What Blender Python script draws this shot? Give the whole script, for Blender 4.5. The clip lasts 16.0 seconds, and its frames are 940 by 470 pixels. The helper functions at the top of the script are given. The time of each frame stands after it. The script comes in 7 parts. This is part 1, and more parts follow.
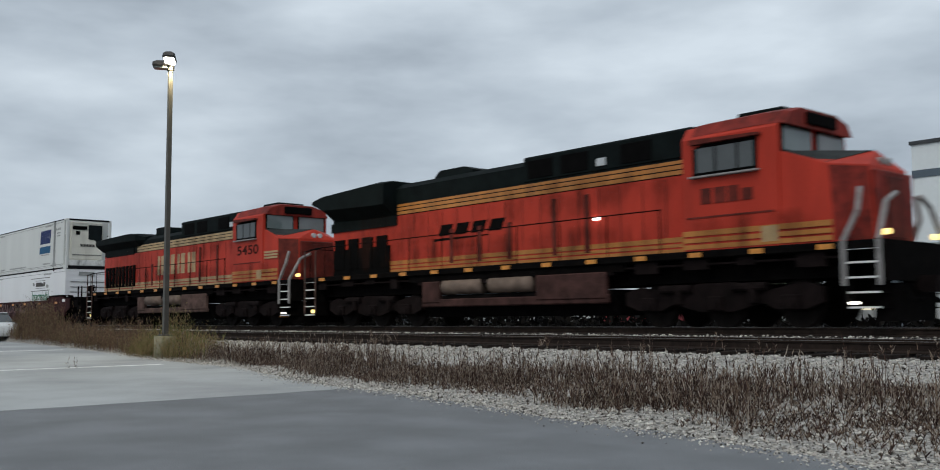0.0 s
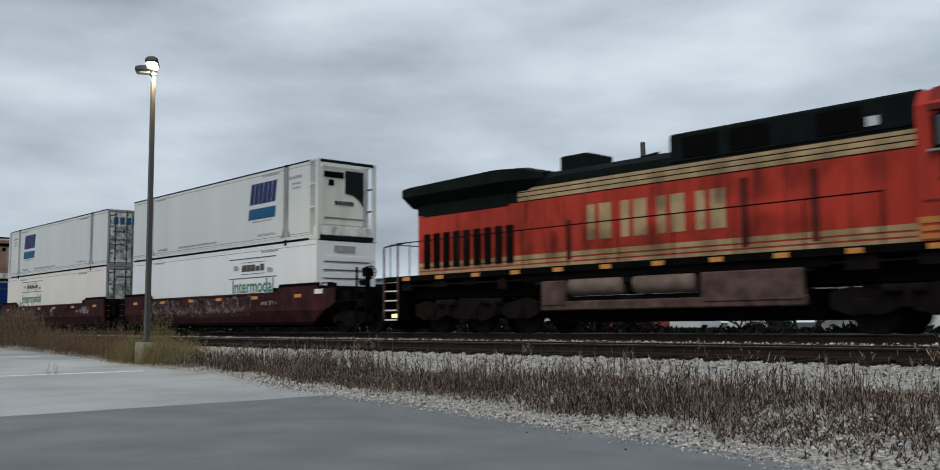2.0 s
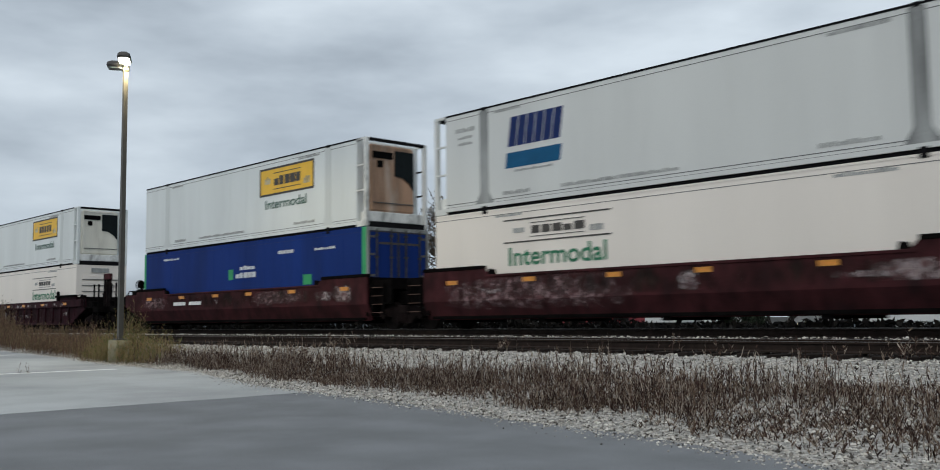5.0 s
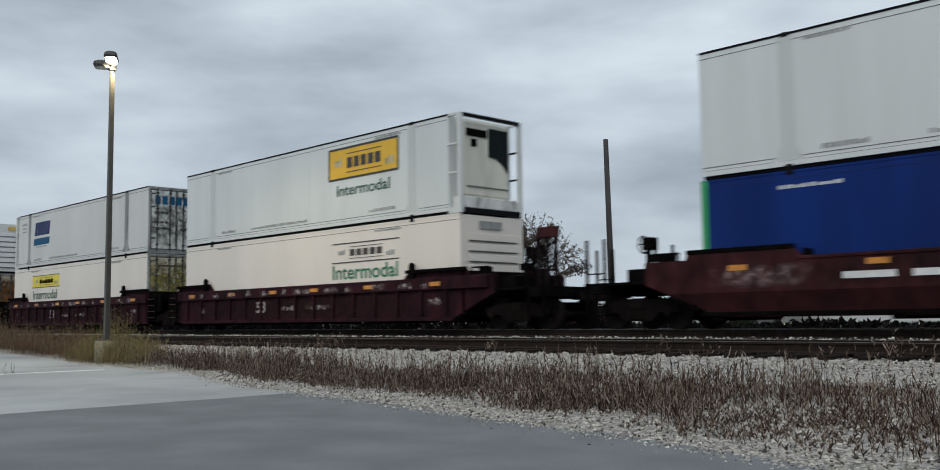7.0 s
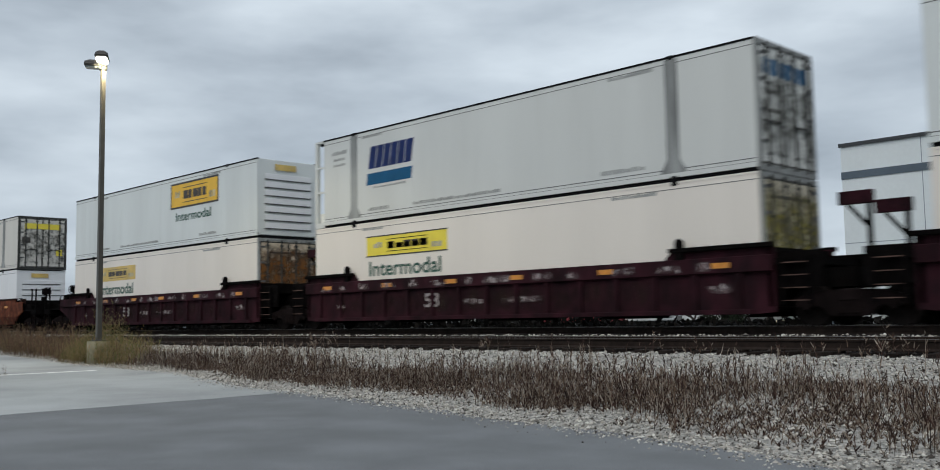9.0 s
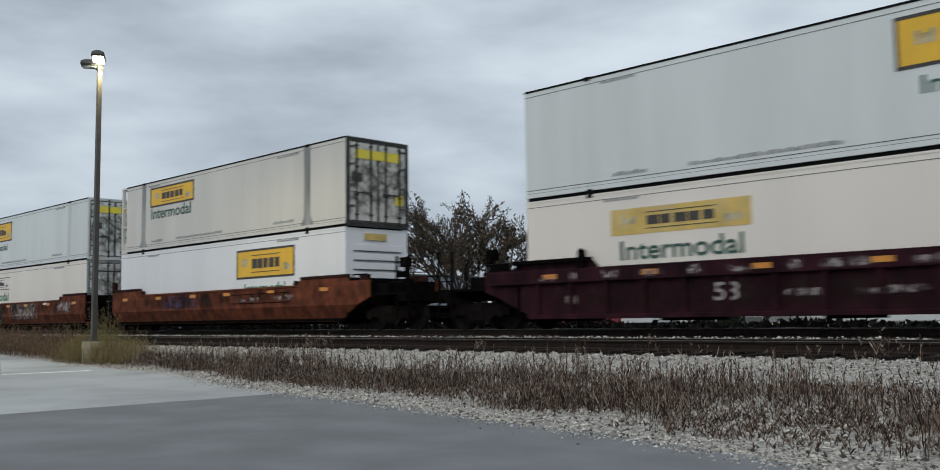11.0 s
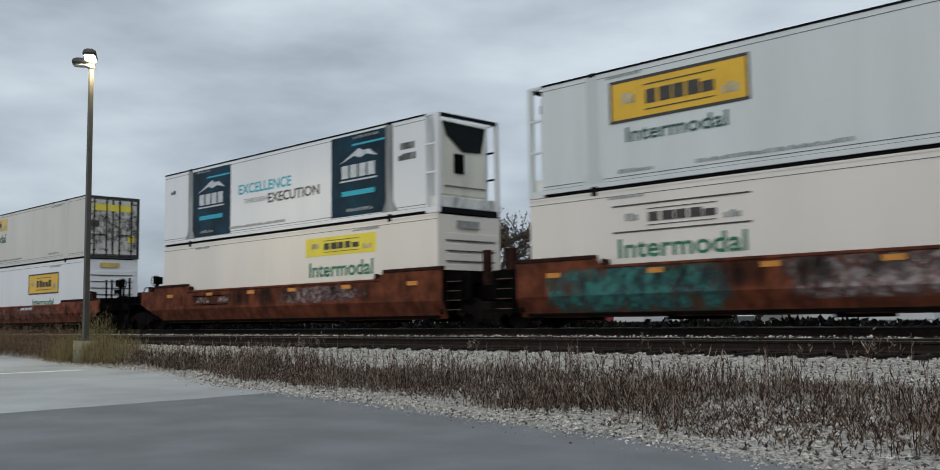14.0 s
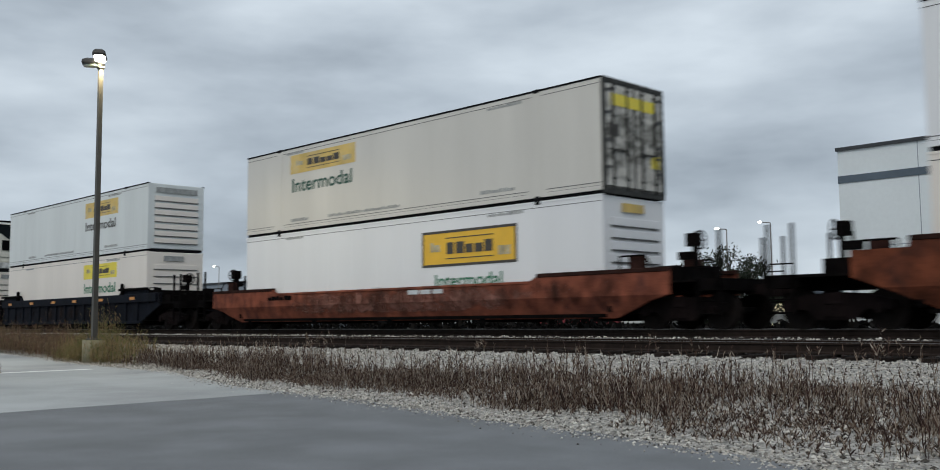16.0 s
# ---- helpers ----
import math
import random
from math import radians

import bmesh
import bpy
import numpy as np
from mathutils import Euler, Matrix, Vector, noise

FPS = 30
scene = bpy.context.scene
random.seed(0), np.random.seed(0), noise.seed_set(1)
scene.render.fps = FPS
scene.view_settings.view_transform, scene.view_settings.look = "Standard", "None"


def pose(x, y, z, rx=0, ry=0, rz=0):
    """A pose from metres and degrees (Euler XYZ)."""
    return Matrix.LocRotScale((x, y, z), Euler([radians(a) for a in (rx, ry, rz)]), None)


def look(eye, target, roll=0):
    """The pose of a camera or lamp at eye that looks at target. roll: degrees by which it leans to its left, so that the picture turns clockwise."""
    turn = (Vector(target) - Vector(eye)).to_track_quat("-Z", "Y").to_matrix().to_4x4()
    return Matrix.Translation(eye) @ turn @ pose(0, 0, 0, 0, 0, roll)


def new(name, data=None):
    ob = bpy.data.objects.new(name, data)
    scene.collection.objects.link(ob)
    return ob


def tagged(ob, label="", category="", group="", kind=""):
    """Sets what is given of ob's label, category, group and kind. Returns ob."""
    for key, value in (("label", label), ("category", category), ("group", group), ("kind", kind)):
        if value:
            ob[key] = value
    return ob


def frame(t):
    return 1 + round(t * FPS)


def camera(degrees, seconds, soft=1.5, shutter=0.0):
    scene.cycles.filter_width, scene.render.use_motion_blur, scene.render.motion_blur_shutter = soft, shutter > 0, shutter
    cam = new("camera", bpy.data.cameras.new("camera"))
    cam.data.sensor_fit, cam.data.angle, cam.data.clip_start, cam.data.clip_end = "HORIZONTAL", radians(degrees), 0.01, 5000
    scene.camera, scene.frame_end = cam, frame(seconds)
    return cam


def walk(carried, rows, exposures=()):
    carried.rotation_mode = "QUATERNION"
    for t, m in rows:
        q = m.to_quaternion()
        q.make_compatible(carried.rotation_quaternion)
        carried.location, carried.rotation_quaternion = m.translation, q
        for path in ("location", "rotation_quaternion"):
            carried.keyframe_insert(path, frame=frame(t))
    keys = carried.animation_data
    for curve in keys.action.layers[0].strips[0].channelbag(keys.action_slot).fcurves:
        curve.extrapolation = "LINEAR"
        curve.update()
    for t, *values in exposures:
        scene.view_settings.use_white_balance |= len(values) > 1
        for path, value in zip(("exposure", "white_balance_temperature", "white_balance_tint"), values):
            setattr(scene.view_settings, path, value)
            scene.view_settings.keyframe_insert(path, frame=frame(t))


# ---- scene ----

# Axes: x along the track (the train runs towards +x), y away from the camera, z up from the top of the main rails.
EYE = (0.0, 0.0, 0.26)
TURNS = [  # seconds, yaw, pitch, roll
    (0.0, 49.21, 4.96, 0.41),
    (0.5, 48.90, 5.08, 0.38),
    (1.0, 48.64, 5.17, 0.52),
    (1.5, 48.38, 5.22, 0.60),
    (2.0, 48.23, 5.33, 0.37),
    (2.5, 48.00, 5.38, 0.24),
    (3.0, 47.81, 5.37, 0.58),
    (5.5, 46.56, 5.09, 0.53),
    (6.0, 46.33, 5.13, 0.47),
    (6.5, 46.19, 5.10, 0.58),
    (7.0, 46.09, 5.11, 0.66),
    (7.5, 45.88, 5.16, 0.78),
    (8.0, 45.88, 5.15, 0.79),
    (8.5, 45.78, 5.04, 0.91),
    (9.0, 45.68, 5.02, 0.96),
    (9.5, 45.61, 5.03, 0.91),
    (10.0, 45.62, 5.06, 0.78),
    (12.5, 45.13, 5.09, 0.80),
    (13.0, 45.07, 5.05, 0.79),
    (13.5, 44.94, 5.07, 0.82),
    (14.0, 45.00, 5.04, 0.77),
    (14.5, 45.10, 5.10, 0.66),
    (15.0, 45.20, 5.11, 0.76),
    (15.5, 45.22, 5.16, 0.76),
    (16.0, 45.45, 5.09, 0.57),
]
cam = camera(52.3, 16.0, soft=0.95, shutter=0.32)
walk(cam, [(t, pose(*EYE, 90 + p, r, y)) for t, y, p, r in TURNS],
     exposures=[(0.0, -0.05), (3.0, -0.06), (6.0, 0.0), (7.0, -0.06), (9.5, 0.0), (10.0, -0.06), (13.0, -0.06), (14.5, -0.15), (15.0, -0.17), (16.0, -0.06)])

# How far the train has run at each time
RUN = [(0.0, 0.00), (0.5, 7.09), (1.0, 14.19), (1.5, 21.30), (2.0, 28.43), (2.5, 35.58), (3.0, 42.77), (5.5, 78.91), (6.0, 86.14), (6.5, 93.39), (7.0, 100.64), (7.5, 107.87), (8.0, 115.13), (8.5, 122.40), (9.0, 129.69), (9.5, 137.01), (10.0, 144.34), (12.5, 180.92), (13.0, 188.25), (13.5, 195.56), (14.0, 202.88), (14.5, 210.22), (15.0, 217.54), (15.5, 224.84), (16.0, 232.15)]
TY = 19.785          # centre line of the main track
NY = 15.45           # centre line of the near track
NEAR_RAIL = -0.15    # top of the near track's rails


# ---- world and light ----
def make_world():
    w = bpy.data.worlds.new("sky")
    scene.world = w
    w.use_nodes = True
    nt = w.node_tree
    nt.nodes.clear()
    n, ln = nt.nodes.new, nt.links.new
    out, bg = n("ShaderNodeOutputWorld"), n("ShaderNodeBackground")
    sky = n("ShaderNodeTexSky")
    sky.sky_type, sky.sun_disc = "NISHITA", False
    sky.sun_elevation, sky.sun_rotation = radians(50), radians(156)
    co, mp = n("ShaderNodeTexCoord"), n("ShaderNodeMapping")
    mp.inputs["Scale"].default_value = (1.0, 1.0, 3.2)
    big, small = n("ShaderNodeTexNoise"), n("ShaderNodeTexNoise")
    big.inputs["Scale"].default_value, big.inputs["Detail"].default_value, big.inputs["Roughness"].default_value = 2.6, 5.0, 0.48
    small.inputs["Scale"].default_value, small.inputs["Detail"].default_value = 7.5, 5.0
    mixn = n("ShaderNodeMath")
    mixn.operation = "MULTIPLY_ADD"
    mixn.inputs[1].default_value = 0.32
    ramp = n("ShaderNodeValToRGB")
    e = ramp.color_ramp.elements
    e[0].position, e[0].color = 0.46, (0.329, 0.385, 0.447, 1)
    e[1].position, e[1].color = 0.86, (0.722, 0.810, 0.888, 1)
    m = ramp.color_ramp.elements.new(0.64)
    m.color = (0.506, 0.580, 0.655, 1)
    mix = n("ShaderNodeMixRGB")
    mix.inputs[0].default_value = 0.93
    sc = n("ShaderNodeVectorMath")
    sc.operation = "SCALE"
    sc.inputs["Scale"].default_value = 0.08
    ln(co.outputs["Generated"], mp.inputs["Vector"])
    ln(mp.outputs["Vector"], big.inputs["Vector"])
    ln(mp.outputs["Vector"], small.inputs["Vector"])
    ln(small.outputs["Fac"], mixn.inputs[0])
    ln(big.outputs["Fac"], mixn.inputs[2])
    ln(mixn.outputs[0], ramp.inputs["Fac"])
    ln(sky.outputs["Color"], sc.inputs[0])
    ln(sc.outputs["Vector"], mix.inputs[1])
    ln(ramp.outputs["Color"], mix.inputs[2])
    ln(mix.outputs["Color"], bg.inputs["Color"])
    bg.inputs["Strength"].default_value = 1.0
    ln(bg.outputs["Background"], out.inputs["Surface"])
    sun = new("sun", bpy.data.lights.new("sun", "SUN"))
    sun.data.energy, sun.data.angle, sun.data.color = 1.15, radians(45), (1.0, 0.95, 0.88)
    sun.matrix_basis = look((9, -20, 26), (0, 0, 0))


make_world()


# ---- materials ----
def mat(name, col, rough=0.6, metal=0.0, vary=0.15, scale=3.0, fine=40.0, bump=0.15, dirt=0.0, dirtcol=(0.05, 0.035, 0.025), rnd=0.0, streak=False, spec=0.5):
    """A surface with large and fine variation, relief and optional grime in patches or vertical streaks."""
    m = bpy.data.materials.new(name)
    m.use_nodes = True
    nt = m.node_tree
    n, ln = nt.nodes.new, nt.links.new
    b = nt.nodes["Principled BSDF"]
    b.inputs["Roughness"].default_value, b.inputs["Metallic"].default_value = rough, metal
    b.inputs["Specular IOR Level"].default_value = spec
    co, mp = n("ShaderNodeTexCoord"), n("ShaderNodeMapping")
    ln(co.outputs["Object"], mp.inputs["Vector"])
    if streak:
        mp.inputs["Scale"].default_value = (1.0, 1.0, 0.16 if streak is True else streak)
    a, f = n("ShaderNodeTexNoise"), n("ShaderNodeTexNoise")
    a.inputs["Scale"].default_value, a.inputs["Detail"].default_value = scale, 6.0
    f.inputs["Scale"].default_value, f.inputs["Detail"].default_value = fine, 4.0
    ln(mp.outputs["Vector"], a.inputs["Vector"])
    ln(co.outputs["Object"], f.inputs["Vector"])
    dark = tuple(c * (1 - vary) for c in col) + (1,)
    light = tuple(min(1, c * (1 + vary)) for c in col) + (1,)
    r = n("ShaderNodeValToRGB")
    r.color_ramp.elements[0].position, r.color_ramp.elements[0].color = 0.32, dark
    r.color_ramp.elements[1].position, r.color_ramp.elements[1].color = 0.68, light
    add = n("ShaderNodeMath")
    add.operation = "MULTIPLY_ADD"
    add.inputs[1].default_value = 0.35
    sub = n("ShaderNodeMath")
    sub.operation = "SUBTRACT"
    sub.inputs[1].default_value = 0.175
    ln(f.outputs["Fac"], add.inputs[0])
    ln(a.outputs["Fac"], add.inputs[2])
    ln(add.outputs[0], sub.inputs[0])
    ln(sub.outputs[0], r.inputs["Fac"])
    last = r.outputs["Color"]
    if dirt:
        d = n("ShaderNodeTexNoise")
        d.inputs["Scale"].default_value, d.inputs["Detail"].default_value, d.inputs["Roughness"].default_value = scale * 0.8, 8.0, 0.65
        off = n("ShaderNodeMapping")
        off.inputs["Location"].default_value = (7.3, 2.1, 4.4)
        ln(mp.outputs["Vector"], off.inputs["Vector"])
        ln(off.outputs["Vector"], d.inputs["Vector"])
        dr = n("ShaderNodeValToRGB")
        dr.color_ramp.elements[0].position, dr.color_ramp.elements[1].position = 0.50, 0.74
        dr.color_ramp.elements[1].color = (dirt, dirt, dirt, 1)
        ln(d.outputs["Fac"], dr.inputs["Fac"])
        mx = n("ShaderNodeMixRGB")
        mx.inputs[2].default_value = (*dirtcol, 1)
        ln(dr.outputs["Color"], mx.inputs[0])
        ln(last, mx.inputs[1])
        last = mx.outputs["Color"]
    if rnd:
        oi, hsv, mr = n("ShaderNodeObjectInfo"), n("ShaderNodeHueSaturation"), n("ShaderNodeMapRange")
        mr.inputs["To Min"].default_value, mr.inputs["To Max"].default_value = 1 - rnd, 1 + rnd
        ln(oi.outputs["Random"], mr.inputs["Value"])
        ln(mr.outputs["Result"], hsv.inputs["Value"])
        ln(last, hsv.inputs["Color"])
        last = hsv.outputs["Color"]
    ln(last, b.inputs["Base Color"])
    if bump:
        bp = n("ShaderNodeBump")
        bp.inputs["Strength"].default_value, bp.inputs["Distance"].default_value = bump, 0.02
        ln(f.outputs["Fac"], bp.inputs["Height"])
        ln(bp.outputs["Normal"], b.inputs["Normal"])
    return m


def islands(name, cols, rough=0.8):
    """A surface whose loose pieces each take one of several colours."""
    m = bpy.data.materials.new(name)
    m.use_nodes = True
    nt = m.node_tree
    n, ln = nt.nodes.new, nt.links.new
    b = nt.nodes["Principled BSDF"]
    b.inputs["Roughness"].default_value, b.inputs["Specular IOR Level"].default_value = rough, 0.12
    g, r = n("ShaderNodeNewGeometry"), n("ShaderNodeValToRGB")
    r.color_ramp.interpolation = "CONSTANT"
    el = r.color_ramp.elements
    while len(el) < len(cols):
        el.new(0.5)
    for i, c in enumerate(cols):
        el[i].position, el[i].color = i / len(cols), (*c, 1)
    ln(g.outputs["Random Per Island"], r.inputs["Fac"])
    ln(r.outputs["Color"], b.inputs["Base Color"])
    return m


def spray(name, col, col2, scale=3.0, cover=0.5, rough=0.85, tall=1.0, most=1.0):
    """A coat that covers its sheet only in ragged patches and thins out towards the sheet's edges: sprayed paint, soot, rust."""
    m = bpy.data.materials.new(name)
    m.use_nodes = True
    nt = m.node_tree
    n, ln = nt.nodes.new, nt.links.new
    b, out = nt.nodes["Principled BSDF"], nt.nodes["Material Output"]
    b.inputs["Roughness"].default_value, b.inputs["Specular IOR Level"].default_value = rough, 0.15
    co, mp, sep = n("ShaderNodeTexCoord"), n("ShaderNodeMapping"), n("ShaderNodeSeparateXYZ")
    mp.inputs["Scale"].default_value = (1.0, 1.0, 1.0 / tall)
    a, f, r = n("ShaderNodeTexNoise"), n("ShaderNodeTexNoise"), n("ShaderNodeValToRGB")
    a.inputs["Scale"].default_value, a.inputs["Detail"].default_value, a.inputs["Roughness"].default_value = scale, 7.0, 0.68
    f.inputs["Scale"].default_value, f.inputs["Detail"].default_value = scale * 1.7, 4.0
    ln(co.outputs["Object"], mp.inputs["Vector"])
    ln(mp.outputs["Vector"], a.inputs["Vector"])
    ln(co.outputs["Object"], f.inputs["Vector"])
    r.color_ramp.elements[0].position, r.color_ramp.elements[0].color = 0.42, (*col, 1)
    r.color_ramp.elements[1].position, r.color_ramp.elements[1].color = 0.60, (*col2, 1)
    ln(f.outputs["Fac"], r.inputs["Fac"])
    ln(r.outputs["Color"], b.inputs["Base Color"])

    def math_node(op, x, y):
        k = n("ShaderNodeMath")
        k.operation = op
        for i, v in enumerate((x, y)):
            if isinstance(v, (int, float)):
                k.inputs[i].default_value = v
            else:
                ln(v, k.inputs[i])
        return k.outputs[0]

    ln(co.outputs["Generated"], sep.inputs[0])
    fade = None
    for ax in ("X", "Y", "Z"):
        c = sep.outputs[ax]
        if ax == "Y":
            continue
        e = math_node("MULTIPLY", math_node("MULTIPLY", c, math_node("SUBTRACT", 1.0, c)), 4.0)
        e = math_node("POWER", e, 0.16)
        fade = e if fade is None else math_node("MULTIPLY", fade, e)
    lvl = math_node("MULTIPLY", math_node("ADD", a.outputs["Fac"], cover - 0.5), fade)
    mr = n("ShaderNodeMapRange")
    mr.inputs["From Min"].default_value, mr.inputs["From Max"].default_value, mr.inputs["To Max"].default_value = 0.42, 0.64, most
    ln(lvl, mr.inputs["Value"])
    tr, mix = n("ShaderNodeBsdfTransparent"), n("ShaderNodeMixShader")
    ln(mr.outputs["Result"], mix.inputs[0])
    ln(tr.outputs[0], mix.inputs[1])
    ln(b.outputs[0], mix.inputs[2])
    ln(mix.outputs[0], out.inputs["Surface"])
    return m


def glow(name, col, strength):
    m = bpy.data.materials.new(name)
    m.use_nodes = True
    b = m.node_tree.nodes["Principled BSDF"]
    b.inputs["Base Color"].default_value = (*col, 1)
    b.inputs["Emission Color"].default_value, b.inputs["Emission Strength"].default_value = (*col, 1), strength
    return m


def glass(name, col, rough=0.06):
    m = mat(name, col, rough, 0.0, 0.1, 1.5, 20, 0.0)
    m.node_tree.nodes["Principled BSDF"].inputs["Specular IOR Level"].default_value = 0.8
    return m


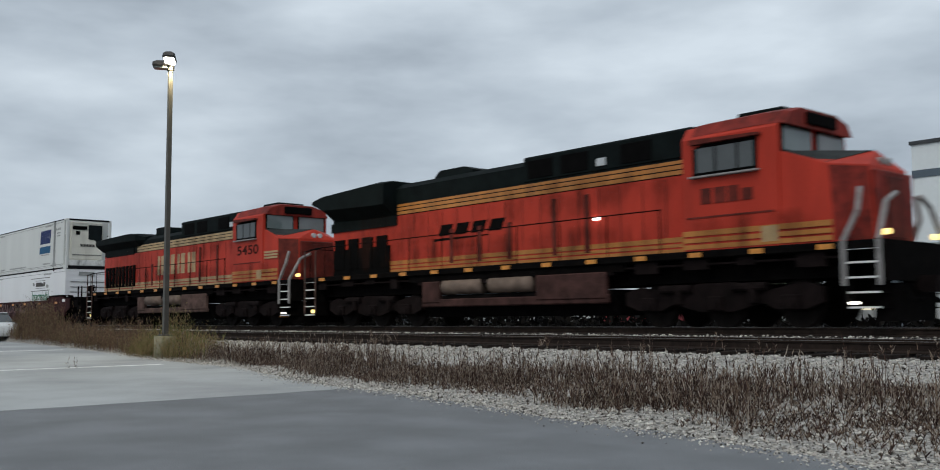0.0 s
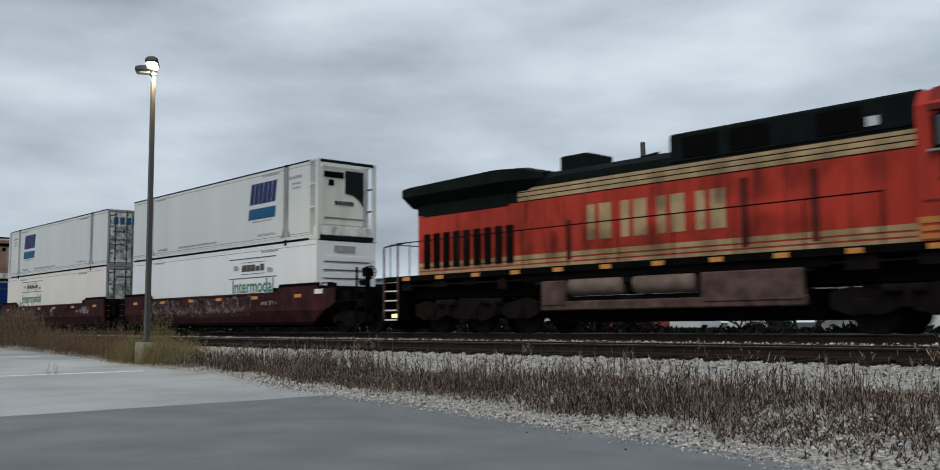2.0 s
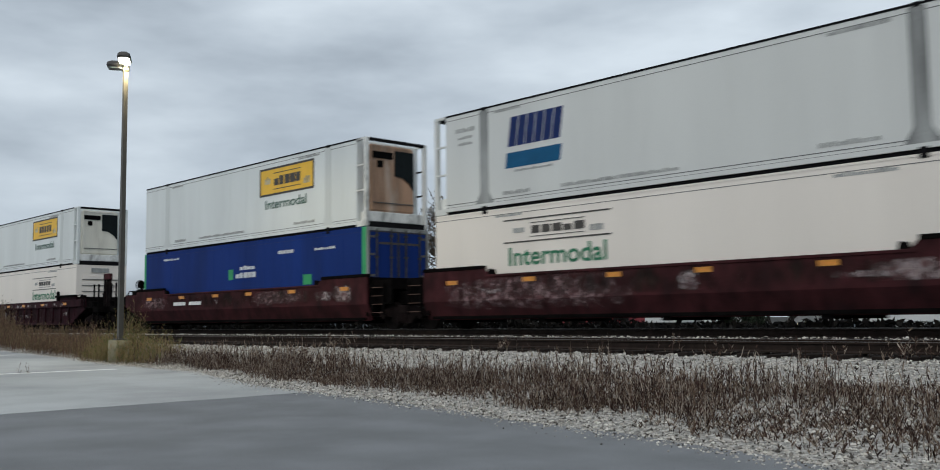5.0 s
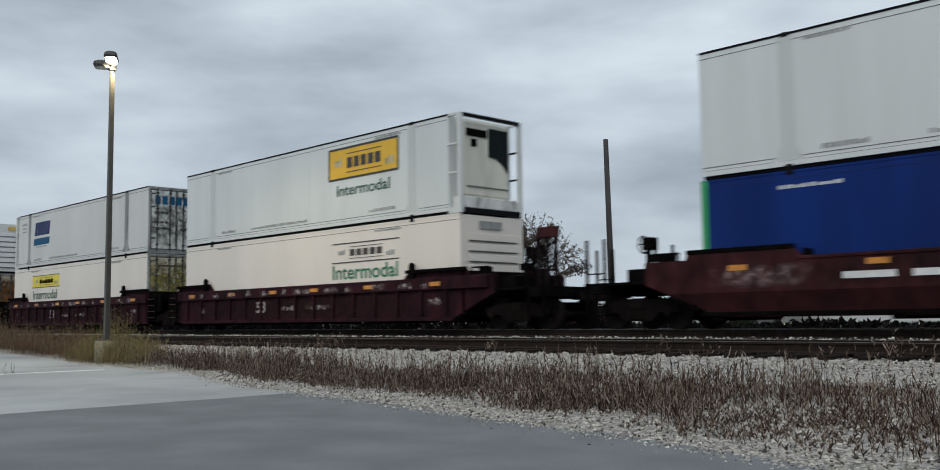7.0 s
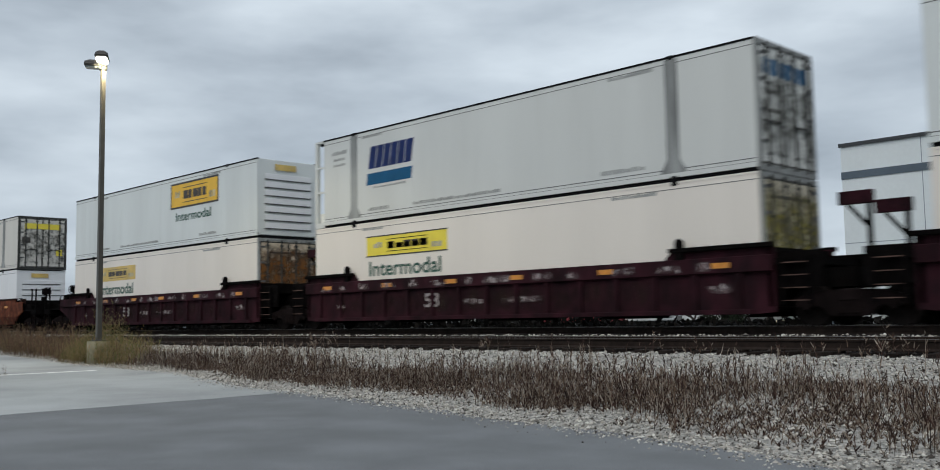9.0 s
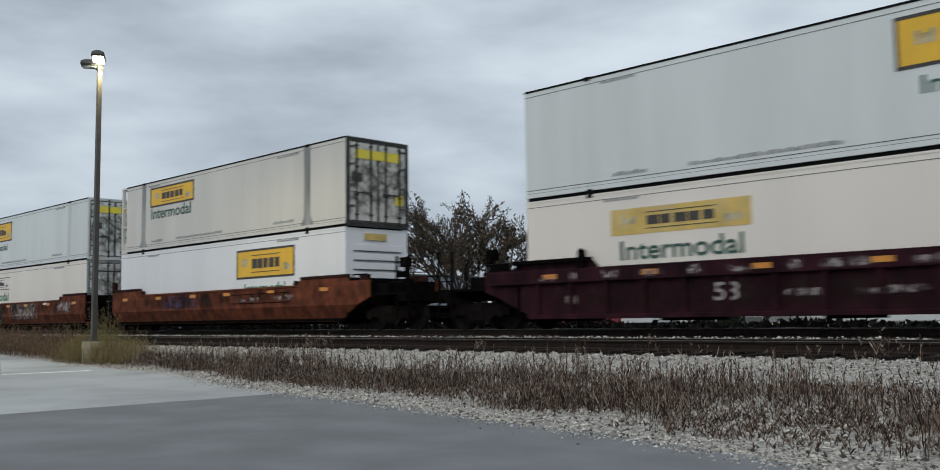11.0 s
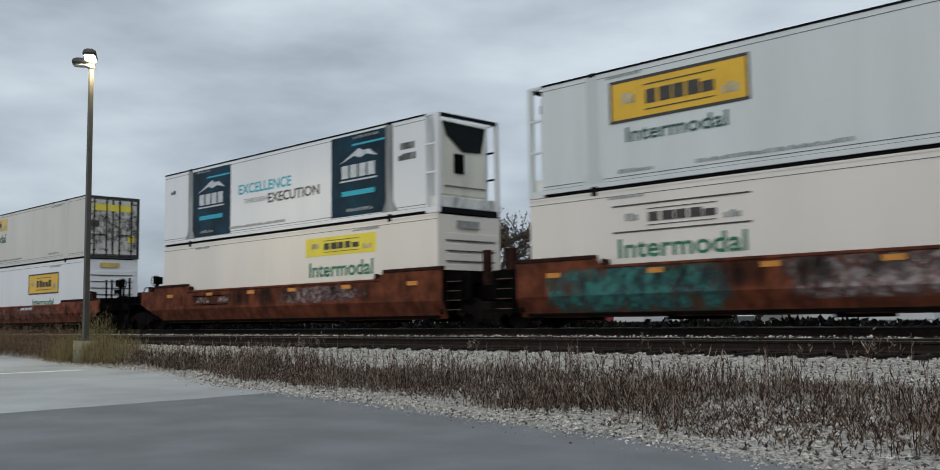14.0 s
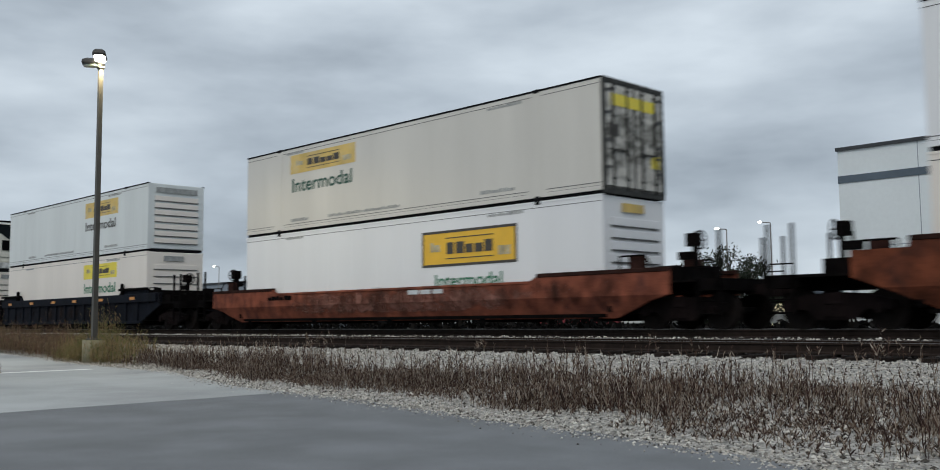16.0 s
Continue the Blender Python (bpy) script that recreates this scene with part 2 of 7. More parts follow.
M = {
    "asphalt": mat("asphalt", (0.156, 0.165, 0.174), 0.85, 0, 0.17, 0.9, 60, 0.5, 0.35, (0.112, 0.119, 0.126)),
    "concrete_lot": mat("concrete_lot", (0.33, 0.345, 0.345), 0.85, 0, 0.22, 0.35, 50, 0.4, 0.6, (0.21, 0.205, 0.21)),
    "line_paint": mat("line_paint", (0.78, 0.79, 0.78), 0.7, 0, 0.12, 4, 40, 0.2, 0.3, (0.42, 0.42, 0.42)),
    "gravel": mat("gravel", (0.33, 0.32, 0.295), 0.95, 0, 0.6, 14, 34, 1.0, 0.8, (0.075, 0.066, 0.056)),
    # Oil-stained ballast; the train's shade is put into its dark colour too.
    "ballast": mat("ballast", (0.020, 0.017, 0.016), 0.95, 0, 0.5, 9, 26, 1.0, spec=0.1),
    "far_ground": mat("far_ground", (0.05, 0.05, 0.045), 0.95, 0, 0.3, 0.2, 6, 0.3, spec=0.1),
    "stone": islands("limestone", [(0.54, 0.51, 0.455), (0.385, 0.36, 0.32), (0.205, 0.19, 0.17), (0.63, 0.61, 0.56), (0.07, 0.062, 0.054), (0.445, 0.415, 0.37)]),
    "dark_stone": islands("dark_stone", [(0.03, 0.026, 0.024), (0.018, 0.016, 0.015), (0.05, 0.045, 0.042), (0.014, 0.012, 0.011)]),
    "rail": mat("rail_steel", (0.022, 0.015, 0.012), 0.8, 0.0, 0.3, 6, 60, 0.2, spec=0.15),
    "railtop": mat("rail_running_face", (0.35, 0.34, 0.33), 0.3, 0.9, 0.15, 6, 60, 0.05),
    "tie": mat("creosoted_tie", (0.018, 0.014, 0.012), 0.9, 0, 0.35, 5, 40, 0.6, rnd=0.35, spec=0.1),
    "weed": islands("dry_weed", [(0.085, 0.05, 0.04), (0.045, 0.027, 0.023), (0.26, 0.21, 0.165), (0.028, 0.018, 0.016), (0.15, 0.105, 0.075), (0.065, 0.042, 0.033), (0.34, 0.29, 0.24)], 0.95),
    "weed_green": islands("goldenrod", [(0.23, 0.18, 0.08), (0.14, 0.14, 0.055), (0.28, 0.21, 0.12), (0.12, 0.13, 0.05), (0.24, 0.15, 0.08)], 0.9),
    "weed_red": islands("rusty_brush", [(0.15, 0.08, 0.055), (0.10, 0.06, 0.043), (0.25, 0.18, 0.115), (0.07, 0.047, 0.037), (0.18, 0.15, 0.075)], 0.9),
    "bark": mat("bark", (0.055, 0.047, 0.042), 0.95, 0, 0.3, 6, 40, 0.5),
    "autumn": islands("thin_leaves", [(0.10, 0.075, 0.05), (0.07, 0.06, 0.045), (0.13, 0.09, 0.055), (0.05, 0.045, 0.038)], 0.9),
    # Added brush, near black so the gap under the train stays dark.
    "added_brush": islands("gap_darkening_brush", [(0.006, 0.0055, 0.005), (0.010, 0.0085, 0.007), (0.004, 0.004, 0.004)], 0.95),
    "evergreen": islands("evergreen", [(0.02, 0.028, 0.018), (0.03, 0.04, 0.025), (0.015, 0.02, 0.014)], 0.9),
    "pole": mat("bronze_pole", (0.058, 0.054, 0.046), 0.5, 0.0, 0.15, 4, 40, 0.05),
    "wood_pole": mat("wood_pole", (0.045, 0.042, 0.042), 0.9, 0, 0.3, 3, 40, 0.3, streak=True),
    "pier": mat("concrete_pier", (0.19, 0.175, 0.115), 0.9, 0, 0.2, 4, 40, 0.4, 0.3, (0.12, 0.11, 0.09)),
    "lamp_dark": mat("dark_bronze_housing", (0.030, 0.028, 0.025), 0.45, 0.0, 0.2, 4, 40, 0.05),
    "lens": glow("lamp_lens", (1.0, 0.93, 0.74), 14.0),
    "orange": mat("orange_paint", (0.44, 0.040, 0.022), 0.55, 0, 0.16, 1.2, 30, 0.04, 0.55, (0.17, 0.022, 0.014), streak=True, spec=0.15),
    "orange_nose": mat("soiled_orange_paint", (0.12, 0.018, 0.012), 0.7, 0, 0.4, 3.0, 40, 0.06, 0.8, (0.022, 0.010, 0.008), spec=0.2),
    "nose_red": mat("darker_red_nose_paint", (0.19, 0.020, 0.013), 0.65, 0, 0.4, 3.0, 40, 0.06, 0.9, (0.025, 0.008, 0.007), spec=0.2),
    "stripe": mat("yellow_stripe_paint", (0.42, 0.16, 0.026), 0.5, 0, 0.2, 2, 40, 0.03, 0.5, (0.13, 0.05, 0.02), streak=True),
    "cream": mat("cream_paint", (0.42, 0.29, 0.14), 0.5, 0, 0.2, 2, 40, 0.03, 0.5, (0.20, 0.09, 0.04)),
    "hood_black": mat("hood_dark_green_paint", (0.004, 0.007, 0.007), 0.75, 0, 0.4, 2, 40, 0.05, spec=0.08),
    # Underframe, truck and wheel colours hold grime plus the shade under the train.
    "under": mat("underframe_grime_and_shade", (0.004, 0.0035, 0.0035), 0.95, 0, 0.5, 4, 40, 0.3, 0.5, (0.009, 0.006, 0.005), spec=0.04),
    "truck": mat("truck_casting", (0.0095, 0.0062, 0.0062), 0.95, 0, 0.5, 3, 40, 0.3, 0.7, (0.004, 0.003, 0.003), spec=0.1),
    "tank": mat("fuel_tank_paint", (0.10, 0.062, 0.052), 0.85, 0, 0.4, 3, 40, 0.1, 0.8, (0.03, 0.018, 0.015), spec=0.15),
    "tank_dark": mat("dark_red_tank_paint", (0.055, 0.026, 0.023), 0.85, 0, 0.4, 3, 40, 0.1, 0.8, (0.018, 0.010, 0.009), spec=0.15),
    "reservoir": mat("dusty_tank_paint", (0.17, 0.125, 0.10), 0.75, 0, 0.25, 3, 40, 0.1, 0.6, (0.07, 0.05, 0.04), spec=0.2),
    "handrail": mat("handrail_paint", (0.25, 0.24, 0.235), 0.6, 0, 0.2, 5, 40, 0.05),
    "white_edge": mat("white_edge_paint", (0.75, 0.75, 0.74), 0.5, 0, 0.1, 5, 40, 0.05),
    "amber": mat("amber_reflector", (0.62, 0.25, 0.035), 0.4, 0, 0.2, 8, 60, 0.03, 0.6, (0.25, 0.08, 0.02)),
    # Pale base colour stands in for the sky mirrored in the glass.
    "cabglass": glass("glass_painted_sky_tint", (0.15, 0.18, 0.18)),
    "sideglass": glass("dark_side_glass", (0.035, 0.042, 0.042)),
    "dark": mat("dark_opening", (0.003, 0.003, 0.003), 0.9, 0, 0.3, 4, 40, 0.1, spec=0.05),
    "headlamp": glow("marker_lamp", (1.0, 0.95, 0.85), 5.0),
    "yellow_lamp": glow("yellow_lamp", (1.0, 0.72, 0.25), 2.0),
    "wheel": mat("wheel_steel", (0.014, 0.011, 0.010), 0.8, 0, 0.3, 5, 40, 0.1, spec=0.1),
    "maroon": mat("maroon_car_paint", (0.045, 0.012, 0.014), 0.85, 0, 0.5, 2.4, 30, 0.08, 0.85, (0.019, 0.009, 0.010), streak=0.5, spec=0.15),
    "maroon2": mat("dark_maroon_car_paint", (0.025, 0.006, 0.010), 0.85, 0, 0.5, 2.4, 30, 0.08, 0.85, (0.010, 0.005, 0.007), streak=0.5, spec=0.15),
    "rust": mat("rust_brown_car_paint", (0.125, 0.036, 0.017), 0.9, 0, 0.5, 3.0, 24, 0.1, 0.9, (0.036, 0.015, 0.012), streak=0.8, spec=0.2),
    "rust2": mat("faded_rust_car_paint", (0.19, 0.058, 0.034), 0.9, 0, 0.5, 2.6, 24, 0.1, 0.9, (0.075, 0.030, 0.025), streak=0.8, spec=0.2),
    "navy": mat("dark_blue_car_paint", (0.006, 0.008, 0.013), 0.8, 0, 0.4, 2.0, 30, 0.08, 0.6, (0.018, 0.017, 0.020), streak=0.5, spec=0.12),
    "stencil": spray("worn_white_stencil", (0.40, 0.36, 0.36), (0.16, 0.10, 0.105), 5.0, 0.56, 0.8, 1.0, 0.85),
    "number": mat("faded_white_number", (0.34, 0.30, 0.30), 0.7, 0, 0.35, 7, 40, 0.05, 0.9, (0.05, 0.025, 0.028)),
    "white": mat("white_container_paint", (0.67, 0.705, 0.695), 0.5, 0, 0.05, 0.8, 30, 0.02, 0.28, (0.47, 0.49, 0.48), streak=True),
    "bright": mat("clean_white_container_paint", (0.78, 0.79, 0.80), 0.5, 0, 0.03, 0.8, 30, 0.02, 0.15, (0.66, 0.66, 0.66), streak=True),
    "ivory": mat("ivory_container_paint", (0.79, 0.735, 0.665), 0.5, 0, 0.04, 0.6, 30, 0.02, 0.15, (0.68, 0.62, 0.55), streak=True),
    "tan": mat("weathered_tan_container_paint", (0.63, 0.61, 0.56), 0.6, 0, 0.06, 0.6, 30, 0.02, 0.3, (0.50, 0.48, 0.43), streak=True),
    "greywhite": mat("weathered_grey_white_paint", (0.62, 0.635, 0.615), 0.6, 0, 0.05, 0.6, 30, 0.02, 0.3, (0.47, 0.48, 0.465), streak=True),
    "post": mat("grimy_post_paint", (0.25, 0.26, 0.255), 0.7, 0, 0.4, 2.5, 40, 0.05, 0.9, (0.07, 0.07, 0.07), streak=True),
    "postfaint": mat("dusty_post_paint", (0.58, 0.61, 0.60), 0.6, 0, 0.08, 1.5, 40, 0.03, 0.6, (0.38, 0.39, 0.385), streak=True),
    "blue": mat("blue_container_paint", (0.005, 0.026, 0.155), 0.6, 0, 0.2, 1.0, 30, 0.03, 0.4, (0.010, 0.022, 0.085), streak=True, spec=0.12),
    "green": mat("green_corner_post", (0.02, 0.30, 0.10), 0.5, 0, 0.1, 3, 30, 0.03),
    "groove": mat("grey_groove", (0.10, 0.10, 0.10), 0.8, 0, 0.2, 4, 40, 0.05),
    "gasket": mat("black_door_gasket", (0.030, 0.031, 0.029), 0.8, 0, 0.5, 5, 40, 0.05, 0.6, (0.11, 0.11, 0.10)),
    "black": mat("black_rail_and_gap", (0.008, 0.008, 0.009), 0.9, 0, 0.3, 4, 40, 0.05, spec=0.1),
    "sign_yellow": mat("yellow_sign", (0.78, 0.46, 0.035), 0.5, 0, 0.06, 2, 30, 0.02, 0.2, (0.6, 0.38, 0.06)),
    "sign_faded": mat("faded_yellow_sign", (0.62, 0.44, 0.13), 0.6, 0, 0.15, 2, 30, 0.02, 0.6, (0.55, 0.48, 0.32)),
    "sign_lemon": mat("lemon_sign", (0.80, 0.66, 0.06), 0.5, 0, 0.06, 2, 30, 0.02, 0.2, (0.68, 0.58, 0.15)),
    "ink": mat("black_lettering", (0.05, 0.045, 0.04), 0.6, 0, 0.2, 5, 40, 0.02),
    "greytext": mat("grey_lettering", (0.30, 0.31, 0.30), 0.6, 0, 0.2, 5, 40, 0.02, 0.5, (0.55, 0.55, 0.54)),
    "greentext": mat("green_lettering", (0.012, 0.16, 0.075), 0.6, 0, 0.2, 5, 40, 0.02, 0.25, (0.12, 0.28, 0.2)),
    "greentext_dark": mat("dark_green_lettering", (0.018, 0.08, 0.055), 0.6, 0, 0.2, 5, 40, 0.02, 0.3, (0.12, 0.18, 0.15)),
    "bluemark": mat("dark_blue_mark", (0.008, 0.022, 0.105), 0.6, 0, 0.2, 3, 40, 0.02, spec=0.2),
    "tealmark": mat("teal_blue_mark", (0.006, 0.085, 0.19), 0.6, 0, 0.1, 3, 40, 0.02, spec=0.2),
    "tealpanel": mat("dark_teal_panel", (0.004, 0.022, 0.040), 0.5, 0, 0.4, 1.2, 20, 0.02, 0.7, (0.004, 0.065, 0.10), spec=0.2),
    "cyan": mat("cyan_lettering", (0.02, 0.38, 0.50), 0.5, 0, 0.1, 3, 30, 0.02),
    "palemark": mat("pale_mark", (0.55, 0.58, 0.60), 0.5, 0, 0.15, 4, 40, 0.02),
    "doorgrime": mat("grimy_door_paint", (0.70, 0.71, 0.68), 0.7, 0, 0.15, 3.6, 40, 0.05, 0.97, (0.06, 0.06, 0.055), streak=0.55),
    "dooryellow": mat("yellow_stained_door_paint", (0.58, 0.53, 0.42), 0.8, 0, 0.3, 3.0, 40, 0.06, 0.8, (0.25, 0.20, 0.10), streak=0.5),
    "doorrust": mat("rusty_door_paint", (0.48, 0.40, 0.30), 0.8, 0, 0.4, 3.5, 40, 0.08, 0.7, (0.16, 0.08, 0.035)),
    "doorolive": mat("olive_stained_door_paint", (0.46, 0.42, 0.30), 0.8, 0, 0.3, 3.5, 40, 0.08, 0.85, (0.22, 0.16, 0.035)),
    "reefer": mat("cooling_unit_cover", (0.72, 0.70, 0.61), 0.55, 0, 0.1, 2, 30, 0.03, 0.5, (0.36, 0.33, 0.27), streak=True),
    "reefer_rust": mat("rust_stained_cooling_cover", (0.36, 0.22, 0.14), 0.7, 0, 0.4, 2, 30, 0.05, 0.7, (0.62, 0.58, 0.52), streak=True),
    "grille": mat("dark_grille", (0.005, 0.009, 0.010), 0.7, 0, 0.2, 6, 80, 0.3, spec=0.15),
    "graf_white": spray("pale_spray_paint", (0.34, 0.28, 0.28), (0.12, 0.06, 0.06), 4.0, 0.60),
    "graf_faint": spray("faded_pink_spray_paint", (0.26, 0.18, 0.185), (0.09, 0.04, 0.043), 4.0, 0.56),
    "graf_teal": spray("teal_spray_paint", (0.05, 0.20, 0.175), (0.045, 0.09, 0.10), 2.4, 0.66),
    "graf_silver": spray("silver_spray_paint", (0.38, 0.33, 0.32), (0.16, 0.09, 0.08), 3.6, 0.62),
    "graf_dark": mat("dark_spray_outline", (0.06, 0.035, 0.032), 0.8, 0, 0.3, 4, 40, 0.02),
    "graf_blue": spray("dull_blue_spray_paint", (0.07, 0.06, 0.14), (0.12, 0.06, 0.06), 3.4, 0.58),
    "graf_line": mat("pale_spray_line", (0.15, 0.105, 0.10), 0.8, 0, 0.5, 6, 40, 0.02, 0.9, (0.04, 0.016, 0.017)),
    "graf_pink": spray("worn_pink_paint", (0.30, 0.15, 0.12), (0.20, 0.085, 0.065), 3.0, 0.60),
    "soot": spray("black_soot", (0.014, 0.011, 0.010), (0.035, 0.022, 0.018), 2.4, 0.52, 0.9, 2.6, 0.75),
    "road_film": spray("brown_road_film", (0.030, 0.013, 0.010), (0.060, 0.022, 0.014), 1.8, 0.52, 0.9, 3.0, 0.42),
    "door_soot": spray("door_grime", (0.050, 0.052, 0.046), (0.13, 0.13, 0.11), 4.2, 0.52, 0.9, 1.1, 0.8),
    "door_rust": spray("door_rust_stain", (0.20, 0.085, 0.025), (0.10, 0.055, 0.03), 2.4, 0.60, 0.9, 1.0, 0.9),
    "door_olive": spray("door_olive_stain", (0.34, 0.30, 0.06), (0.20, 0.17, 0.06), 2.4, 0.55, 0.9, 0.6, 0.85),
    "lip_brown": mat("dark_rusted_edge", (0.030, 0.013, 0.010), 0.9, 0, 0.5, 4, 40, 0.1, 0.6, (0.010, 0.006, 0.006), spec=0.1),
    "number_dark": mat("dark_brown_number", (0.045, 0.016, 0.014), 0.9, 0, 0.3, 5, 40, 0.02, spec=0.05),
    "nose_top": mat("dull_grey_green_nose_top", (0.028, 0.032, 0.032), 0.8, 0, 0.3, 4, 40, 0.05, spec=0.15),
    "bldg": mat("pale_panel_wall", (0.74, 0.79, 0.80), 0.7, 0, 0.05, 0.15, 4, 0.03, 0.2, (0.62, 0.66, 0.67)),
    "bldg_band": mat("slate_blue_band", (0.09, 0.12, 0.15), 0.7, 0, 0.1, 0.3, 6, 0.03),
    "bldg_cap": mat("dark_coping", (0.04, 0.045, 0.05), 0.7, 0, 0.1, 1, 10, 0.03),
    "far_wall": mat("far_grey_blue_wall", (0.24, 0.28, 0.32), 0.8, 0, 0.1, 0.3, 6, 0.03),
    "trailer_white": mat("white_trailer_side", (0.66, 0.68, 0.68), 0.6, 0, 0.06, 0.5, 10, 0.03, 0.2, (0.5, 0.5, 0.5)),
    "red_paint": mat("dull_red_paint", (0.30, 0.04, 0.05), 0.6, 0, 0.15, 2, 20, 0.03),
    "warm_light": glow("lit_doorway", (1.0, 0.86, 0.55), 0.9),
    "tyre": mat("tyre_rubber", (0.02, 0.02, 0.02), 0.9, 0, 0.2, 5, 40, 0.1),
}


# ---- mesh helpers ----
def box(bm, x0, x1, y0, y1, z0, z1, bevel=0.0):
    r = bmesh.ops.create_cube(bm, size=1.0)
    vs = r["verts"]
    for v in vs:
        v.co = Vector(((x0 + x1) / 2 + v.co.x * (x1 - x0), (y0 + y1) / 2 + v.co.y * (y1 - y0), (z0 + z1) / 2 + v.co.z * (z1 - z0)))
    if bevel:
        es = list({e for v in vs for e in v.link_edges})
        bmesh.ops.bevel(bm, geom=es, offset=bevel, segments=1, affect="EDGES")
    return bm


def slab(bm, pts, y0, y1):
    """A plate with the outline pts in x and z, from y0 to y1."""
    a = [bm.verts.new((x, y0, z)) for x, z in pts]
    b = [bm.verts.new((x, y1, z)) for x, z in pts]
    fs = [bm.faces.new(a), bm.faces.new(b[::-1])]
    k = len(pts)
    for i in range(k):
        fs.append(bm.faces.new((a[i], b[i], b[(i + 1) % k], a[(i + 1) % k])))
    bmesh.ops.recalc_face_normals(bm, faces=fs)
    return bm


def flat(bm, pts, z0, z1):
    """A plate with the outline pts in x and y, from z0 to z1."""
    a = [bm.verts.new((x, y, z0)) for x, y in pts]
    b = [bm.verts.new((x, y, z1)) for x, y in pts]
    fs = [bm.faces.new(a), bm.faces.new(b[::-1])]
    k = len(pts)
    for i in range(k):
        fs.append(bm.faces.new((a[i], b[i], b[(i + 1) % k], a[(i + 1) % k])))
    bmesh.ops.recalc_face_normals(bm, faces=fs)
    return bm


def loft(bm, sections):
    """A closed skin through rings of equal numbers of points."""
    rings = [[bm.verts.new(p) for p in s] for s in sections]
    fs = [bm.faces.new(rings[0]), bm.faces.new(rings[-1][::-1])]
    for a, b in zip(rings, rings[1:]):
        k = len(a)
        for i in range(k):
            fs.append(bm.faces.new((a[i], b[i], b[(i + 1) % k], a[(i + 1) % k])))
    bmesh.ops.recalc_face_normals(bm, faces=fs)
    return bm


def rod(bm, p0, p1, r, seg=8, r2=None):
    p0, p1 = Vector(p0), Vector(p1)
    d = p1 - p0
    m = Matrix.Translation((p0 + p1) / 2) @ d.to_track_quat("Z", "Y").to_matrix().to_4x4()
    bmesh.ops.create_cone(bm, cap_ends=True, segments=seg, radius1=r, radius2=r if r2 is None else r2, depth=d.length, matrix=m)
    return bm


def pipe(bm, pts, r, seg=6):
    for a, b in zip(pts, pts[1:]):
        rod(bm, a, b, r, seg)
    return bm


def B():
    return bmesh.new()


def part(name, bm, material, parent=None, label="", smooth=False, kind=""):
    me = bpy.data.meshes.new(name)
    bm.to_mesh(me)
    bm.free()
    me.materials.append(M[material])
    if smooth:
        for f in me.polygons:
            f.use_smooth = True
    ob = new(name, me)
    if parent:
        ob.parent = parent
    if name in ("small_print", "stencil", "sheet_seam", "sign_mark", "sign_small_mark", "door_print", "rib_shadow_line", "groove"):
        kind = "stuff"
    tagged(ob, label, kind=kind)
    return ob


def shared(name, mesh, parent, at):
    ob = new(name, mesh)
    ob.parent = parent
    ob.location = at
    return ob


def thing(name, label, category, group="", kind=""):
    ob = new(name)
    ob.empty_display_size = 0.2
    return tagged(ob, label, category, group, kind)


def lettering(text, material, parent, x0, x1, y, z0, z1, name="lettering", shear=0.0):
    """Words standing on a wall that faces -y, filling the given rectangle."""
    cu = bpy.data.curves.new(name, "FONT")
    cu.body, cu.extrude, cu.shear, cu.offset = text, 0.0, shear, 0.018
    tmp = new(name, cu)
    dg = bpy.context.evaluated_depsgraph_get()
    me = bpy.data.meshes.new_from_object(tmp.evaluated_get(dg))
    bpy.data.objects.remove(tmp)
    bpy.data.curves.remove(cu)
    xs, ys = [v.co.x for v in me.vertices], [v.co.y for v in me.vertices]
    ax, bx, ay, by = min(xs), max(xs), min(ys), max(ys)
    for v in me.vertices:
        v.co = Vector((x0 + (v.co.x - ax) / (bx - ax) * (x1 - x0), y, z0 + (v.co.y - ay) / (by - ay) * (z1 - z0)))
    me.materials.clear()
    me.materials.append(M[material])
    ob = new(name, me)
    ob.parent = parent
    return ob


MOVERS = []   # things that run with the train: object, place along the train, height
WHEELS = []   # wheelsets that turn: object, place on its thing, radius


def on_train(ob, s, z=0.0):
    MOVERS.append((ob, s, z))
    return ob


# ---- ground, lot and tracks ----
EDGE = [(60, -16), (24, -1.5), (6, 5.0), (-3, 7.2), (-5.8, 7.95), (-9, 8.55), (-12.2, 9.1), (-15.5, 9.35), (-17.5, 9.8), (-19.5, 10.5), (-22, 10.9), (-25, 11.0), (-28, 11.15),
        (-32, 11.9), (-42, 13.0), (-60, 13.5), (-90, 13.7), (-400, 13.7)]
EX = [-p[0] for p in EDGE]
EYS = [p[1] for p in EDGE]


def edge_y(x):
    """Where the lot ends and the gravel begins."""
    return float(np.interp(-x, EX, EYS))


def lot_z(x):
    return -0.95 + 0.006 * min(45.0, max(0.0, -x - 10.0))


def land(x, y):
    """Height of the ground, without the tracks' rails and ties."""
    e = edge_y(x)
    zl = lot_z(x) - 0.01
    prof_y = [e - 0.01, e + 0.02, 13.75, 14.35, 16.6, 16.9, 17.9, 21.8, 23.5, 30.0]
    prof_z = [zl - 0.25, zl, -0.43, -0.375, -0.345, -0.30, -0.175, -0.175, -0.45, -0.75]
    if e > 13.2:
        prof_y[2] = e + 0.35
    z = float(np.interp(y, prof_y, prof_z))
    if e + 0.1 < y < 13.9:
        z += 0.05 * noise.noise((x * 0.5, y * 0.7, 0)) + 0.02 * noise.noise((x * 2.1, y * 2.3, 5))
    return z


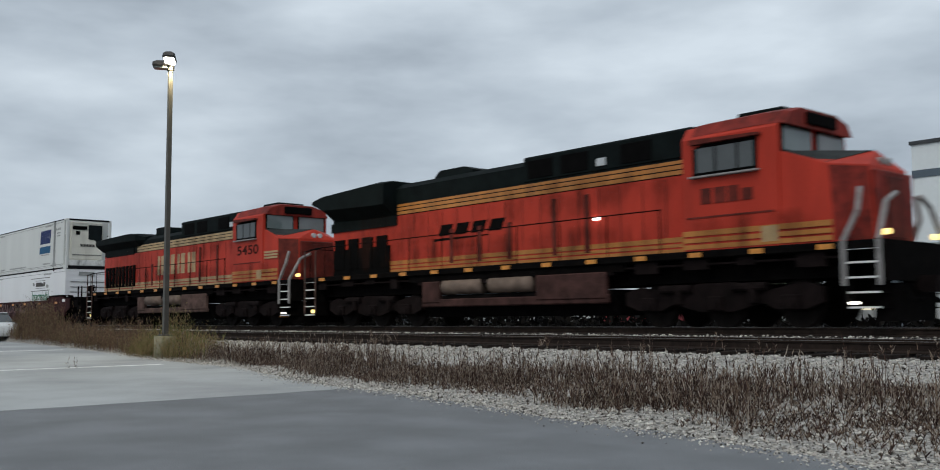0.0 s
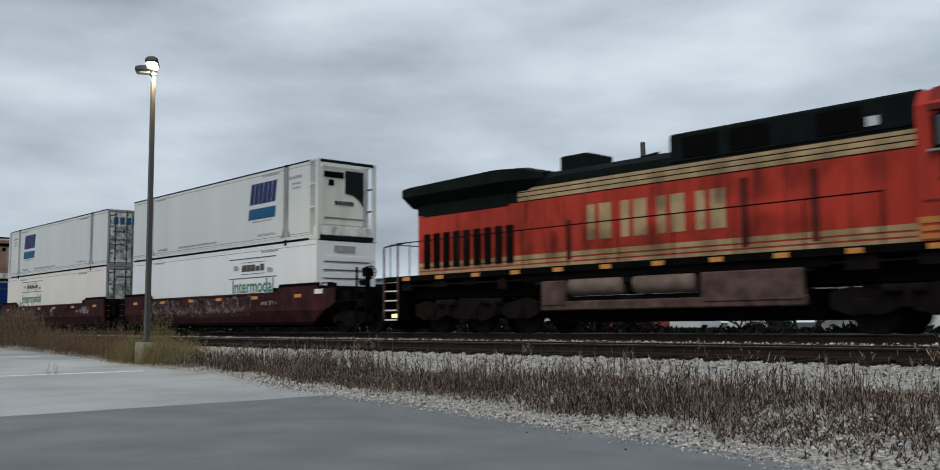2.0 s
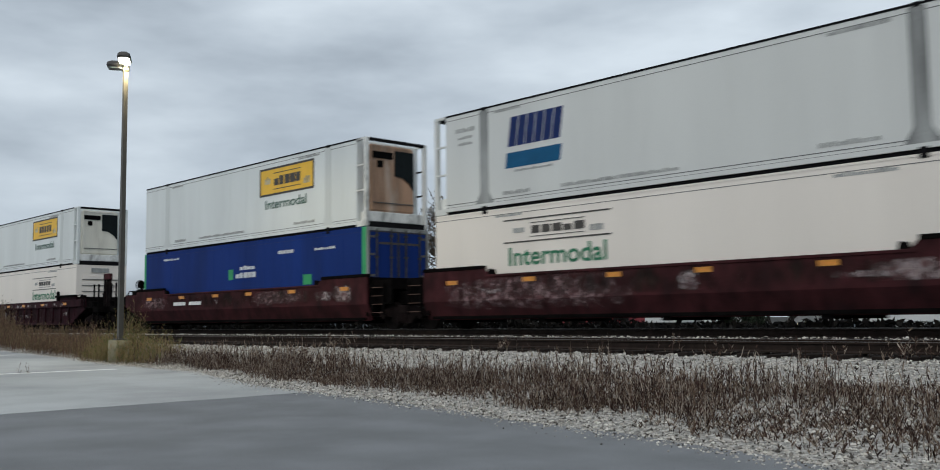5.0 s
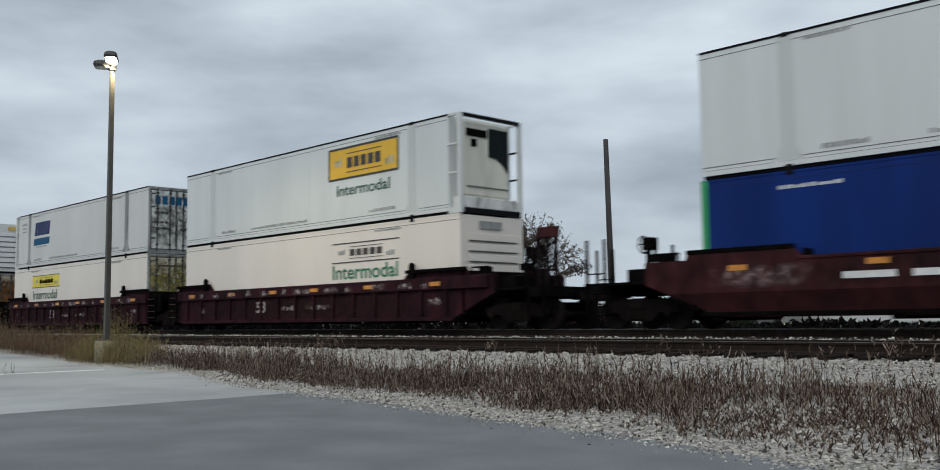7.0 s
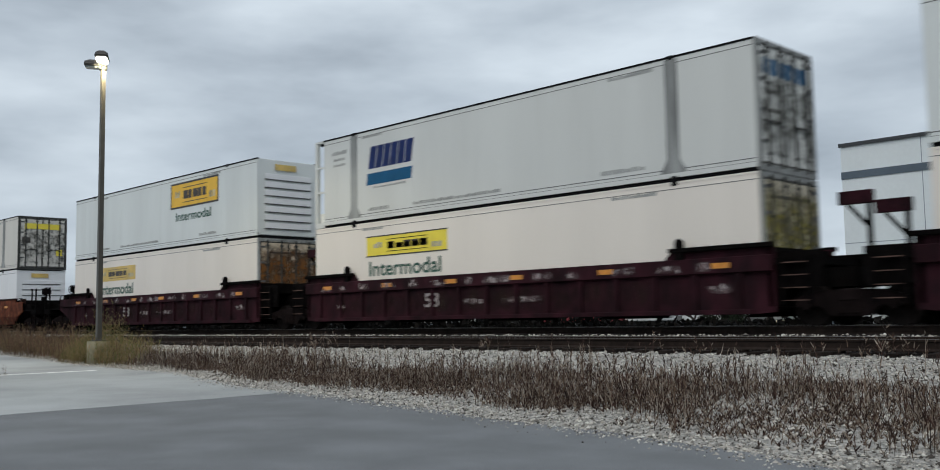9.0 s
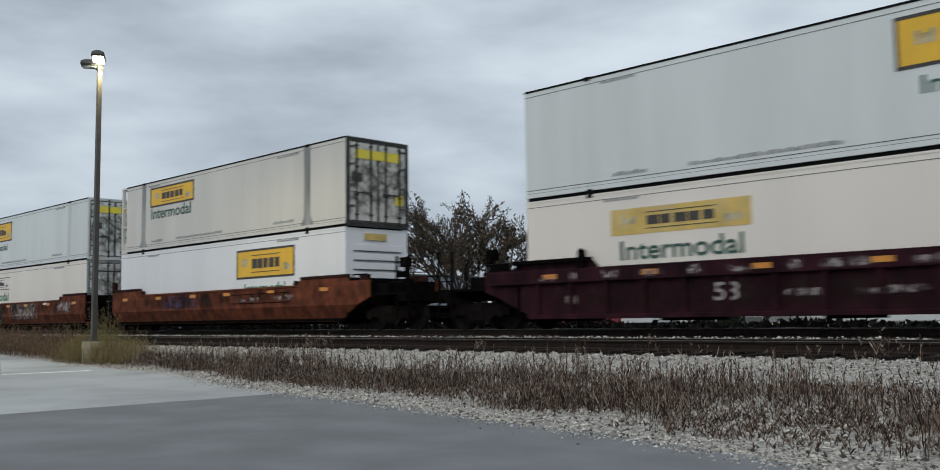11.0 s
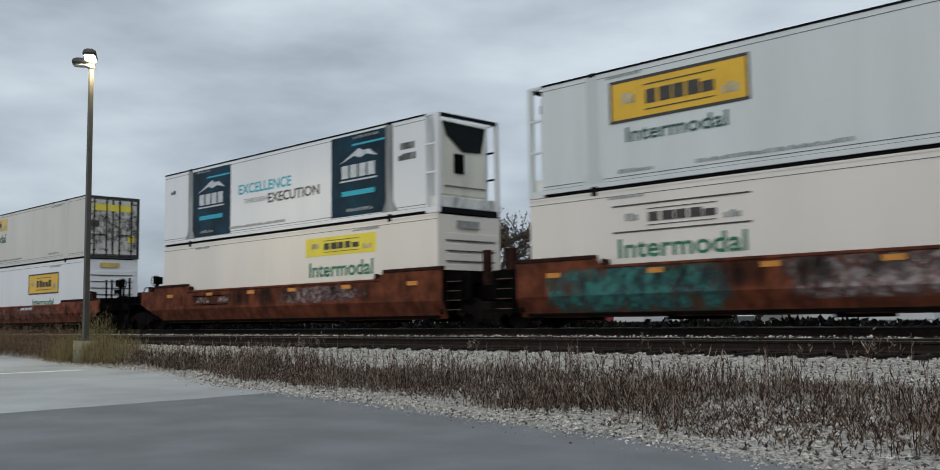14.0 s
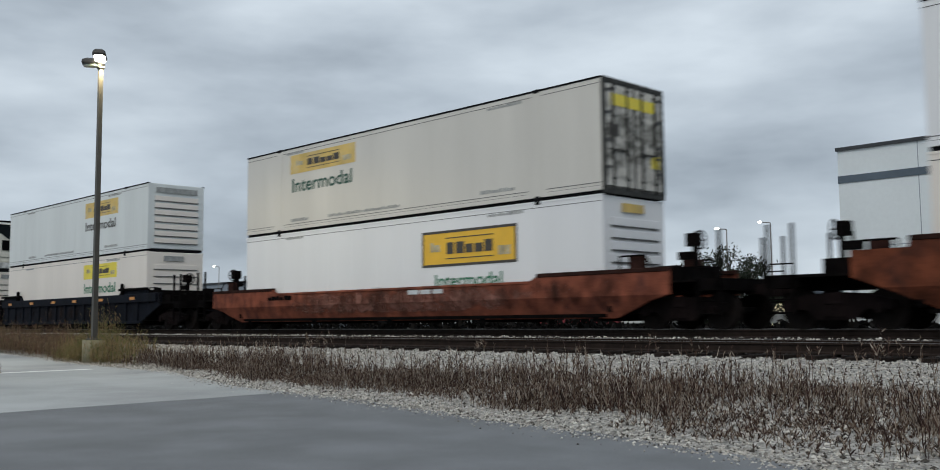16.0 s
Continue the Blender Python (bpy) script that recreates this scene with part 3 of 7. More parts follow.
def build_ground():
    xs = [-4000, -1500, -600, -300, -150, -100] + [-80 + i * 0.5 for i in range(181)] + [14, 20, 30, 60, 200, 800, 4000]
    ys = [-4000, -800, -200, -60, -20, 0, 4, 6] + [7 + 0.25 * i for i in range(69)] + [25, 27, 30, 40, 80, 200, 800, 4000]
    vs, fs = [], []
    for x in xs:
        for y in ys:
            vs.append((x, y, land(max(-120, min(58, x)), y)))
    w = len(ys)
    for i in range(len(xs) - 1):
        for j in range(w - 1):
            a = i * w + j
            fs.append((a, a + w, a + w + 1, a + 1))
    me = bpy.data.meshes.new("ground")
    me.from_pydata(vs, [], fs)
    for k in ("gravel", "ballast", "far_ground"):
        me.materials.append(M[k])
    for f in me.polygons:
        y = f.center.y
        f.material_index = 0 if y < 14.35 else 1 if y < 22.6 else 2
        f.use_smooth = True
    tagged(new("ground", me), "pale crushed limestone ground with dark trackbed", "ground", kind="structure")


def lot_sheet(name, x0, x1, material, label, lift=0.0):
    """A slab of paving between two stations along the track, up to the ragged edge."""
    bm = B()
    n = max(2, int((x1 - x0) / 1.0))
    rows = []
    rg = random.Random(5)
    for i in range(n + 1):
        x = x0 + (x1 - x0) * i / n
        e = edge_y(x) + rg.uniform(-0.10, 0.10)
        ys = [-300, -60, -10] + [-10 + (e + 10) * k / 24 for k in range(1, 25)]
        wob = 0.16 if x > -14 and x0 < -100 else 0.0
        rows.append([bm.verts.new((x + wob * (noise.noise((y * 0.5, 3, 1)) + 0.5 * noise.noise((y * 2.2, 8, 1))), y, lot_z(x) + lift)) for y in ys])
    for a, b in zip(rows, rows[1:]):
        for j in range(26):
            bm.faces.new((a[j], b[j], b[j + 1], a[j + 1]))
    r = bmesh.ops.extrude_face_region(bm, geom=bm.faces[:])
    bmesh.ops.translate(bm, verts=[v for v in r["geom"] if isinstance(v, bmesh.types.BMVert)], vec=(0, 0, 0.012))
    bmesh.ops.recalc_face_normals(bm, faces=bm.faces[:])
    tagged(part(name, bm, material), label, "paving", kind="structure")


def build_lot():
    lot_sheet("road", -14.4, 56, "asphalt", "dark grey asphalt drive", 0.0)
    lot_sheet("pavement", -118, -13.7, "concrete_lot", "pale worn parking lot paving", 0.004)
    for x, y0, y1 in ((-23.6, 3.0, 10.05), (-36.0, 4.0, 11.6), (-49.0, 5.0, 12.3)):
        bm = B()
        n = 14
        for i in range(n):
            a, b = y0 + (y1 - y0) * i / n, y0 + (y1 - y0) * (i + 1) / n
            w = 0.105 + 0.015 * noise.noise((x, a, 3))
            box(bm, x - w, x + w, a, b, lot_z(x) + 0.013, lot_z(x) + 0.021)
        tagged(part("parking_line", bm, "line_paint"), "worn white painted parking line", "road marking", "parking lines", "structure")


RAIL_OUT = [(-0.075, -0.18), (0.075, -0.18), (0.075, -0.165), (0.012, -0.14), (0.010, -0.045), (0.036, -0.035), (0.036, -0.008), (0.028, 0.0),
            (-0.028, 0.0), (-0.036, -0.008), (-0.036, -0.035), (-0.010, -0.045), (-0.012, -0.14), (-0.075, -0.165)]


def build_track(cy, top, label, spread):
    tr = thing("railway_track", label, "railway track", "tracks", "structure")
    for side in (-1, 1):
        bm = B()
        loft(bm, [[(x, cy + side * 0.7525 + u, top + v) for u, v in RAIL_OUT] for x in (-900.0, -60.0, 8.0, 300.0)])
        rl = part("rail", bm, "rail", tr)
        bm = B()
        box(bm, -900, 300, cy + side * 0.7525 - 0.026, cy + side * 0.7525 + 0.026, top, top + 0.003)
        part("running_face", bm, "railtop", rl)
    rg = random.Random(11)
    bm = B()
    box(bm, -0.11, 0.11, -1.36, 1.36, -0.17, 0.0, 0.01)
    me = bpy.data.meshes.new("tie")
    bm.to_mesh(me)
    bm.free()
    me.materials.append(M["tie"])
    x = -spread
    while x < 4:
        ob = shared("tie", me, tr, (x + rg.uniform(-0.03, 0.03), cy + rg.uniform(-0.07, 0.05), top - 0.185 + rg.uniform(-0.012, 0.012)))
        ob.rotation_euler = (0, 0, rg.uniform(-0.025, 0.025))
        x += 0.56
    return tr


def stones(name, material, count, pick, size, label, seed):
    """Loose stones strewn over the ground, each a bent eight-sided lump."""
    rg = random.Random(seed)
    vs, fs = [], []
    for _ in range(count):
        x, y, z = pick(rg)
        s = size[0] + (size[1] - size[0]) * rg.random() ** 1.8
        a = rg.uniform(0, 6.28)
        k = len(vs)
        for dx, dy, dz in ((1, 0, 0), (0, 1, 0), (-1, 0, 0), (0, -1, 0), (0, 0, 0.8), (0, 0, -0.6)):
            dx, dy, dz = dx * rg.uniform(0.6, 1.2), dy * rg.uniform(0.6, 1.2), dz * rg.uniform(0.6, 1.1)
            vs.append((x + s * (dx * math.cos(a) - dy * math.sin(a)), y + s * (dx * math.sin(a) + dy * math.cos(a)), z + s * dz))
        for i in range(4):
            j = (i + 1) % 4
            fs += [(k + i, k + j, k + 4), (k + j, k + i, k + 5)]
    me = bpy.data.meshes.new(name)
    me.from_pydata(vs, [], fs)
    me.materials.append(M[material])
    tagged(new(name, me), label, "gravel", kind="stuff")


def build_stones():
    def shoulder(rg):
        x = -48 * rg.random() ** 1.5 + 3
        e = edge_y(x)
        y = rg.uniform(e - 0.25, 14.3)
        return x, y, max(land(x, y), lot_z(x) if y < e + 0.1 else -9) + 0.008

    def margin(rg):
        x = -30 * rg.random() ** 1.3 + 3
        y = edge_y(x) + rg.gauss(0.25, 0.3)
        return x, y, (land(x, y) if y > edge_y(x) else lot_z(x) + 0.012) + 0.006

    def crib(rg):
        x = rg.uniform(-60, 3)
        y = rg.uniform(16.45, 17.5)
        return x, y, -0.23 + 0.06 * math.sin((y - 16.45) / 1.05 * math.pi) + rg.uniform(-0.05, 0.04)

    def bed(rg):
        x = rg.uniform(-45, 3)
        y = rg.uniform(14.4, 16.6)
        return x, y, -0.345 + rg.uniform(-0.01, 0.02)

    stones("gravel_shoulder", "stone", 56000, shoulder, (0.009, 0.034), "loose pale grey crushed limestone", 21)
    stones("gravel_margin", "stone", 12000, margin, (0.006, 0.017), "spilled pale gravel along the paving edge", 22)
    stones("gravel_crib", "stone", 7000, crib, (0.025, 0.05), "grey ballast stones between the two tracks", 23)
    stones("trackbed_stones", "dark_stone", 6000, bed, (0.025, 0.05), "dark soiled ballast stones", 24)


def weeds(name, material, label, count, pick, height, seed, leafy=3, spread=0.12, broad=1.0, lean=0.12, twig=1.0):
    """Dry stalks: each a leaning three-sided stem with side twigs and small seed leaves, in loose clumps."""
    rg = random.Random(seed)
    vs, fs = [], []

    def blade(p, q, w):
        k = len(vs)
        d = Vector(q) - Vector(p)
        side = Vector((rg.uniform(-1, 1), rg.uniform(-1, 1), 0.1)).cross(d)
        side = side.normalized() * w if side.length > 1e-6 else Vector((w, 0, 0))
        mid = (Vector(p) + Vector(q)) / 2 + side.cross(d) * 0.3
        vs.extend([tuple(Vector(p) - side), tuple(Vector(p) + side), tuple(mid + side), tuple(q), tuple(mid - side)])
        fs.extend([(k, k + 1, k + 2, k + 4), (k + 4, k + 2, k + 3)])

    for _ in range(count):
        x, y = pick(rg)
        z = land(x, y) - 0.03
        h = height[0] + (height[1] - height[0]) * rg.random() ** 1.7
        for _s in range(rg.randint(2, 4)):
            bx, by = x + rg.gauss(0, spread), y + rg.gauss(0, spread)
            hh = h * rg.uniform(0.5, 1.0)
            tip = (bx + rg.gauss(0, lean) * hh, by + rg.gauss(0, lean) * hh, z + hh)
            blade((bx, by, z), tip, rg.uniform(0.0022, 0.0042))
            for _l in range(rg.randint(leafy, leafy + 4)):
                f = rg.uniform(0.3, 1.0)
                c = (bx + (tip[0] - bx) * f, by + (tip[1] - by) * f, z + hh * f)
                ln = twig * rg.uniform(0.03, 0.085) * (1.3 - 0.5 * f)
                a = rg.uniform(0, 6.28)
                blade(c, (c[0] + ln * math.cos(a), c[1] + ln * math.sin(a), c[2] + ln * rg.uniform(0.5, 1.8) * (0.12 / lean) ** 0.8), broad * rg.uniform(0.0025, 0.0065))
    me = bpy.data.meshes.new(name)
    me.from_pydata(vs, [], fs)
    me.materials.append(M[material])
    tagged(new(name, me), label, "weeds", kind="stuff")


def build_weeds():
    def band(rg):
        while True:
            x = 3.5 - 52 * rg.random() ** 1.4
            e = edge_y(x)
            v = rg.random()
            lo = e + (0.75 + 0.25 * noise.noise((x * 0.5, 3.0, 8.0)) if x > -19 else 0.42)
            y = lo + (12.6 - lo) * (v ** 1.35)
            d = noise.noise((x * 0.35, y * 0.8, 1)) + 0.5 * noise.noise((x * 1.3, y * 1.7, 4))
            thin = 0.55 if y > 11.8 else 0.2
            if y > lo and d > thin + rg.uniform(-0.35, 0.35):
                return x, y

    def low(rg):
        x = 3.5 - 25 * rg.random() ** 1.4
        lo = edge_y(x) + 0.72 + 0.25 * noise.noise((x * 0.5, 3.0, 8.0))
        y = lo + (11.6 - lo) * rg.random()
        if noise.noise((x * 0.5, y * 0.9, 1)) < rg.uniform(-0.5, 0.25):
            return low(rg)
        return x, y

    def by_pole(rg):
        x = rg.gauss(-27.1, 1.15)
        return x, edge_y(x) + (0.30 if abs(x + 26.7) < 0.7 else 0.15) + abs(rg.gauss(0, 0.6))

    def left(rg):
        x = rg.uniform(-75, -29)
        if -54.5 < x < -49.2:
            return x, 12.4 - abs(rg.gauss(0, 0.08))
        return x, min(14.0, edge_y(x) + 0.15 + abs(rg.gauss(0, 0.35)))

    weeds("dry_weeds", "weed", "dry brown weed stalks on the gravel bank", 2250, band, (0.16, 0.78), 31, 7, 0.13, 1.0, 0.06, 0.6)
    weeds("low_weeds", "weed", "low dead brown weeds among the stones", 6000, low, (0.04, 0.16), 32, 4, 0.18, 1.0, 0.12, 0.6)
    weeds("goldenrod", "weed_green", "yellow-green weeds round the lamp's pier", 620, by_pole, (0.4, 0.95), 33, 8)
    weeds("tall_goldenrod", "weed_green", "tall yellow-green weeds behind the lamp's pier", 60, lambda rg: (-27.9 + rg.gauss(0, 0.4), 12.2 + rg.gauss(0, 0.25)), (1.0, 1.7), 34, 10)
    weeds("tall_brush", "weed_red", "tall rusty brown brush beside the far lot", 300, lambda rg: (-46.6 + rg.gauss(0, 1.5), 13.75 + abs(rg.gauss(0, 0.25))), (1.0, 2.1), 36, 14, 0.25, 1.6)
    weeds("track_weeds", "weed", "sparse dry weeds growing at the tie ends", 14, lambda rg: (rg.choice((-6.0, -5.6, -9.5, -14.0, -20.0)) + rg.gauss(0, 0.3), 14.3 + rg.gauss(0, 0.12)), (0.25, 0.5), 37, 9, 0.1, 1.5)
    weeds("crack_weeds", "weed", "small dead weed in a paving crack", 3, lambda rg: (-23.6 + rg.gauss(0, 0.08), 7.9 + rg.gauss(0, 0.08)), (0.5, 0.6), 38, 6, 0.08, 1.2)
    weeds("rusty_brush", "weed_red", "rusty brown brush along the far lot", 2600, left, (0.5, 1.25), 35, 8)


# ---- the lot's lamp ----
def build_lamp():
    px, py = -26.98, 11.57
    zb = lot_z(px)
    lamp = thing("street_lamp", "tall dark bronze parking-lot lamp, one of two heads lit", "street lamp")
    lamp.location = (px, py, zb)
    base = B()
    rod(base, (0, 0, -0.2), (0, 0, 0.66), 0.31, 20)
    part("pier", base, "pier", lamp, "stained round concrete pier", True)
    bm = B()
    box(bm, -0.17, 0.17, -0.17, 0.17, 0.66, 0.70, 0.01)
    for u in (-0.12, 0.12):
        for v in (-0.12, 0.12):
            rod(bm, (u, v, 0.70), (u, v, 0.76), 0.018, 6)
    part("base_plate", bm, "pole", lamp)
    bm = B()
    loft(bm, [[(u * h, v * h, z) for u, v in ((-1, -1), (1, -1), (1, 1), (-1, 1))] for z, h in ((0.70, 0.068), (8.55, 0.056))])
    part("pole", bm, "pole", lamp)
    top = 8.62
    bm = B()
    box(bm, -0.09, 0.09, -0.09, 0.09, 8.5, 8.72, 0.02)
    part("bracket", bm, "pole", lamp)
    # head facing the camera, lit
    for lit, (dx, dy), rise in ((True, (0.75, -0.45), 0.15), (False, (-0.42, -0.80), 0.0)):
        d = Vector((dx, dy, 0)).normalized()
        s = Vector((-d.y, d.x, 0))
        c = Vector((0, 0, top + rise)) + d * 0.27
        def ring(w, l, z):
            return [tuple(c + d * (l * a) + s * (w * b) + Vector((0, 0, z + (0.05 * a if lit else 0)))) for a, b in ((-1, -0.7), (-0.7, -1), (0.7, -1), (1, -0.7), (1, 0.7), (0.7, 1), (-0.7, 1), (-1, 0.7))]
        bm = B()
        loft(bm, [ring(0.17, 0.23, -0.02), ring(0.19, 0.25, 0.03), ring(0.17, 0.23, 0.12), ring(0.10, 0.14, 0.17)])
        hd = part("lamp_head", bm, "lamp_dark", lamp)
        bm = B()
        loft(bm, [ring(0.14, 0.20, -0.065), ring(0.155, 0.21, -0.022)])
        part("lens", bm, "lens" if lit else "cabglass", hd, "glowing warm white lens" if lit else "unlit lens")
        bm = B()
        rod(bm, (0, 0, top - 0.02), tuple(c - d * 0.25 + Vector((0, 0, 0.05))), 0.045, 8)
        part("arm", bm, "pole", lamp)
    li = new("lamp_light", bpy.data.lights.new("lamp_light", "SPOT"))
    li.data.energy, li.data.color, li.data.shadow_soft_size = 560, (1.0, 0.86, 0.52), 0.12
    li.data.spot_size, li.data.spot_blend = radians(152), 0.3
    li.location = (px + 0.25, py - 0.15, zb + top + 0.03)


build_ground()
build_lot()
MAIN_TRACK = build_track(TY, 0.0, "main track of rusty rails on dark ballast", 60)
NEAR_TRACK = build_track(NY, NEAR_RAIL, "near siding track of dark rusty rails and creosoted ties", 60)
build_stones()
build_weeds()
build_lamp()


# ---- containers ----
CL, CW, CH = 16.15, 1.295, 2.9
LOW_Z, TOP_Z = 0.40, 3.32


def plate(bm, x0, x1, z0, z1, y=-CW, proud=0.006):
    return box(bm, x0, x1, y - proud, y + 0.002, z0, z1)


def bars(bm, rg, x0, x1, z0, z1, n, proud, y=-CW):
    """A run of n small bars standing for a word that cannot be read."""
    step = (x1 - x0) / n
    for i in range(n):
        plate(bm, x0 + i * step, x0 + (i + rg.uniform(0.72, 0.92)) * step, z0, z1 - rg.choice((0, 0, 0.25)) * (z1 - z0), y, proud)


def company_sign(c, x0, x1, z0, z1, style, rg):
    """The carrier's oblong sign: a yellow or outlined field with plain dark bars where its name stands."""
    w, h = x1 - x0, z1 - z0
    face = {"framed": "sign_yellow", "faded": "sign_faded", "plain": "sign_lemon", "outline": None}[style]
    if style in ("framed", "outline"):
        bm = B()
        t = 0.07 if style == "framed" else 0.035
        for a in ((x0, x1, z0, z0 + t), (x0, x1, z1 - t, z1)) + (((x0, x0 + t, z0 + t, z1 - t), (x1 - t, x1, z0 + t, z1 - t)) if style == "framed" else ()):
            plate(bm, *a, proud=0.012)
        part("sign_border", bm, "ink", c)
    if face:
        bm = B()
        plate(bm, x0 + 0.02, x1 - 0.02, z0 + 0.02, z1 - 0.02, proud=0.006)
        part("sign_field", bm, face, c, "yellow sign field")
    bm = B()
    bars(bm, rg, x0 + 0.28 * w, x0 + 0.78 * w, z0 + 0.34 * h, z0 + 0.66 * h, 5, 0.014)
    plate(bm, x0 + 0.27 * w, x0 + 0.77 * w, z0 + 0.20 * h, z0 + 0.225 * h, proud=0.014)
    plate(bm, x0 + 0.27 * w, x0 + 0.77 * w, z0 + 0.77 * h, z0 + 0.795 * h, proud=0.014)
    part("sign_mark", bm, "ink", c, "plain dark bars of a carrier's name")
    bm = B()
    bars(bm, rg, x0 + 0.10 * w, x0 + 0.21 * w, z0 + 0.42 * h, z0 + 0.68 * h, 3, 0.010)
    bars(bm, rg, x0 + 0.82 * w, x0 + 0.94 * w, z0 + 0.22 * h, z0 + 0.46 * h, 3, 0.010)
    part("sign_small_mark", bm, "greytext" if not face else "doorolive", c)


def slanted_mark(c, x0, x1, z0, z1, rg):
    """The carrier's mark: slanted blue blocks over a teal stripe."""
    h = z1 - z0
    zs = z0 + 0.42 * h
    n = 6
    st = (x1 - x0 - 0.18) / n
    for i in range(n):
        a = x0 + 0.10 + i * st
        sl = 0.13
        part("mark_block", slab(B(), [(a, zs), (a + st * 0.90, zs), (a + st * 0.90 + sl, z1), (a + sl, z1)], -CW - 0.007, -CW + 0.002), "bluemark", c, "slanted dark blue block of a carrier's mark")
    bm = B()
    slab(bm, [(x0, z0), (x1 - 0.12, z0), (x1 - 0.05, z0 + 0.30 * h), (x0 + 0.06, z0 + 0.30 * h)], -CW - 0.007, -CW + 0.002)
    part("mark_stripe", bm, "tealmark", c, "teal blue stripe")
    bm = B()
    bars(bm, rg, x0 + 0.35, x1 - 0.35, z0 - 0.12, z0 - 0.06, 9, 0.006)
    part("small_print", bm, "greytext", c)


def teal_panel(c, x0, x1, z0, z1):
    bm = B()
    plate(bm, x0, x1, z0, z1, proud=0.006)
    pn = part("teal_panel", bm, "tealpanel", c, "dark teal advertising panel")
    w, h = x1 - x0, z1 - z0
    bm = B()
    slab(bm, [(x0 + .16 * w, z0 + .66 * h), (x0 + .34 * w, z0 + .74 * h), (x0 + .52 * w, z0 + .82 * h), (x0 + .62 * w, z0 + .78 * h), (x0 + .70 * w, z0 + .79 * h), (x0 + .86 * w, z0 + .69 * h),
              (x0 + .66 * w, z0 + .735 * h), (x0 + .54 * w, z0 + .70 * h), (x0 + .44 * w, z0 + .735 * h)], -CW - 0.012, -CW)
    part("mountain_mark", bm, "palemark", pn, "white ridge shape")
    for i in range(4):
        part("name_block", plate(B(), x0 + (0.20 + 0.16 * i) * w, x0 + (0.20 + 0.16 * i + 0.125) * w, z0 + 0.47 * h, z0 + 0.63 * h, proud=0.012), "palemark", pn, "plain pale block of a carrier's name")
    part("name_rule", plate(B(), x0 + .17 * w, x0 + .84 * w, z0 + .425 * h, z0 + .445 * h, proud=0.012), "palemark", pn)
    part("cyan_bar", plate(B(), x0 + .20 * w, x0 + .80 * w, z0 + .25 * h, z0 + .31 * h, proud=0.012), "cyan", pn)
    part("cyan_bar", plate(B(), x0 + .40 * w, x0 + .98 * w, z0 + .86 * h, z0 + .885 * h, proud=0.010), "cyan", pn)


def cooling_unit(c, end, rusty, angular, named=False):
    """The refrigeration unit in the open frame at a container's end; end is +1 at the front, -1 at the rear."""
    x = 0.0 if end > 0 else -CL
    k = "reefer_rust" if rusty else "reefer"
    def X(u):
        return x - end * u
    bm = B()
    lo, hi = sorted((X(0.46), X(0.16)))
    box(bm, lo, hi, -0.98, 0.86, 0.52, 2.74, 0.06)
    u = part("cooling_unit", bm, k, c, "off-white cooling unit" if not rusty else "rust-stained cooling unit")
    bm = B()
    f = X(0.155)
    lo, hi = sorted((f, f + end * 0.03))
    if angular:
        pts = [(-0.95, 2.70), (0.80, 2.66), (0.62, 1.90), (-0.15, 1.86), (-0.80, 2.30)]
    else:
        pts = [(0.00, 2.58), (0.80, 2.58), (0.80, 1.30), (0.62, 1.52), (0.34, 1.70), (0.00, 1.74)]
    a = [bm.verts.new((lo, y, z)) for y, z in pts]
    b = [bm.verts.new((hi, y, z)) for y, z in pts]
    fs = [bm.faces.new(a), bm.faces.new(b[::-1])] + [bm.faces.new((a[i], b[i], b[(i + 1) % len(a)], a[(i + 1) % len(a)])) for i in range(len(a))]
    bmesh.ops.recalc_face_normals(bm, faces=fs)
    part("grille", bm, "grille", u, "dark grille")
    bm = B()
    if angular:
        box(bm, lo, hi, -0.50, -0.10, 1.20, 1.78)
    else:
        box(bm, lo, hi, -0.92, -0.08, 2.28, 2.50)
        box(bm, lo, hi, -0.72, -0.50, 1.98, 2.20)
    part("control_panel", bm, "dark", u)
    if named:
        bm = B()
        for i in range(5):
            box(bm, lo, hi, -0.45 + i * 0.17, -0.32 + i * 0.17, 1.30, 1.44)
        part("unit_mark", bm, "ink", u, "plain dark bars of a carrier's name", kind="stuff")
    bm = B()
    box(bm, lo, hi, -0.9, 0.8, 0.80, 0.825)
    part("cover_seam", bm, "groove", u)
    bm = B()
    lo, hi = sorted((X(0.48), X(0.05)))
    box(bm, lo, hi, -1.15, 1.15, 0.16, 0.50, 0.02)
    part("fuel_tank", bm, "doorgrime", c, "grimy end tank")


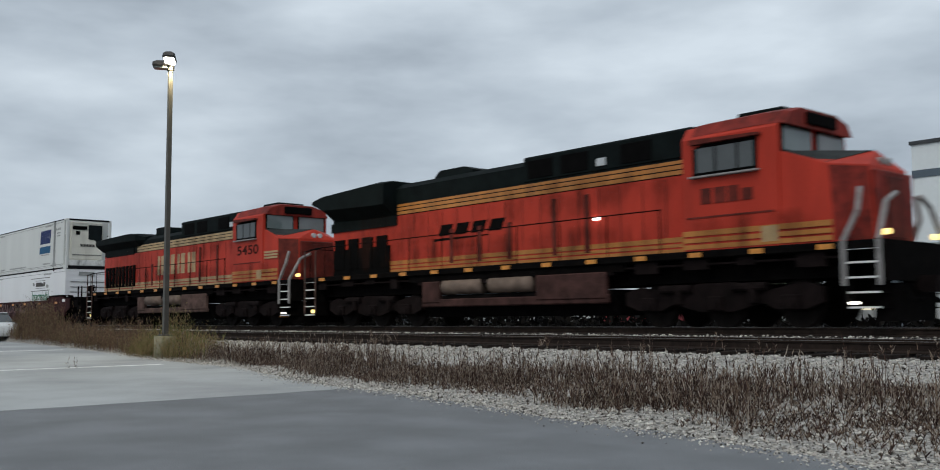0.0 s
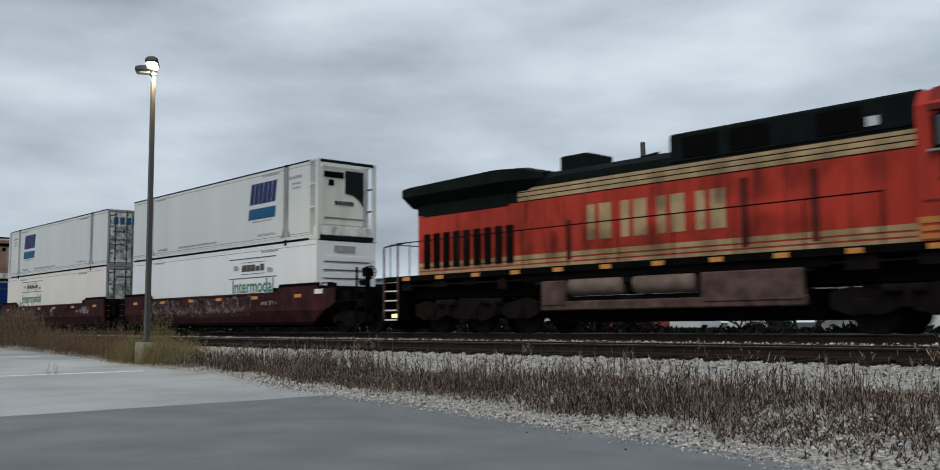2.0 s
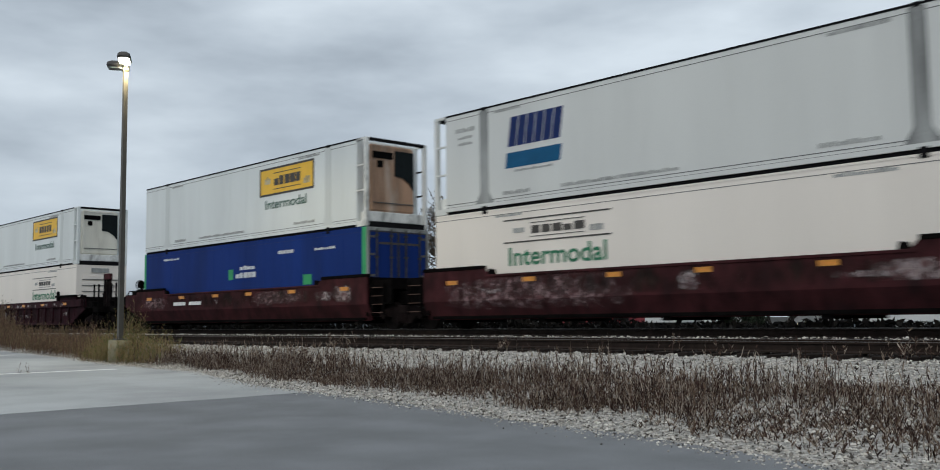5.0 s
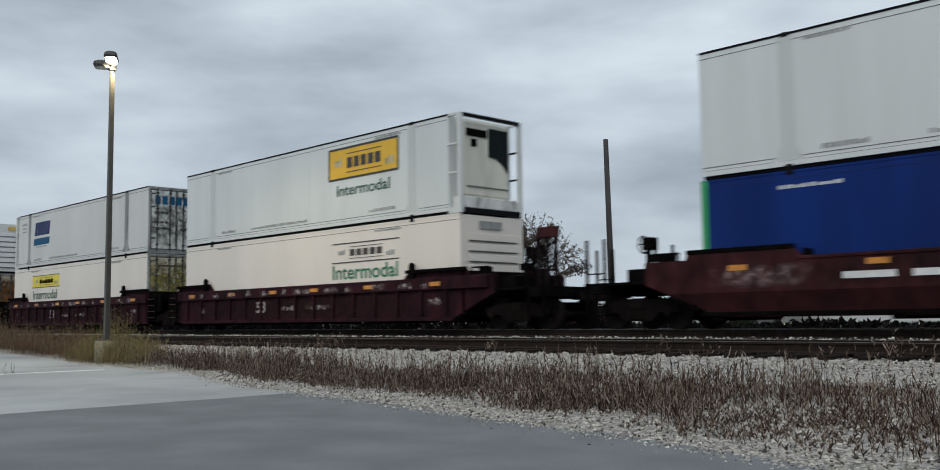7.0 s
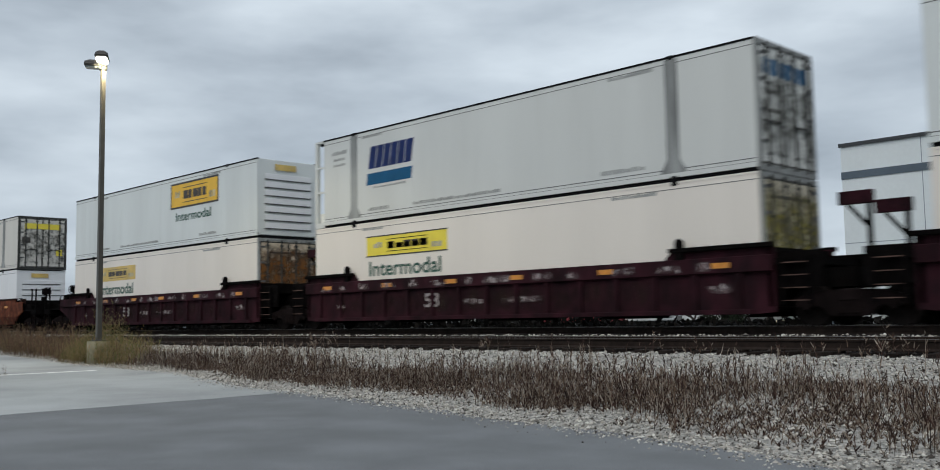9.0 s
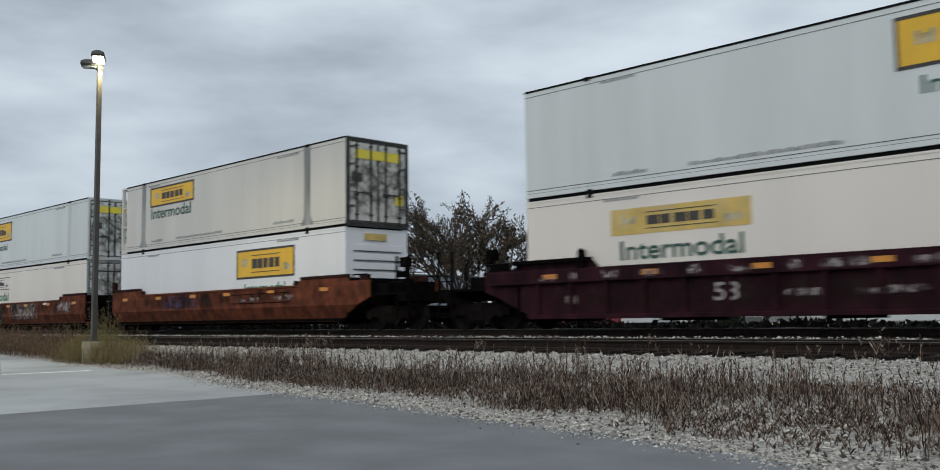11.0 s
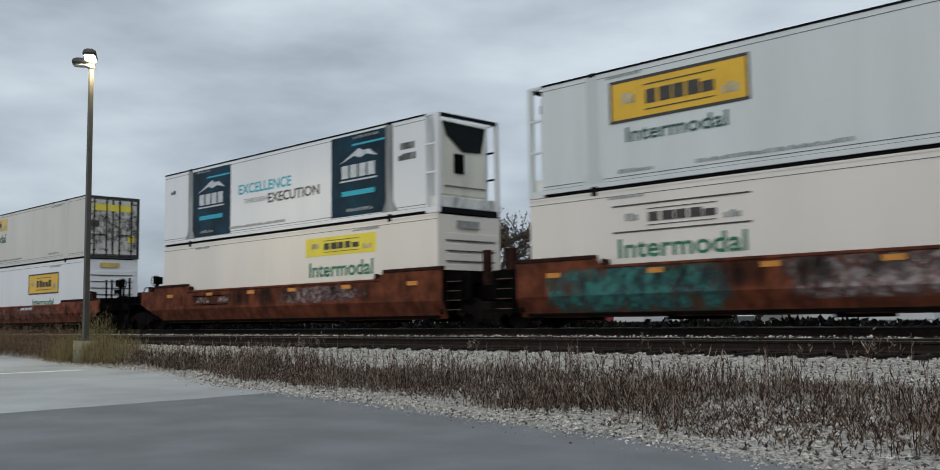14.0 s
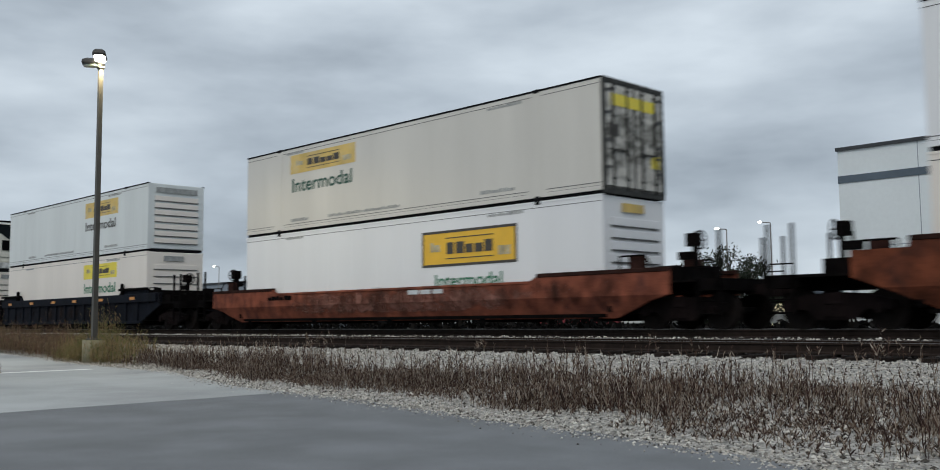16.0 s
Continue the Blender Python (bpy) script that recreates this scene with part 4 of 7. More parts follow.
def open_frame(c, end, paint):
    """Corner posts, header and rungs at a container's open end."""
    x = 0.0 if end > 0 else -CL
    def X(u):
        return x - end * u
    for sy in (-1, 1):
        bm = B()
        lo, hi = sorted((X(0.0), X(0.13)))
        box(bm, lo, hi, sy * CW - (0.13 if sy > 0 else 0), sy * CW + (0.13 if sy < 0 else 0), 0.0, CH, 0.01)
        part("corner_post", bm, paint, c)
        for z in (1.15, 1.98):
            lo, hi = sorted((X(0.12), X(0.50)))
            part("rung", box(B(), lo, hi, sy * CW - (0.06 if sy > 0 else 0), sy * CW + (0.06 if sy < 0 else 0), z, z + 0.05), "black" if sy > 0 else paint, c)
    lo, hi = sorted((X(0.0), X(0.10)))
    for z0, z1 in ((CH - 0.10, CH), (0.0, 0.16)):
        part("end_rail", box(B(), lo, hi, -CW + 0.13, CW - 0.13, z0, z1), "black", c)
    lo, hi = sorted((X(0.10), X(0.52)))
    for sy in (-1, 1):
        for z0, z1, w in ((CH - 0.07, CH, 0.09), (0.0, 0.17, 0.12)):
            part("side_rail", box(B(), lo, hi, sy * CW - (w if sy > 0 else 0), sy * CW + (w if sy < 0 else 0), z0, z1), paint, c)


def doors(c, end, paint, mark, rg):
    x = 0.0 if end > 0 else -CL
    def lohi(a, b):
        return sorted((x + end * a, x + end * b))
    for y0, y1 in ((-1.2, -0.012), (0.012, 1.2)):
        bm = B()
        box(bm, *lohi(0.0, 0.03), y0, y1, 0.16, 2.78, 0.01)
        d = part("door", bm, paint, c)
        bm = B()
        for yy in (y0 + 0.30, y1 - 0.30):
            rod(bm, (x + end * 0.055, yy, 0.10), (x + end * 0.055, yy, 2.84), 0.03, 6)
            for z in (0.35, 1.0, 1.9, 2.6):
                box(bm, *lohi(0.03, 0.09), yy - 0.06, yy + 0.06, z, z + 0.06)
        box(bm, *lohi(0.05, 0.08), y0 + 0.15, y1 - 0.35, 1.08, 1.12)
        part("lock_bar", bm, "gasket", d)
        bm = B()
        for a0, a1, b0, b1 in ((y0, y1, 0.165, 0.20), (y0, y1, 2.74, 2.775), (y0, y0 + 0.035, 0.2, 2.74), (y1 - 0.035, y1, 0.2, 2.74)):
            box(bm, *lohi(0.028, 0.036), a0, a1, b0, b1)
        part("gasket", bm, "gasket", d)
        for zz in (0.62, 1.30, 1.98, 2.55):
            part("hinge", box(B(), *lohi(0.03, 0.05), *((y0, y0 + 0.22) if y0 < -0.5 else (y1 - 0.22, y1)), zz, zz + 0.07), "groove", d)
        if paint != "blue":
            bm = B()
            xg = x + end * 0.040
            bm.faces.new([bm.verts.new(p) for p in ((xg, y0, 0.2), (xg, y1, 0.2), (xg, y1, 2.74), (xg, y0, 2.74))])
            part("grime", bm, "door_soot", d)
            if paint in ("doorrust", "dooryellow"):
                bm = B()
                xg = x + end * 0.043
                bm.faces.new([bm.verts.new(p) for p in ((xg, y0, 0.5), (xg, y1, 0.5), (xg, y1, 2.6), (xg, y0, 2.6))])
                part("stain", bm, "door_rust" if paint == "doorrust" else "door_olive", d)
    bm = B()
    box(bm, *lohi(0.0, 0.035), -CW, CW, 2.79, CH)
    box(bm, *lohi(0.0, 0.035), -CW, CW, 0.0, 0.15)
    for sy in (-1, 1):
        box(bm, *lohi(0.0, 0.045), min(sy * 1.21, sy * CW), max(sy * 1.21, sy * CW), 0.15, 2.79)
    part("door_frame", bm, "gasket" if paint == "tan" else "postfaint" if paint == "doorgrime" and mark == "yellow" else "post", c)
    bm = B()
    if mark == "yellow":
        box(bm, *lohi(0.03, 0.042), -0.95, 0.95, 2.22, 2.52)
        part("door_sign", bm, "sign_lemon", c, "yellow sign across the doors")
        bm = B()
        box(bm, *lohi(0.03, 0.045), 0.72, 1.05, 0.78, 1.12)
        part("door_tag", bm, "sign_lemon", c)
        bm = B()
        box(bm, *lohi(0.03, 0.044), -1.1, -0.65, 1.45, 1.75)
    elif mark == "blue":
        for i in range(6):
            a = -1.0 + i * 0.33
            box(bm, *lohi(0.03, 0.042), a, a + 0.24, 2.14, 2.50)
        part("door_mark", bm, "tealmark", c, "plain blue blocks of a carrier's mark")
        bm = B()
        for i in range(3):
            box(bm, *lohi(0.03, 0.042), -0.95 + 0.2 * i, -0.80 + 0.2 * i, 1.72, 1.82)
            box(bm, *lohi(0.03, 0.042), -0.95 + 0.2 * i, -0.80 + 0.2 * i, 1.30, 1.40)
    else:
        box(bm, *lohi(0.03, 0.042), -0.8, 0.9, 2.35, 2.42)
    part("door_print", bm, "ink", c)


def ribbed_end(c, end, mark, grimy):
    x = 0.0 if end > 0 else -CL
    def lohi(a, b):
        return sorted((x + end * a, x + end * b))
    for i in range(7):
        bm = B()
        z = 0.35 + i * 0.30
        a, b = (0.0, 0.045)
        box(bm, *lohi(a, 0.022), -1.0, 1.0, z, z + 0.20, 0.008)
        part("rib", bm, "ivory" if grimy else "bright", c)
    # Thin grey strips painted as the shadow line beneath each rib.
    bm = B()
    for i in range(7):
        box(bm, *lohi(0.0, 0.012), -1.0, 1.0, 0.35 + i * 0.30 - 0.035, 0.35 + i * 0.30)
    part("rib_shadow_line", bm, "groove", c)
    bm = B()
    box(bm, *lohi(0.0, 0.02), -0.55 if mark != "wide" else -0.95, 0.35 if mark != "wide" else 0.95, 2.50, 2.72)
    part("end_sign", bm, "sign_faded" if mark == "yellow" else "greytext", c)


def container(name, label, s, z, paint, front, rear="plain", posts=True, signs=(), post_paint="post", seed=0):
    """A 53-foot box: side panels with bottom and top rails, the heavier posts two metres from each end, ends and signs."""
    rg = random.Random(seed + int(-s * 10))
    c = thing(name, label, "shipping container", "containers on the train")
    xa = -0.50 if front.startswith("reefer") else -0.03
    xb = -CL + (0.50 if rear == "reefer" else 0.03)
    bm = B()
    box(bm, xb, xa, -CW, CW, 0.10, CH - 0.02, 0.015)
    part("body", bm, paint, c)
    # Inset black strip drawn as the shadow gap below the box.
    bm = B()
    box(bm, xb + 0.02, xa - 0.02, -CW + 0.05, CW - 0.05, 0.0, 0.095)
    part("base_shadow_gap", bm, "black", c, "recessed base coloured black as a shadow gap")
    bm = B()
    for sy in (-1, 1):
        a, b = sorted((sy * (CW - 0.10), sy * (CW + 0.010)))
        box(bm, xb, xa, a, b, 0.075, 0.18)
    part("bottom_rail", bm, paint, c)
    bm = B()
    for sy in (-1, 1):
        a, b = sorted((sy * (CW - 0.08), sy * (CW + 0.010)))
        box(bm, xb, xa, a, b, CH - 0.05, CH)
    part("top_rail", bm, "black" if paint in ("greywhite", "tan", "white") or z > 3 else paint, c)
    bm = B()
    plate(bm, xb + 0.02, xa - 0.02, 0.255, 0.272, proud=0.004)
    plate(bm, xb + 0.02, xa - 0.02, 0.172, 0.19, proud=0.004)
    line = "bluemark" if paint == "blue" else "groove"
    part("groove", bm, line, c)
    if posts:
        for px in (-2.12, -14.03):
            bm = B()
            box(bm, px - 0.17, px + 0.17, -CW - 0.012, -CW, 0.18, CH - 0.08, 0.004)
            slab(bm, [(px - 0.36, 0.18), (px + 0.36, 0.18), (px + 0.17, 0.50), (px - 0.17, 0.50)], -CW - 0.009, -CW)
            part("stacking_post", bm, "postfaint" if paint == "white" else post_paint, c, "grimy stacking post")
    for px in (-2.12, -14.03):
        for z0, z1 in ((CH - 0.09, CH + 0.016), (-0.008, 0.11)):
            part("corner_casting", box(B(), px - 0.09, px + 0.09, -CW - 0.02, -CW + 0.1, z0, z1, 0.01), "black", c)
    part("upper_groove", plate(B(), xb + 0.02, xa - 0.02, CH - 0.175, CH - 0.160, proud=0.004), line, c)
    # faint riveted seams of the side sheets
    bm = B()
    for i in range(1, 13):
        px = -CL * i / 13
        plate(bm, px - 0.006, px + 0.006, 0.28, CH - 0.08, proud=0.003)
    part("sheet_seam", bm, paint, c)
    if front.startswith("reefer"):
        open_frame(c, 1, "doorgrime" if "rusty" in front else paint)
        cooling_unit(c, 1, "rusty" in front, "angular" in front, "named" in front)
    elif front.startswith("doors"):
        _, paint_d, mark = front.split(":")
        doors(c, 1, paint_d, mark, rg)
    elif front.startswith("ribs"):
        ribbed_end(c, 1, front.split(":")[1], "grimy" in front)
    elif front == "blue":
        doors(c, 1, "blue", "plain", rg)
        for sy in (-1, 1):
            for xa_, xb_ in ((-0.22, 0.012), (-CL - 0.012, -CL + 0.16)):
                a, b = sorted((sy * (CW - 0.16), sy * (CW + 0.012)))
                part("corner_post", box(B(), xa_, xb_, a, b, 0.0, CH, 0.01), "green", c, "bright green corner post")
    if rear == "reefer":
        open_frame(c, -1, paint)
        cooling_unit(c, -1, False, False)
    for sg in signs:
        k = sg[0]
        if k in ("framed", "faded", "plain", "outline"):
            company_sign(c, *sg[1:], k, rg)
        elif k == "mark":
            slanted_mark(c, *sg[1:], rg)
        elif k == "teal":
            teal_panel(c, *sg[1:])
        elif k == "word":
            lettering(sg[1], sg[2], c, sg[3], sg[4], -CW - 0.008, sg[5], sg[6])
        elif k == "bars":
            bm = B()
            bars(bm, rg, sg[1], sg[2], sg[3], sg[4], sg[5], 0.007)
            part("small_print", bm, sg[6] if len(sg) > 6 else "greytext", c)
    if paint != "blue":
        bm = B()
        bars(bm, rg, -13.3, -12.3, 0.34, 0.44, 8, 0.006)
        bars(bm, rg, -11.2, -7.6, 0.34, 0.43, 26, 0.006)
        bars(bm, rg, -4.2, -2.9, 0.36, 0.46, 9, 0.006)
        bars(bm, rg, -13.6, -12.6, 2.66, 2.74, 8, 0.006)
        bars(bm, rg, -3.9, -2.6, 2.64, 2.72, 9, 0.006)
        part("small_print", bm, "greytext", c, "rows of grey bars of small print")
    return on_train(c, s, z)


def inter(x0, x1, z0, z1, m="greentext"):
    return ("word", "Intermodal", m, x0, x1, z0, z1)


F, R_ = (-6.42, -2.78), (-13.44, -9.78)     # where the carrier's sign stands when it is near the front or the rear
FI, RI = (-6.15, -2.95), (-13.28, -10.0)


def build_containers():
    s1, s2, s3, s4, s5, s6, s7, s8, s9, s10, s11, s12 = FRONTS
    tel = [("bars", -1.9, -1.0, 2.32, 2.44, 6), ("bars", -1.7, -1.1, 2.10, 2.18, 5), ("bars", -1.7, -1.1, 1.94, 2.02, 5)]
    rtel = [("bars", -15.2, -14.4, 2.32, 2.44, 6), ("bars", -15.1, -14.5, 2.12, 2.20, 5), ("bars", -15.1, -14.5, 1.94, 2.02, 5)]
    container("container", "weathered grey-white refrigerated container with blue carrier mark", s1, TOP_Z, "greywhite", "reefer:named", signs=[("mark", -4.95, -2.80, 1.05, 2.45)] + tel)
    container("container", "clean white container with outlined sign and green lettering", s1, LOW_Z, "bright", "ribs:plain", posts=False, signs=[("outline", *F, 1.70, 2.50), inter(*FI, 1.13, 1.66)])
    container("container", "grey-white refrigerated container with blue mark on grimy doors", s2, TOP_Z, "greywhite", "doors:doorgrime:blue", "reefer", signs=[("mark", -13.2, -11.1, 1.05, 2.45)] + rtel)
    container("container", "ivory container with outlined sign and green lettering", s2, LOW_Z, "ivory", "doors:doorgrime:plain", posts=False, signs=[("outline", -13.3, -9.6, 1.92, 2.56), inter(-13.12, -9.75, 1.30, 1.80)])
    container("container", "white refrigerated container with rust-stained end and framed yellow sign", s3, TOP_Z, "white", "reefer:rusty", signs=[("framed", -6.5, -2.95, 1.55, 2.58), inter(-6.1, -3.4, 1.06, 1.40, "greentext_dark")])
    container("container", "blue container with bright green corner posts", s3, LOW_Z, "blue", "blue", posts=False,
              signs=[("bars", -8.2, -6.7, 1.55, 1.75, 5, "palemark"), ("bars", -7.9, -6.8, 1.85, 2.0, 4, "palemark"), ("bars", -5.2, -4.2, 2.3, 2.42, 6, "palemark"), ("bars", -14.3, -12.9, 2.52, 2.6, 8, "palemark"), ("bars", -2.9, -1.7, 2.3, 2.38, 7, "palemark"), ("bars", -8.75, -8.35, 1.5, 1.9, 1, "green"), ("bars", -3.6, -2.9, 1.15, 1.5, 1, "green")])
    container("container", "white refrigerated container with framed yellow sign", s4, TOP_Z, "white", "reefer", signs=[("framed", -6.36, -2.72, 1.55, 2.62), inter(-5.9, -3.15, 1.02, 1.38, "greentext_dark")])
    container("container", "ivory container with outlined sign and ribbed end", s4, LOW_Z, "ivory", "ribs:plain:grimy", posts=False, signs=[("outline", -6.15, -2.72, 1.75, 2.40), inter(-6.12, -2.78, 1.22, 1.68)])
    container("container", "grey-white container with blue mark on grimy doors", s5, TOP_Z, "greywhite", "doors:doorgrime:blue", "reefer", signs=[("mark", -13.4, -11.15, 1.15, 2.35)] + rtel)
    container("container", "ivory container with lemon sign and olive-stained doors", s5, LOW_Z, "ivory", "doors:dooryellow:plain", posts=False, signs=[("plain", -13.42, -9.72, 1.82, 2.46), ("outline", -13.42, -9.72, 1.82, 2.46), inter(-13.28, -10.0, 1.22, 1.68, "greentext_dark")])
    container("container", "white container with ribbed end and framed yellow sign", s6, TOP_Z, "white", "ribs:yellow", posts=False, signs=[("framed", -6.55, -2.75, 1.58, 2.62), inter(-6.1, -3.3, 1.06, 1.42, "greentext_dark")])
    container("container", "ivory container with faded sign and rusty doors", s6, LOW_Z, "ivory", "doors:doorrust:plain", posts=False, signs=[("faded", -13.42, -9.68, 1.80, 2.46), inter(-13.15, -9.9, 1.22, 1.68, "greentext_dark")])
    container("container", "weathered grey-white container with yellow signs on side and doors", s7, TOP_Z, "tan", "doors:tan:yellow", "reefer", signs=[("framed", *R_, 1.80, 2.62), inter(-13.35, -10.0, 1.30, 1.76, "greentext_dark")])
    container("container", "clean white container with large framed yellow sign", s7, LOW_Z, "bright", "ribs:yellow", posts=False, signs=[("framed", -6.55, -2.85, 1.45, 2.50), inter(-6.0, -3.4, 0.92, 1.28)])
    container("container", "white container with yellow-signed grimy doors", s8, TOP_Z, "white", "doors:doorgrime:yellow", "reefer", signs=[("framed", -13.5, -9.8, 1.55, 2.58), inter(-13.05, -10.35, 1.06, 1.42, "greentext_dark")])
    container("container", "ivory container with outlined sign and grimy doors", s8, LOW_Z, "ivory", "doors:doorgrime:plain", posts=False, signs=[("outline", -13.5, -9.88, 1.84, 2.50), inter(-13.36, -10.0, 1.24, 1.70)])
    container("container", "white refrigerated container with two dark teal advertising panels", s9, TOP_Z, "bright", "reefer:angular", signs=[
        ("teal", -13.9, -11.12, 0.20, 2.76), ("teal", -5.0, -2.28, 0.22, 2.78),
        ("word", "EXCELLENCE", "cyan", -10.55, -7.25, 1.54, 1.90), ("word", "THROUGH", "greytext", -10.2, -8.75, 1.18, 1.36), ("word", "EXECUTION", "ink", -8.65, -5.65, 1.08, 1.42),
        ("bars", -1.6, -0.95, 1.98, 2.18, 4, "ink"), ("bars", -1.7, -0.9, 1.66, 1.86, 5, "ink"), ("bars", -15.6, -15.2, 2.05, 2.2, 2, "ink")])
    container("container", "ivory container with lemon sign and green lettering", s9, LOW_Z, "ivory", "ribs:plain:grimy", posts=False, signs=[("plain", -6.42, -2.75, 1.94, 2.58), inter(-6.2, -2.9, 1.28, 1.76)])
    container("container", "weathered tan container with yellow signs on side and doors", s10, TOP_Z, "tan", "doors:tan:yellow", posts=True, post_paint="tan", signs=[("faded", -13.38, -9.74, 1.96, 2.64), inter(-13.25, -9.92, 1.34, 1.80, "greentext_dark")])
    container("container", "clean white container with large framed yellow sign and ribbed end", s10, LOW_Z, "bright", "ribs:yellow", posts=False, signs=[("framed", -6.6, -2.86, 1.38, 2.40), inter(-6.05, -3.4, 0.80, 1.16)])
    container("container", "white container with faded sign and dirty ribbed end", s11, TOP_Z, "white", "ribs:wide:grimy", posts=False, signs=[("faded", -6.38, -2.88, 1.82, 2.56), inter(-6.3, -3.1, 1.24, 1.66, "ink")])
    container("container", "ivory container with lemon sign and white ribbed end", s11, LOW_Z, "ivory", "ribs:plain:grimy", posts=False, signs=[("plain", -6.4, -2.86, 1.90, 2.60), inter(-6.3, -3.0, 1.26, 1.70)])
    container("container", "white refrigerated container with dark grille", s12, TOP_Z, "white", "reefer:angular", signs=[])
    container("container", "ivory container in a dark well car", s12, LOW_Z, "ivory", "ribs:plain:grimy", posts=False, signs=[])


# ---- trucks and wheels ----
def wheel_mesh(r):
    bm = B()
    for sy in (-1, 1):
        y0 = sy * 0.685
        rod(bm, (0, y0, 0), (0, y0 + sy * 0.03, 0), r + 0.026, 28)
        rod(bm, (0, y0 + sy * 0.03, 0), (0, y0 + sy * 0.135, 0), r, 28)
        rod(bm, (0, y0 + sy * 0.13, 0), (0, y0 + sy * 0.16, 0), r * 0.36, 12)
        for k in range(4):
            a = k * math.pi / 2
            box(bm, r * 0.6 * math.cos(a) - 0.05, r * 0.6 * math.cos(a) + 0.05, min(y0 + sy * 0.135, y0 + sy * 0.15), max(y0 + sy * 0.135, y0 + sy * 0.15), r * 0.6 * math.sin(a) - 0.05, r * 0.6 * math.sin(a) + 0.05)
    rod(bm, (0, -1.1, 0), (0, 1.1, 0), 0.085, 10)
    me = bpy.data.meshes.new("wheelset")
    bm.to_mesh(me)
    bm.free()
    me.materials.append(M["wheel"])
    return me


WHEEL_42, WHEEL_53 = wheel_mesh(0.42), wheel_mesh(0.53)


def truck(car, x):
    """A two-axle truck: cast side frames with spring nests, bolster, wheelsets."""
    bm = B()
    for sy in (-1, 1):
        a, b = sorted((sy * 1.00, sy * 1.13))
        slab(bm, [(-1.15, 0.40), (-1.15, 0.58), (-0.55, 0.72), (0.55, 0.72), (1.15, 0.58), (1.15, 0.40), (0.62, 0.40), (0.38, 0.20), (-0.38, 0.20), (-0.62, 0.40)], a, b)
        for u in (-0.16, 0.0, 0.16):
            rod(bm, (u, sy * 1.16, 0.26), (u, sy * 1.16, 0.50), 0.06, 8)
        for u in (-0.89, 0.89):
            rod(bm, (u, sy * 1.08, 0.42), (u, sy * 1.22, 0.42), 0.10, 10)
    box(bm, -0.20, 0.20, -1.18, 1.18, 0.50, 0.74, 0.02)
    tk = part("truck", bm, "truck", car)
    tk.location = (x, 0, 0)
    for u in (-0.89, 0.89):
        w = shared("wheelset", WHEEL_42, tk, (u, 0, 0.42))
        WHEELS.append((w, (u, 0, 0.42), 0.42))
    return tk


# ---- well cars ----
def clip(pts, c, keep):
    """The part of an outline above (keep=1) or below (keep=-1) the height c."""
    out = []
    for (x0, z0), (x1, z1) in zip(pts, pts[1:] + pts[:1]):
        in0, in1 = (z0 - c) * keep >= 0, (z1 - c) * keep >= 0
        if in0:
            out.append((x0, z0))
        if in0 != in1:
            f = (c - z0) / (z1 - z0)
            out.append((x0 + f * (x1 - x0), c))
    return out


ENDS = {
    "joint": [(-0.10, 0.27), (0.30, 0.30), (0.30, 1.70), (-2.20, 1.70), (-2.40, 1.50)],
    "coupler": [(-0.35, 0.27), (0.20, 0.52), (0.80, 0.78), (1.45, 1.02), (1.45, 1.54), (0.36, 1.54), (0.30, 1.70), (-2.20, 1.70), (-2.40, 1.50)],
    "low": [(0.30, 0.27), (0.95, 0.50), (1.35, 0.66), (1.94, 0.80), (1.94, 1.36), (-2.02, 1.36), (-2.25, 1.24)],
}


